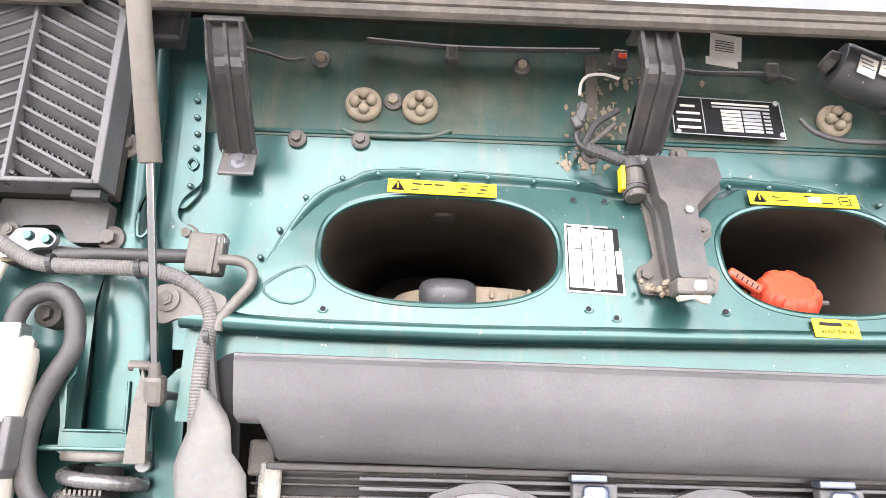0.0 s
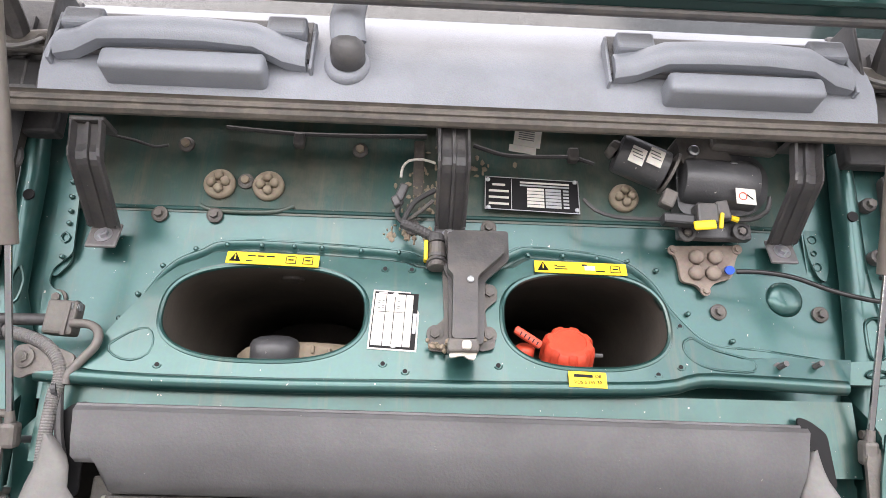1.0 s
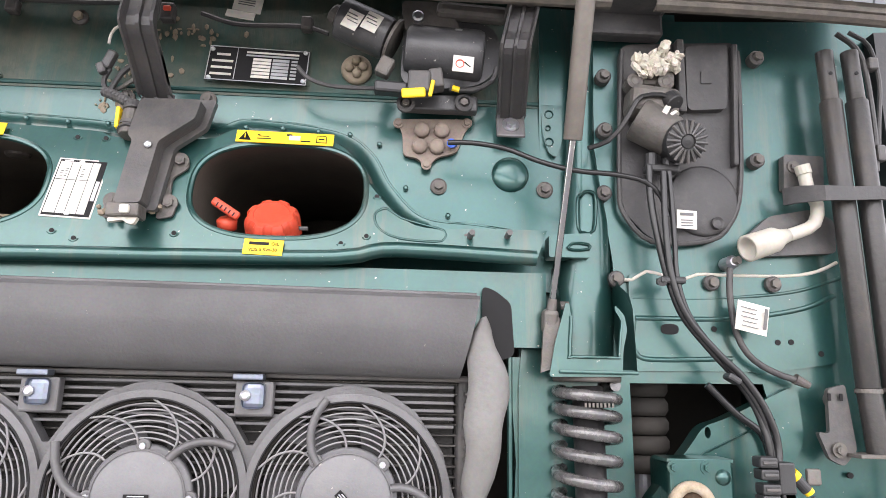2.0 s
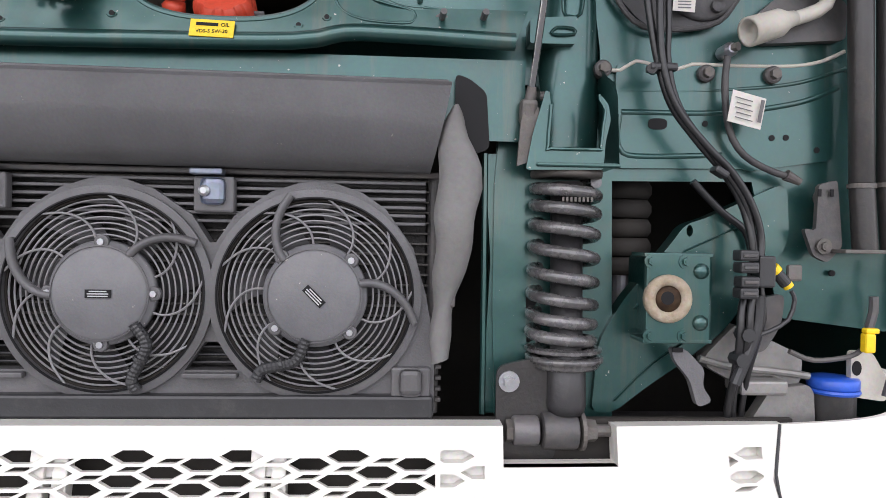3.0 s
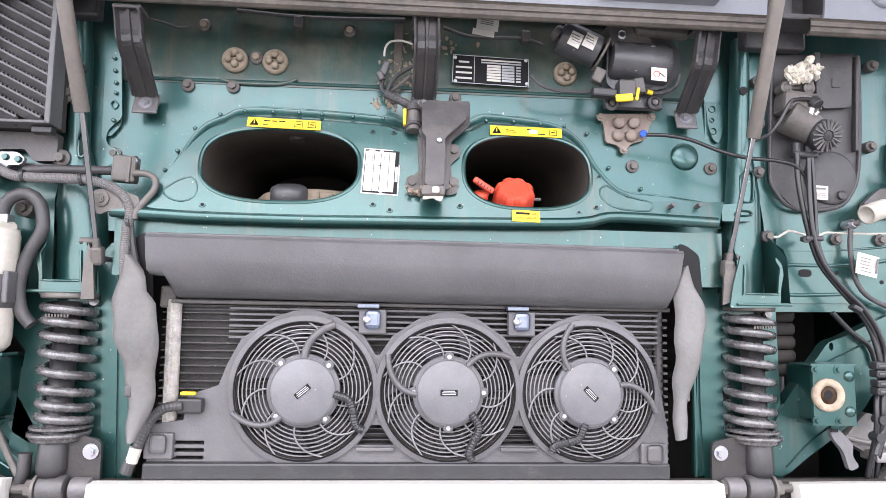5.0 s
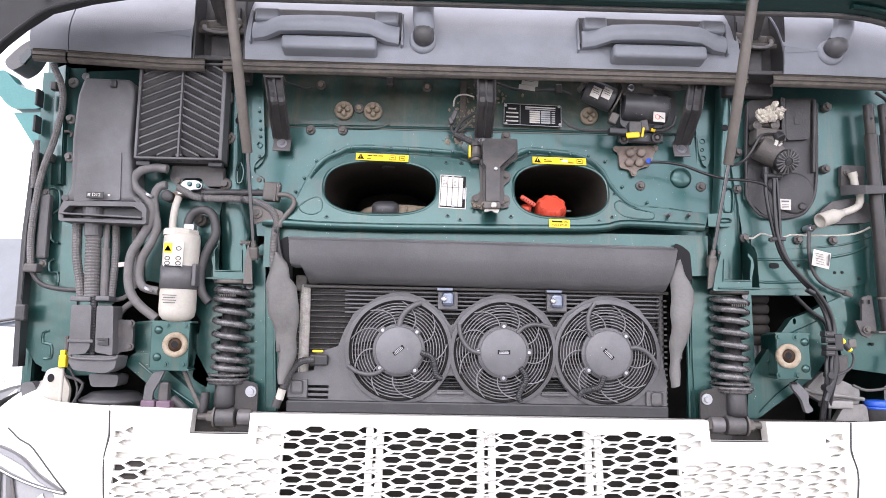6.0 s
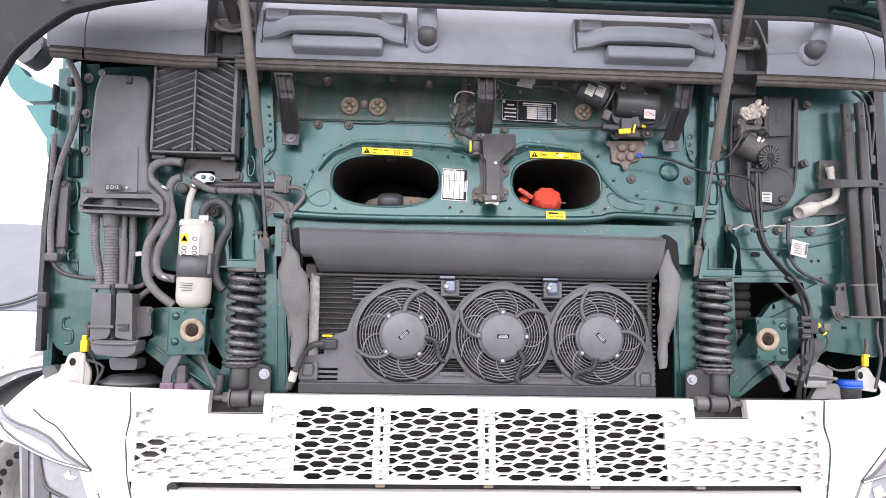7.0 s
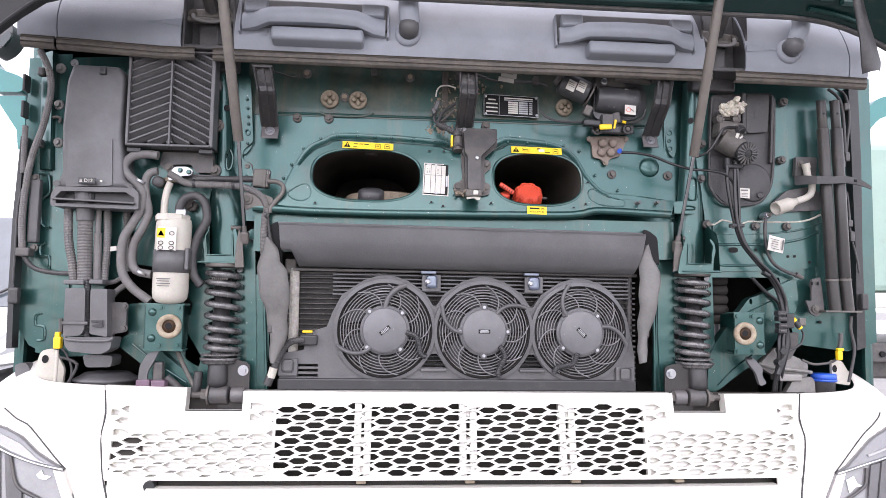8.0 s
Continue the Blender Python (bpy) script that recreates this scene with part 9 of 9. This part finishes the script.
rows = [(Vector(p), Vector(q)) for p, q in zip([(0.947, -0.050, 1.746), (0.961, -0.075, 1.743), (0.981, -0.095, 1.738), (1.022, -0.095, 1.738), (1.066, -0.090, 1.742), (1.106, -0.080, 1.739), (1.126, -0.090, 1.726), (1.137, -0.100, 1.712)], [(0.947, -0.050, 1.720), (0.961, -0.075, 1.718), (0.981, -0.095, 1.716), (1.022, -0.095, 1.718), (1.066, -0.090, 1.722), (1.107, -0.080, 1.720), (1.123, -0.090, 1.713), (1.135, -0.100, 1.704)])]
vv = [(sb.verts.new(a), sb.verts.new(b)) for a, b in rows]
for (a, b), (c, d) in zip(vv, vv[1:]):
    sb.faces.new((a, b, d, c))
bmesh.ops.recalc_face_normals(sb, faces=sb.faces[:])
bmesh.ops.solidify(sb, geom=sb.faces[:], thickness=0.004)
bmesh.ops.recalc_face_normals(sb, faces=sb.faces[:])
part("strap", sb, RUBBER, st, smooth=40)
for p in [(1.090, -0.100, 1.728)]:
    part("strap_hole", box(p, (0.009, 0.004, 0.008), 0.002), INK_AND_SHADE, st)
rc = thing("edge_cable", (1.099, -0.050, 1.939), "black cables with small plugs down the cab edge", "cable")
part("lead", tube([(1.046, -0.060, 1.998), (1.075, -0.060, 1.975), (1.087, -0.060, 1.936), (1.091, -0.060, 1.840), (1.087, -0.060, 1.775)], 0.0042, 8), RUBBER, rc)
part("lead", tube([(1.070, -0.055, 2.004), (1.100, -0.055, 1.983), (1.111, -0.055, 1.922), (1.102, -0.055, 1.849), (1.096, -0.055, 1.793)], 0.0035, 8), RUBBER, rc)
part("lead", tube([(1.096, -0.055, 1.704), (1.101, -0.055, 1.641), (1.103, -0.055, 1.585), (1.118, -0.055, 1.521), (1.125, -0.055, 1.474)], 0.003, 8), RUBBER, rc)
for p, s in zip([(1.097, -0.060, 1.948), (1.094, -0.060, 1.803), (1.096, -0.060, 1.613), (1.101, -0.060, 1.576)], ((0.016, 0.02), (0.014, 0.026), (0.014, 0.02), (0.012, 0.03))):
    part("plug", box(p, (s[0], 0.016, s[1]), 0.003), BLACK_METAL, rc)
part("lower_lead", tube([(1.093, -0.060, 1.354), (1.091, -0.060, 1.314), (1.100, -0.060, 1.267), (1.092, -0.060, 1.219), (1.080, -0.060, 1.172)], 0.0042, 8), RUBBER, rc)

# low behind the bumper
wt = thing("washer_tank", (1.022, -0.060, 1.155), "dark washer tank neck with a bright blue screw cap", "washer tank")
bx = Vector((1.024, -0.035, 1.184))
part("neck", lathe(bx + Vector((0, 0, -0.08)), [(0, 0.028), (0.07, 0.029), (0.072, 0.031), (0.076, 0.031)], (0, 0, 1), 28), BLACK_METAL, wt, smooth=40)
part("cap", lathe(bx + Vector((0, 0, -0.006)), [(0, 0.032), (0.004, 0.033), (0.012, 0.033), (0.015, 0.031), (0.016, 0.01)], (0, 0, 1), 36), BLUE, wt, "bright blue cap", smooth=35)
part("cap_rim", lathe(bx + Vector((0, 0, -0.012)), [(0, 0.033), (0.003, 0.0345), (0.006, 0.033)], (0, 0, 1), 36), BLUE, wt)
part("shroud", sheet(rounded([(0.902, 1.132), (0.931, 1.178), (0.983, 1.184), (0.991, 1.174), (0.995, 1.116), (0.903, 1.116)], 0.008), -0.045, 0.02), TUBE_GREY, wt, "pale grey tank shroud")
fr = thing("lamp_tray", (0.923, -0.020, 1.146), "pale grey tray with a flat rim behind the bumper", "tray")
part("tray", sheet(rounded([(0.846, 1.221), (0.888, 1.264), (0.983, 1.221), (0.981, 1.182), (0.905, 1.174), (0.847, 1.205)], 0.01), -0.03, 0.03), TUBE_GREY, fr)
part("rim", tube([(0.830, -0.045, 1.219), (0.873, -0.045, 1.208), (0.936, -0.045, 1.202), (0.983, -0.045, 1.196)], 0.005, 8), TUBE_GREY, fr)
part("block", box((0.912, -0.040, 1.183), (0.065, 0.05, 0.02), 0.004), TUBE_GREY, fr)
lb2 = thing("lever_bracket", (0.814, -0.050, 1.190), "grey cast lever hanging under the bush plate", "lever")
part("lever", sheet(rounded([(0.777, 1.239), (0.797, 1.237), (0.823, 1.210), (0.820, 1.189), (0.834, 1.169), (0.814, 1.161), (0.803, 1.197), (0.782, 1.222)], 0.008), -0.08, 0.012), GREY_PLASTIC, lb2)
part("lever_slot", box((0.785, -0.082, 1.236), (0.014, 0.003, 0.006), 0.001), INK_AND_SHADE, lb2)
fp2 = thing("filler_pipe", (1.052, -0.050, 1.233), "yellow capped dipstick beside a cream bracket", "filler pipe")
part("cap", box((1.044, -0.075, 1.246), (0.014, 0.014, 0.026), 0.003), YELLOW, fp2, "yellow cap")
part("cap_top", box((1.047, -0.075, 1.262), (0.018, 0.012, 0.007), 0.002), YELLOW, fp2)
part("stem", tube([(1.061, -0.060, 1.306), (1.061, -0.060, 1.285), (1.055, -0.060, 1.263)], 0.006, 8), BLACK_METAL, fp2)
part("lead", tube([(0.946, -0.060, 1.232), (0.980, -0.060, 1.220), (1.029, -0.060, 1.225), (1.045, -0.060, 1.234)], 0.0035, 8), BLACK_METAL, fp2)
cp2 = thing("cream_bracket", (1.078, -0.050, 1.202), "cream painted bracket with a dark hole behind the bumper", "bracket")
part("plate", sheet(rounded([(1.042, 1.231), (1.072, 1.229), (1.097, 1.188), (1.094, 1.161), (1.043, 1.168)], 0.008), -0.045, 0.01), GREY_WHITE, cp2)
# uncut plate: a black oval gives the hole its shade
part("hole", sheet(oval(*(1.050, 1.207), 0.013, 0.02, 2, 20), -0.0465, 0.003), INK_AND_SHADE, cp2)
bl = thing("air_bellows", (0.732, 0.000, 1.381), "black rubber bellows and damper behind the coil spring", "bellows")
BX = 0.760
for i in range(5):
    part("fold", lathe((BX, 0.07, 1.325 + 0.028 * i), [(0, 0.036), (0.008, 0.041), (0.018, 0.041), (0.026, 0.036)], (0, 0, 1), 24), DARK, bl, smooth=40)
part("rod", rod((BX, 0.07, 1.20), (BX, 0.07, 1.33), 0.018, seg=18), STEEL, bl)
# underframe glimpsed low behind the bumper
uf = thing("underframe", (0, 0.1, 1.0), "dark steel underframe glimpsed behind the bumper", "underframe")
for s in (-1, 1):
    part("beam", box((s * 0.66, 0.06, 1.06), (0.26, 0.10, 0.06), 0.008), BLACK_METAL, uf)
    part("tie_plate", box((s * 0.95, 0.04, 1.10), (0.40, 0.16, 0.012), 0.003), BLACK_METAL, uf)



# ---- the yard round the truck ----
# unseen ground, made pale so that it bounces light up at the truck
PALE_GROUND = material("pale_bounce_ground", (0.26, 0.255, 0.247), 0.9, 0, 0, (0.20, 0.196, 0.19), 0.8, 0.3, (0.11, 0.105, 0.1), 0.3, 160)
gb = bmesh.new()
bmesh.ops.create_grid(gb, x_segments=8, y_segments=8, size=400)
tagged(part("ground", gb, PALE_GROUND), "unseen yard ground under the parked truck, made pale to bounce light", "ground", "", "structure")

# the doors and mirror arms of this cab, behind the corners
TEAL = material("light_teal_paint", (0.035, 0.21, 0.20), 0.35, 0.1, 0.4, (0.03, 0.17, 0.16), 3, 0.1)
for s in (-1, 1):
    m = thing("mirror_arm", (s * 1.22, 0.25, 1.9), "teal painted mirror arm and step panel at the cab corner", "mirror", "cab mirrors")
    part("mount", box((s * 1.235, 0.28, 1.93), (0.12, 0.05, 0.06), 0.01), TEAL, m)
    if s < 0:
        part("arm", sheet(rounded([(-1.470, 2.101), (-1.437, 2.115), (-1.391, 2.063), (-1.315, 2.038), (-1.313, 1.993), (-1.405, 1.990), (-1.449, 2.034)], 0.02), 0.25, 0.06), TEAL, m)
        part("door_edge", sheet([(-1.404, 1.981), (-1.313, 1.984), (-1.305, 1.820), (-1.326, 1.819), (-1.332, 1.876)], 0.26, 0.05), TEAL, m)
        part("housing", sheet(rounded([(-1.463, 2.149), (-1.417, 2.200), (-1.382, 2.225), (-1.371, 2.189), (-1.396, 2.142), (-1.436, 2.118)], 0.02), 0.28, 0.08), GREY_PLASTIC, m)
        part("glass", sheet(rounded([(-1.414, 2.159), (-1.380, 2.195), (-1.372, 2.173), (-1.398, 2.136)], 0.01), 0.272, 0.01), GLASS, m)
    else:
        part("arm", sheet(rounded([(1.359, 2.018), (1.434, 2.082), (1.497, 2.100), (1.498, 2.034), (1.435, 2.012), (1.365, 1.933)], 0.02), 0.25, 0.06), TEAL, m)
        part("door_edge", sheet([(1.342, 2.111), (1.366, 2.112), (1.369, 1.924), (1.355, 1.829)], 0.26, 0.05), TEAL, m)

# a white van parked on one side
VAN_WHITE = material("white_van_paint", (0.78, 0.79, 0.8), 0.3, 0, 0.5, None, 2, 0.05)
VAN_GLASS = material("van_glass", (0.10, 0.12, 0.14), 0.08, 0, 0.3, None, 2, 0)
van = thing("parked_van", (-3.4, 2.6, 0), "white van parked beside the truck, its windscreen facing out", "van")
vx, vy = -3.45, 2.2
prof = [(0.0, 0.35), (-0.05, 0.75), (0.05, 1.05), (0.75, 1.25), (1.35, 2.0), (1.6, 2.15), (4.6, 2.2), (4.6, 0.35)]
vb2 = bmesh.new()
la = [vb2.verts.new((vx - 0.95, vy + a, z)) for a, z in prof]
ra = [vb2.verts.new((vx + 0.95, vy + a, z)) for a, z in prof]
vb2.faces.new(la)
vb2.faces.new(ra[::-1])
for i in range(len(prof)):
    j = (i + 1) % len(prof)
    vb2.faces.new((la[i], la[j], ra[j], ra[i]))
bmesh.ops.recalc_face_normals(vb2, faces=vb2.faces[:])
bmesh.ops.bevel(vb2, geom=vb2.edges[:], offset=0.06, segments=3, affect="EDGES")
part("body", vb2, VAN_WHITE, van, smooth=50)
ws = bmesh.new()
ws.faces.new([ws.verts.new((vx + a, vy + b, z)) for a, b, z in ((-0.8, 0.80, 1.29), (0.8, 0.80, 1.29), (0.74, 1.32, 1.95), (-0.74, 1.32, 1.95))])
bmesh.ops.translate(ws, vec=(0, -0.02, 0.015), verts=ws.verts)
bmesh.ops.solidify(ws, geom=ws.faces[:], thickness=0.01)
part("windscreen", ws, VAN_GLASS, van)
part("side_window", box((vx + 0.955, vy + 1.9, 1.62), (0.012, 0.8, 0.5), 0.004), VAN_GLASS, van)
part("wiper", tube([(vx + 0.1, vy + 0.74, 1.30), (vx + 0.5, vy + 0.80, 1.36), (vx + 0.75, vy + 0.9, 1.5)], 0.01, 6), PLASTIC, van)
part("bonnet_seam", tube([(vx - 0.8, vy + 0.06, 1.09), (vx, vy + 0.03, 1.09), (vx + 0.8, vy + 0.06, 1.09)], 0.006, 6), GREY_PLASTIC, van)
for dx in (-0.9, 0.9):
    for dy in (0.75, 3.7):
        w = part("wheel", lathe((vx + dx - 0.1 * (dx > 0) + 0.1 * (dx < 0), vy + dy, 0.34), [(0, 0.3), (0.02, 0.34), (0.18, 0.34), (0.2, 0.3)], (1 if dx > 0 else -1, 0, 0), 32), RUBBER, van)
        part("rim", lathe((vx + dx + 0.10 * (1 if dx > 0 else -1), vy + dy, 0.34), [(0, 0.2), (0.01, 0.21), (0.015, 0.1)], (1 if dx > 0 else -1, 0, 0), 24), STEEL, w)

# a flatbed trailer and a green cab on the other side
TARP = material("pale_green_tarpaulin", (0.30, 0.42, 0.36), 0.7, 0, 0, (0.26, 0.37, 0.32), 3, 0.2)
tl = thing("parked_trailer", (4.0, 3.5, 0), "trailer with a pale green tarpaulin and white side rails", "trailer")
part("tarpaulin", box((3.9, 4.6, 2.05), (2.5, 3.6, 1.1), 0.05), TARP, tl)
part("side_rail", box((3.9, 2.78, 1.44), (2.56, 0.05, 0.11), 0.01), WHITE_PAINT, tl)
part("side_rail", box((3.9, 2.74, 1.25), (2.56, 0.05, 0.10), 0.01), VAN_WHITE, tl)
part("chassis", box((3.9, 4.5, 1.0), (2.3, 3.3, 0.25), 0.02), BLACK_METAL, tl)
for dx in (-0.95, 0.95):
    part("wheel", lathe((3.9 + dx, 3.6, 0.5), [(0, 0.45), (0.03, 0.5), (0.27, 0.5), (0.3, 0.45)], (1, 0, 0), 32), RUBBER, tl)
for dx in (-0.6, -0.4, 0.2):
    part("rail_hole", rod((3.9 + dx, 2.72, 1.06), (3.9 + dx, 2.75, 1.06), 0.02), INK_AND_SHADE, tl)
part("under_rail", box((3.9, 2.76, 1.07), (2.5, 0.05, 0.14), 0.01), BLACK_METAL, tl)
# the wheel and mudguard of another truck, just past the bumper corner
wl2 = thing("parked_truck", (-1.75, 1.44, 0.0), "truck with a pale steel wheel under a white mudguard", "truck")
wc = Vector((-1.748, 1.44, 0.535))
part("tyre", lathe(wc, [(-0.1, 0.45), (-0.08, 0.52), (0.1, 0.535), (0.14, 0.50), (0.15, 0.33)], (0, -1, 0), 64), DAMPER, wl2, smooth=40)
disc2 = part("rim", lathe(wc + Vector((0, -0.16, 0)), [(0, 0.300), (0.05, 0.303), (0.052, 0.285), (0.035, 0.255), (0.040, 0.18), (0.0, 0.165), (-0.02, 0.02)], (0, -1, 0), 64), TUBE_GREY, wl2, "pale steel rim", smooth=30)
for i in range(30):
    a = 2 * math.pi * i / 30
    q = wc + Vector((0.218 * math.cos(a), -0.192, 0.218 * math.sin(a)))
    # black studs in place of shaded openings through the rim
    part("hand_hole", rod(q, q + Vector((0, -0.008, 0)), 0.0155, seg=14), INK_AND_SHADE, disc2)
gd = bmesh.new()
rings = []
for i in range(25):
    a = math.radians(20 + 140 * i / 24)
    rings.append([gd.verts.new(wc + Vector((r * math.cos(a), y, r * math.sin(a)))) for r, y in ((0.545, -0.20), (0.555, -0.215), (0.575, -0.20), (0.60, -0.10), (0.60, 0.15))])
for a, b in zip(rings, rings[1:]):
    for k in range(4):
        gd.faces.new((a[k], a[k + 1], b[k + 1], b[k]))
part("mudguard", backed(gd, Vector((0, 0.006, 0))), VAN_WHITE, wl2, "white mudguard lip", smooth=60)
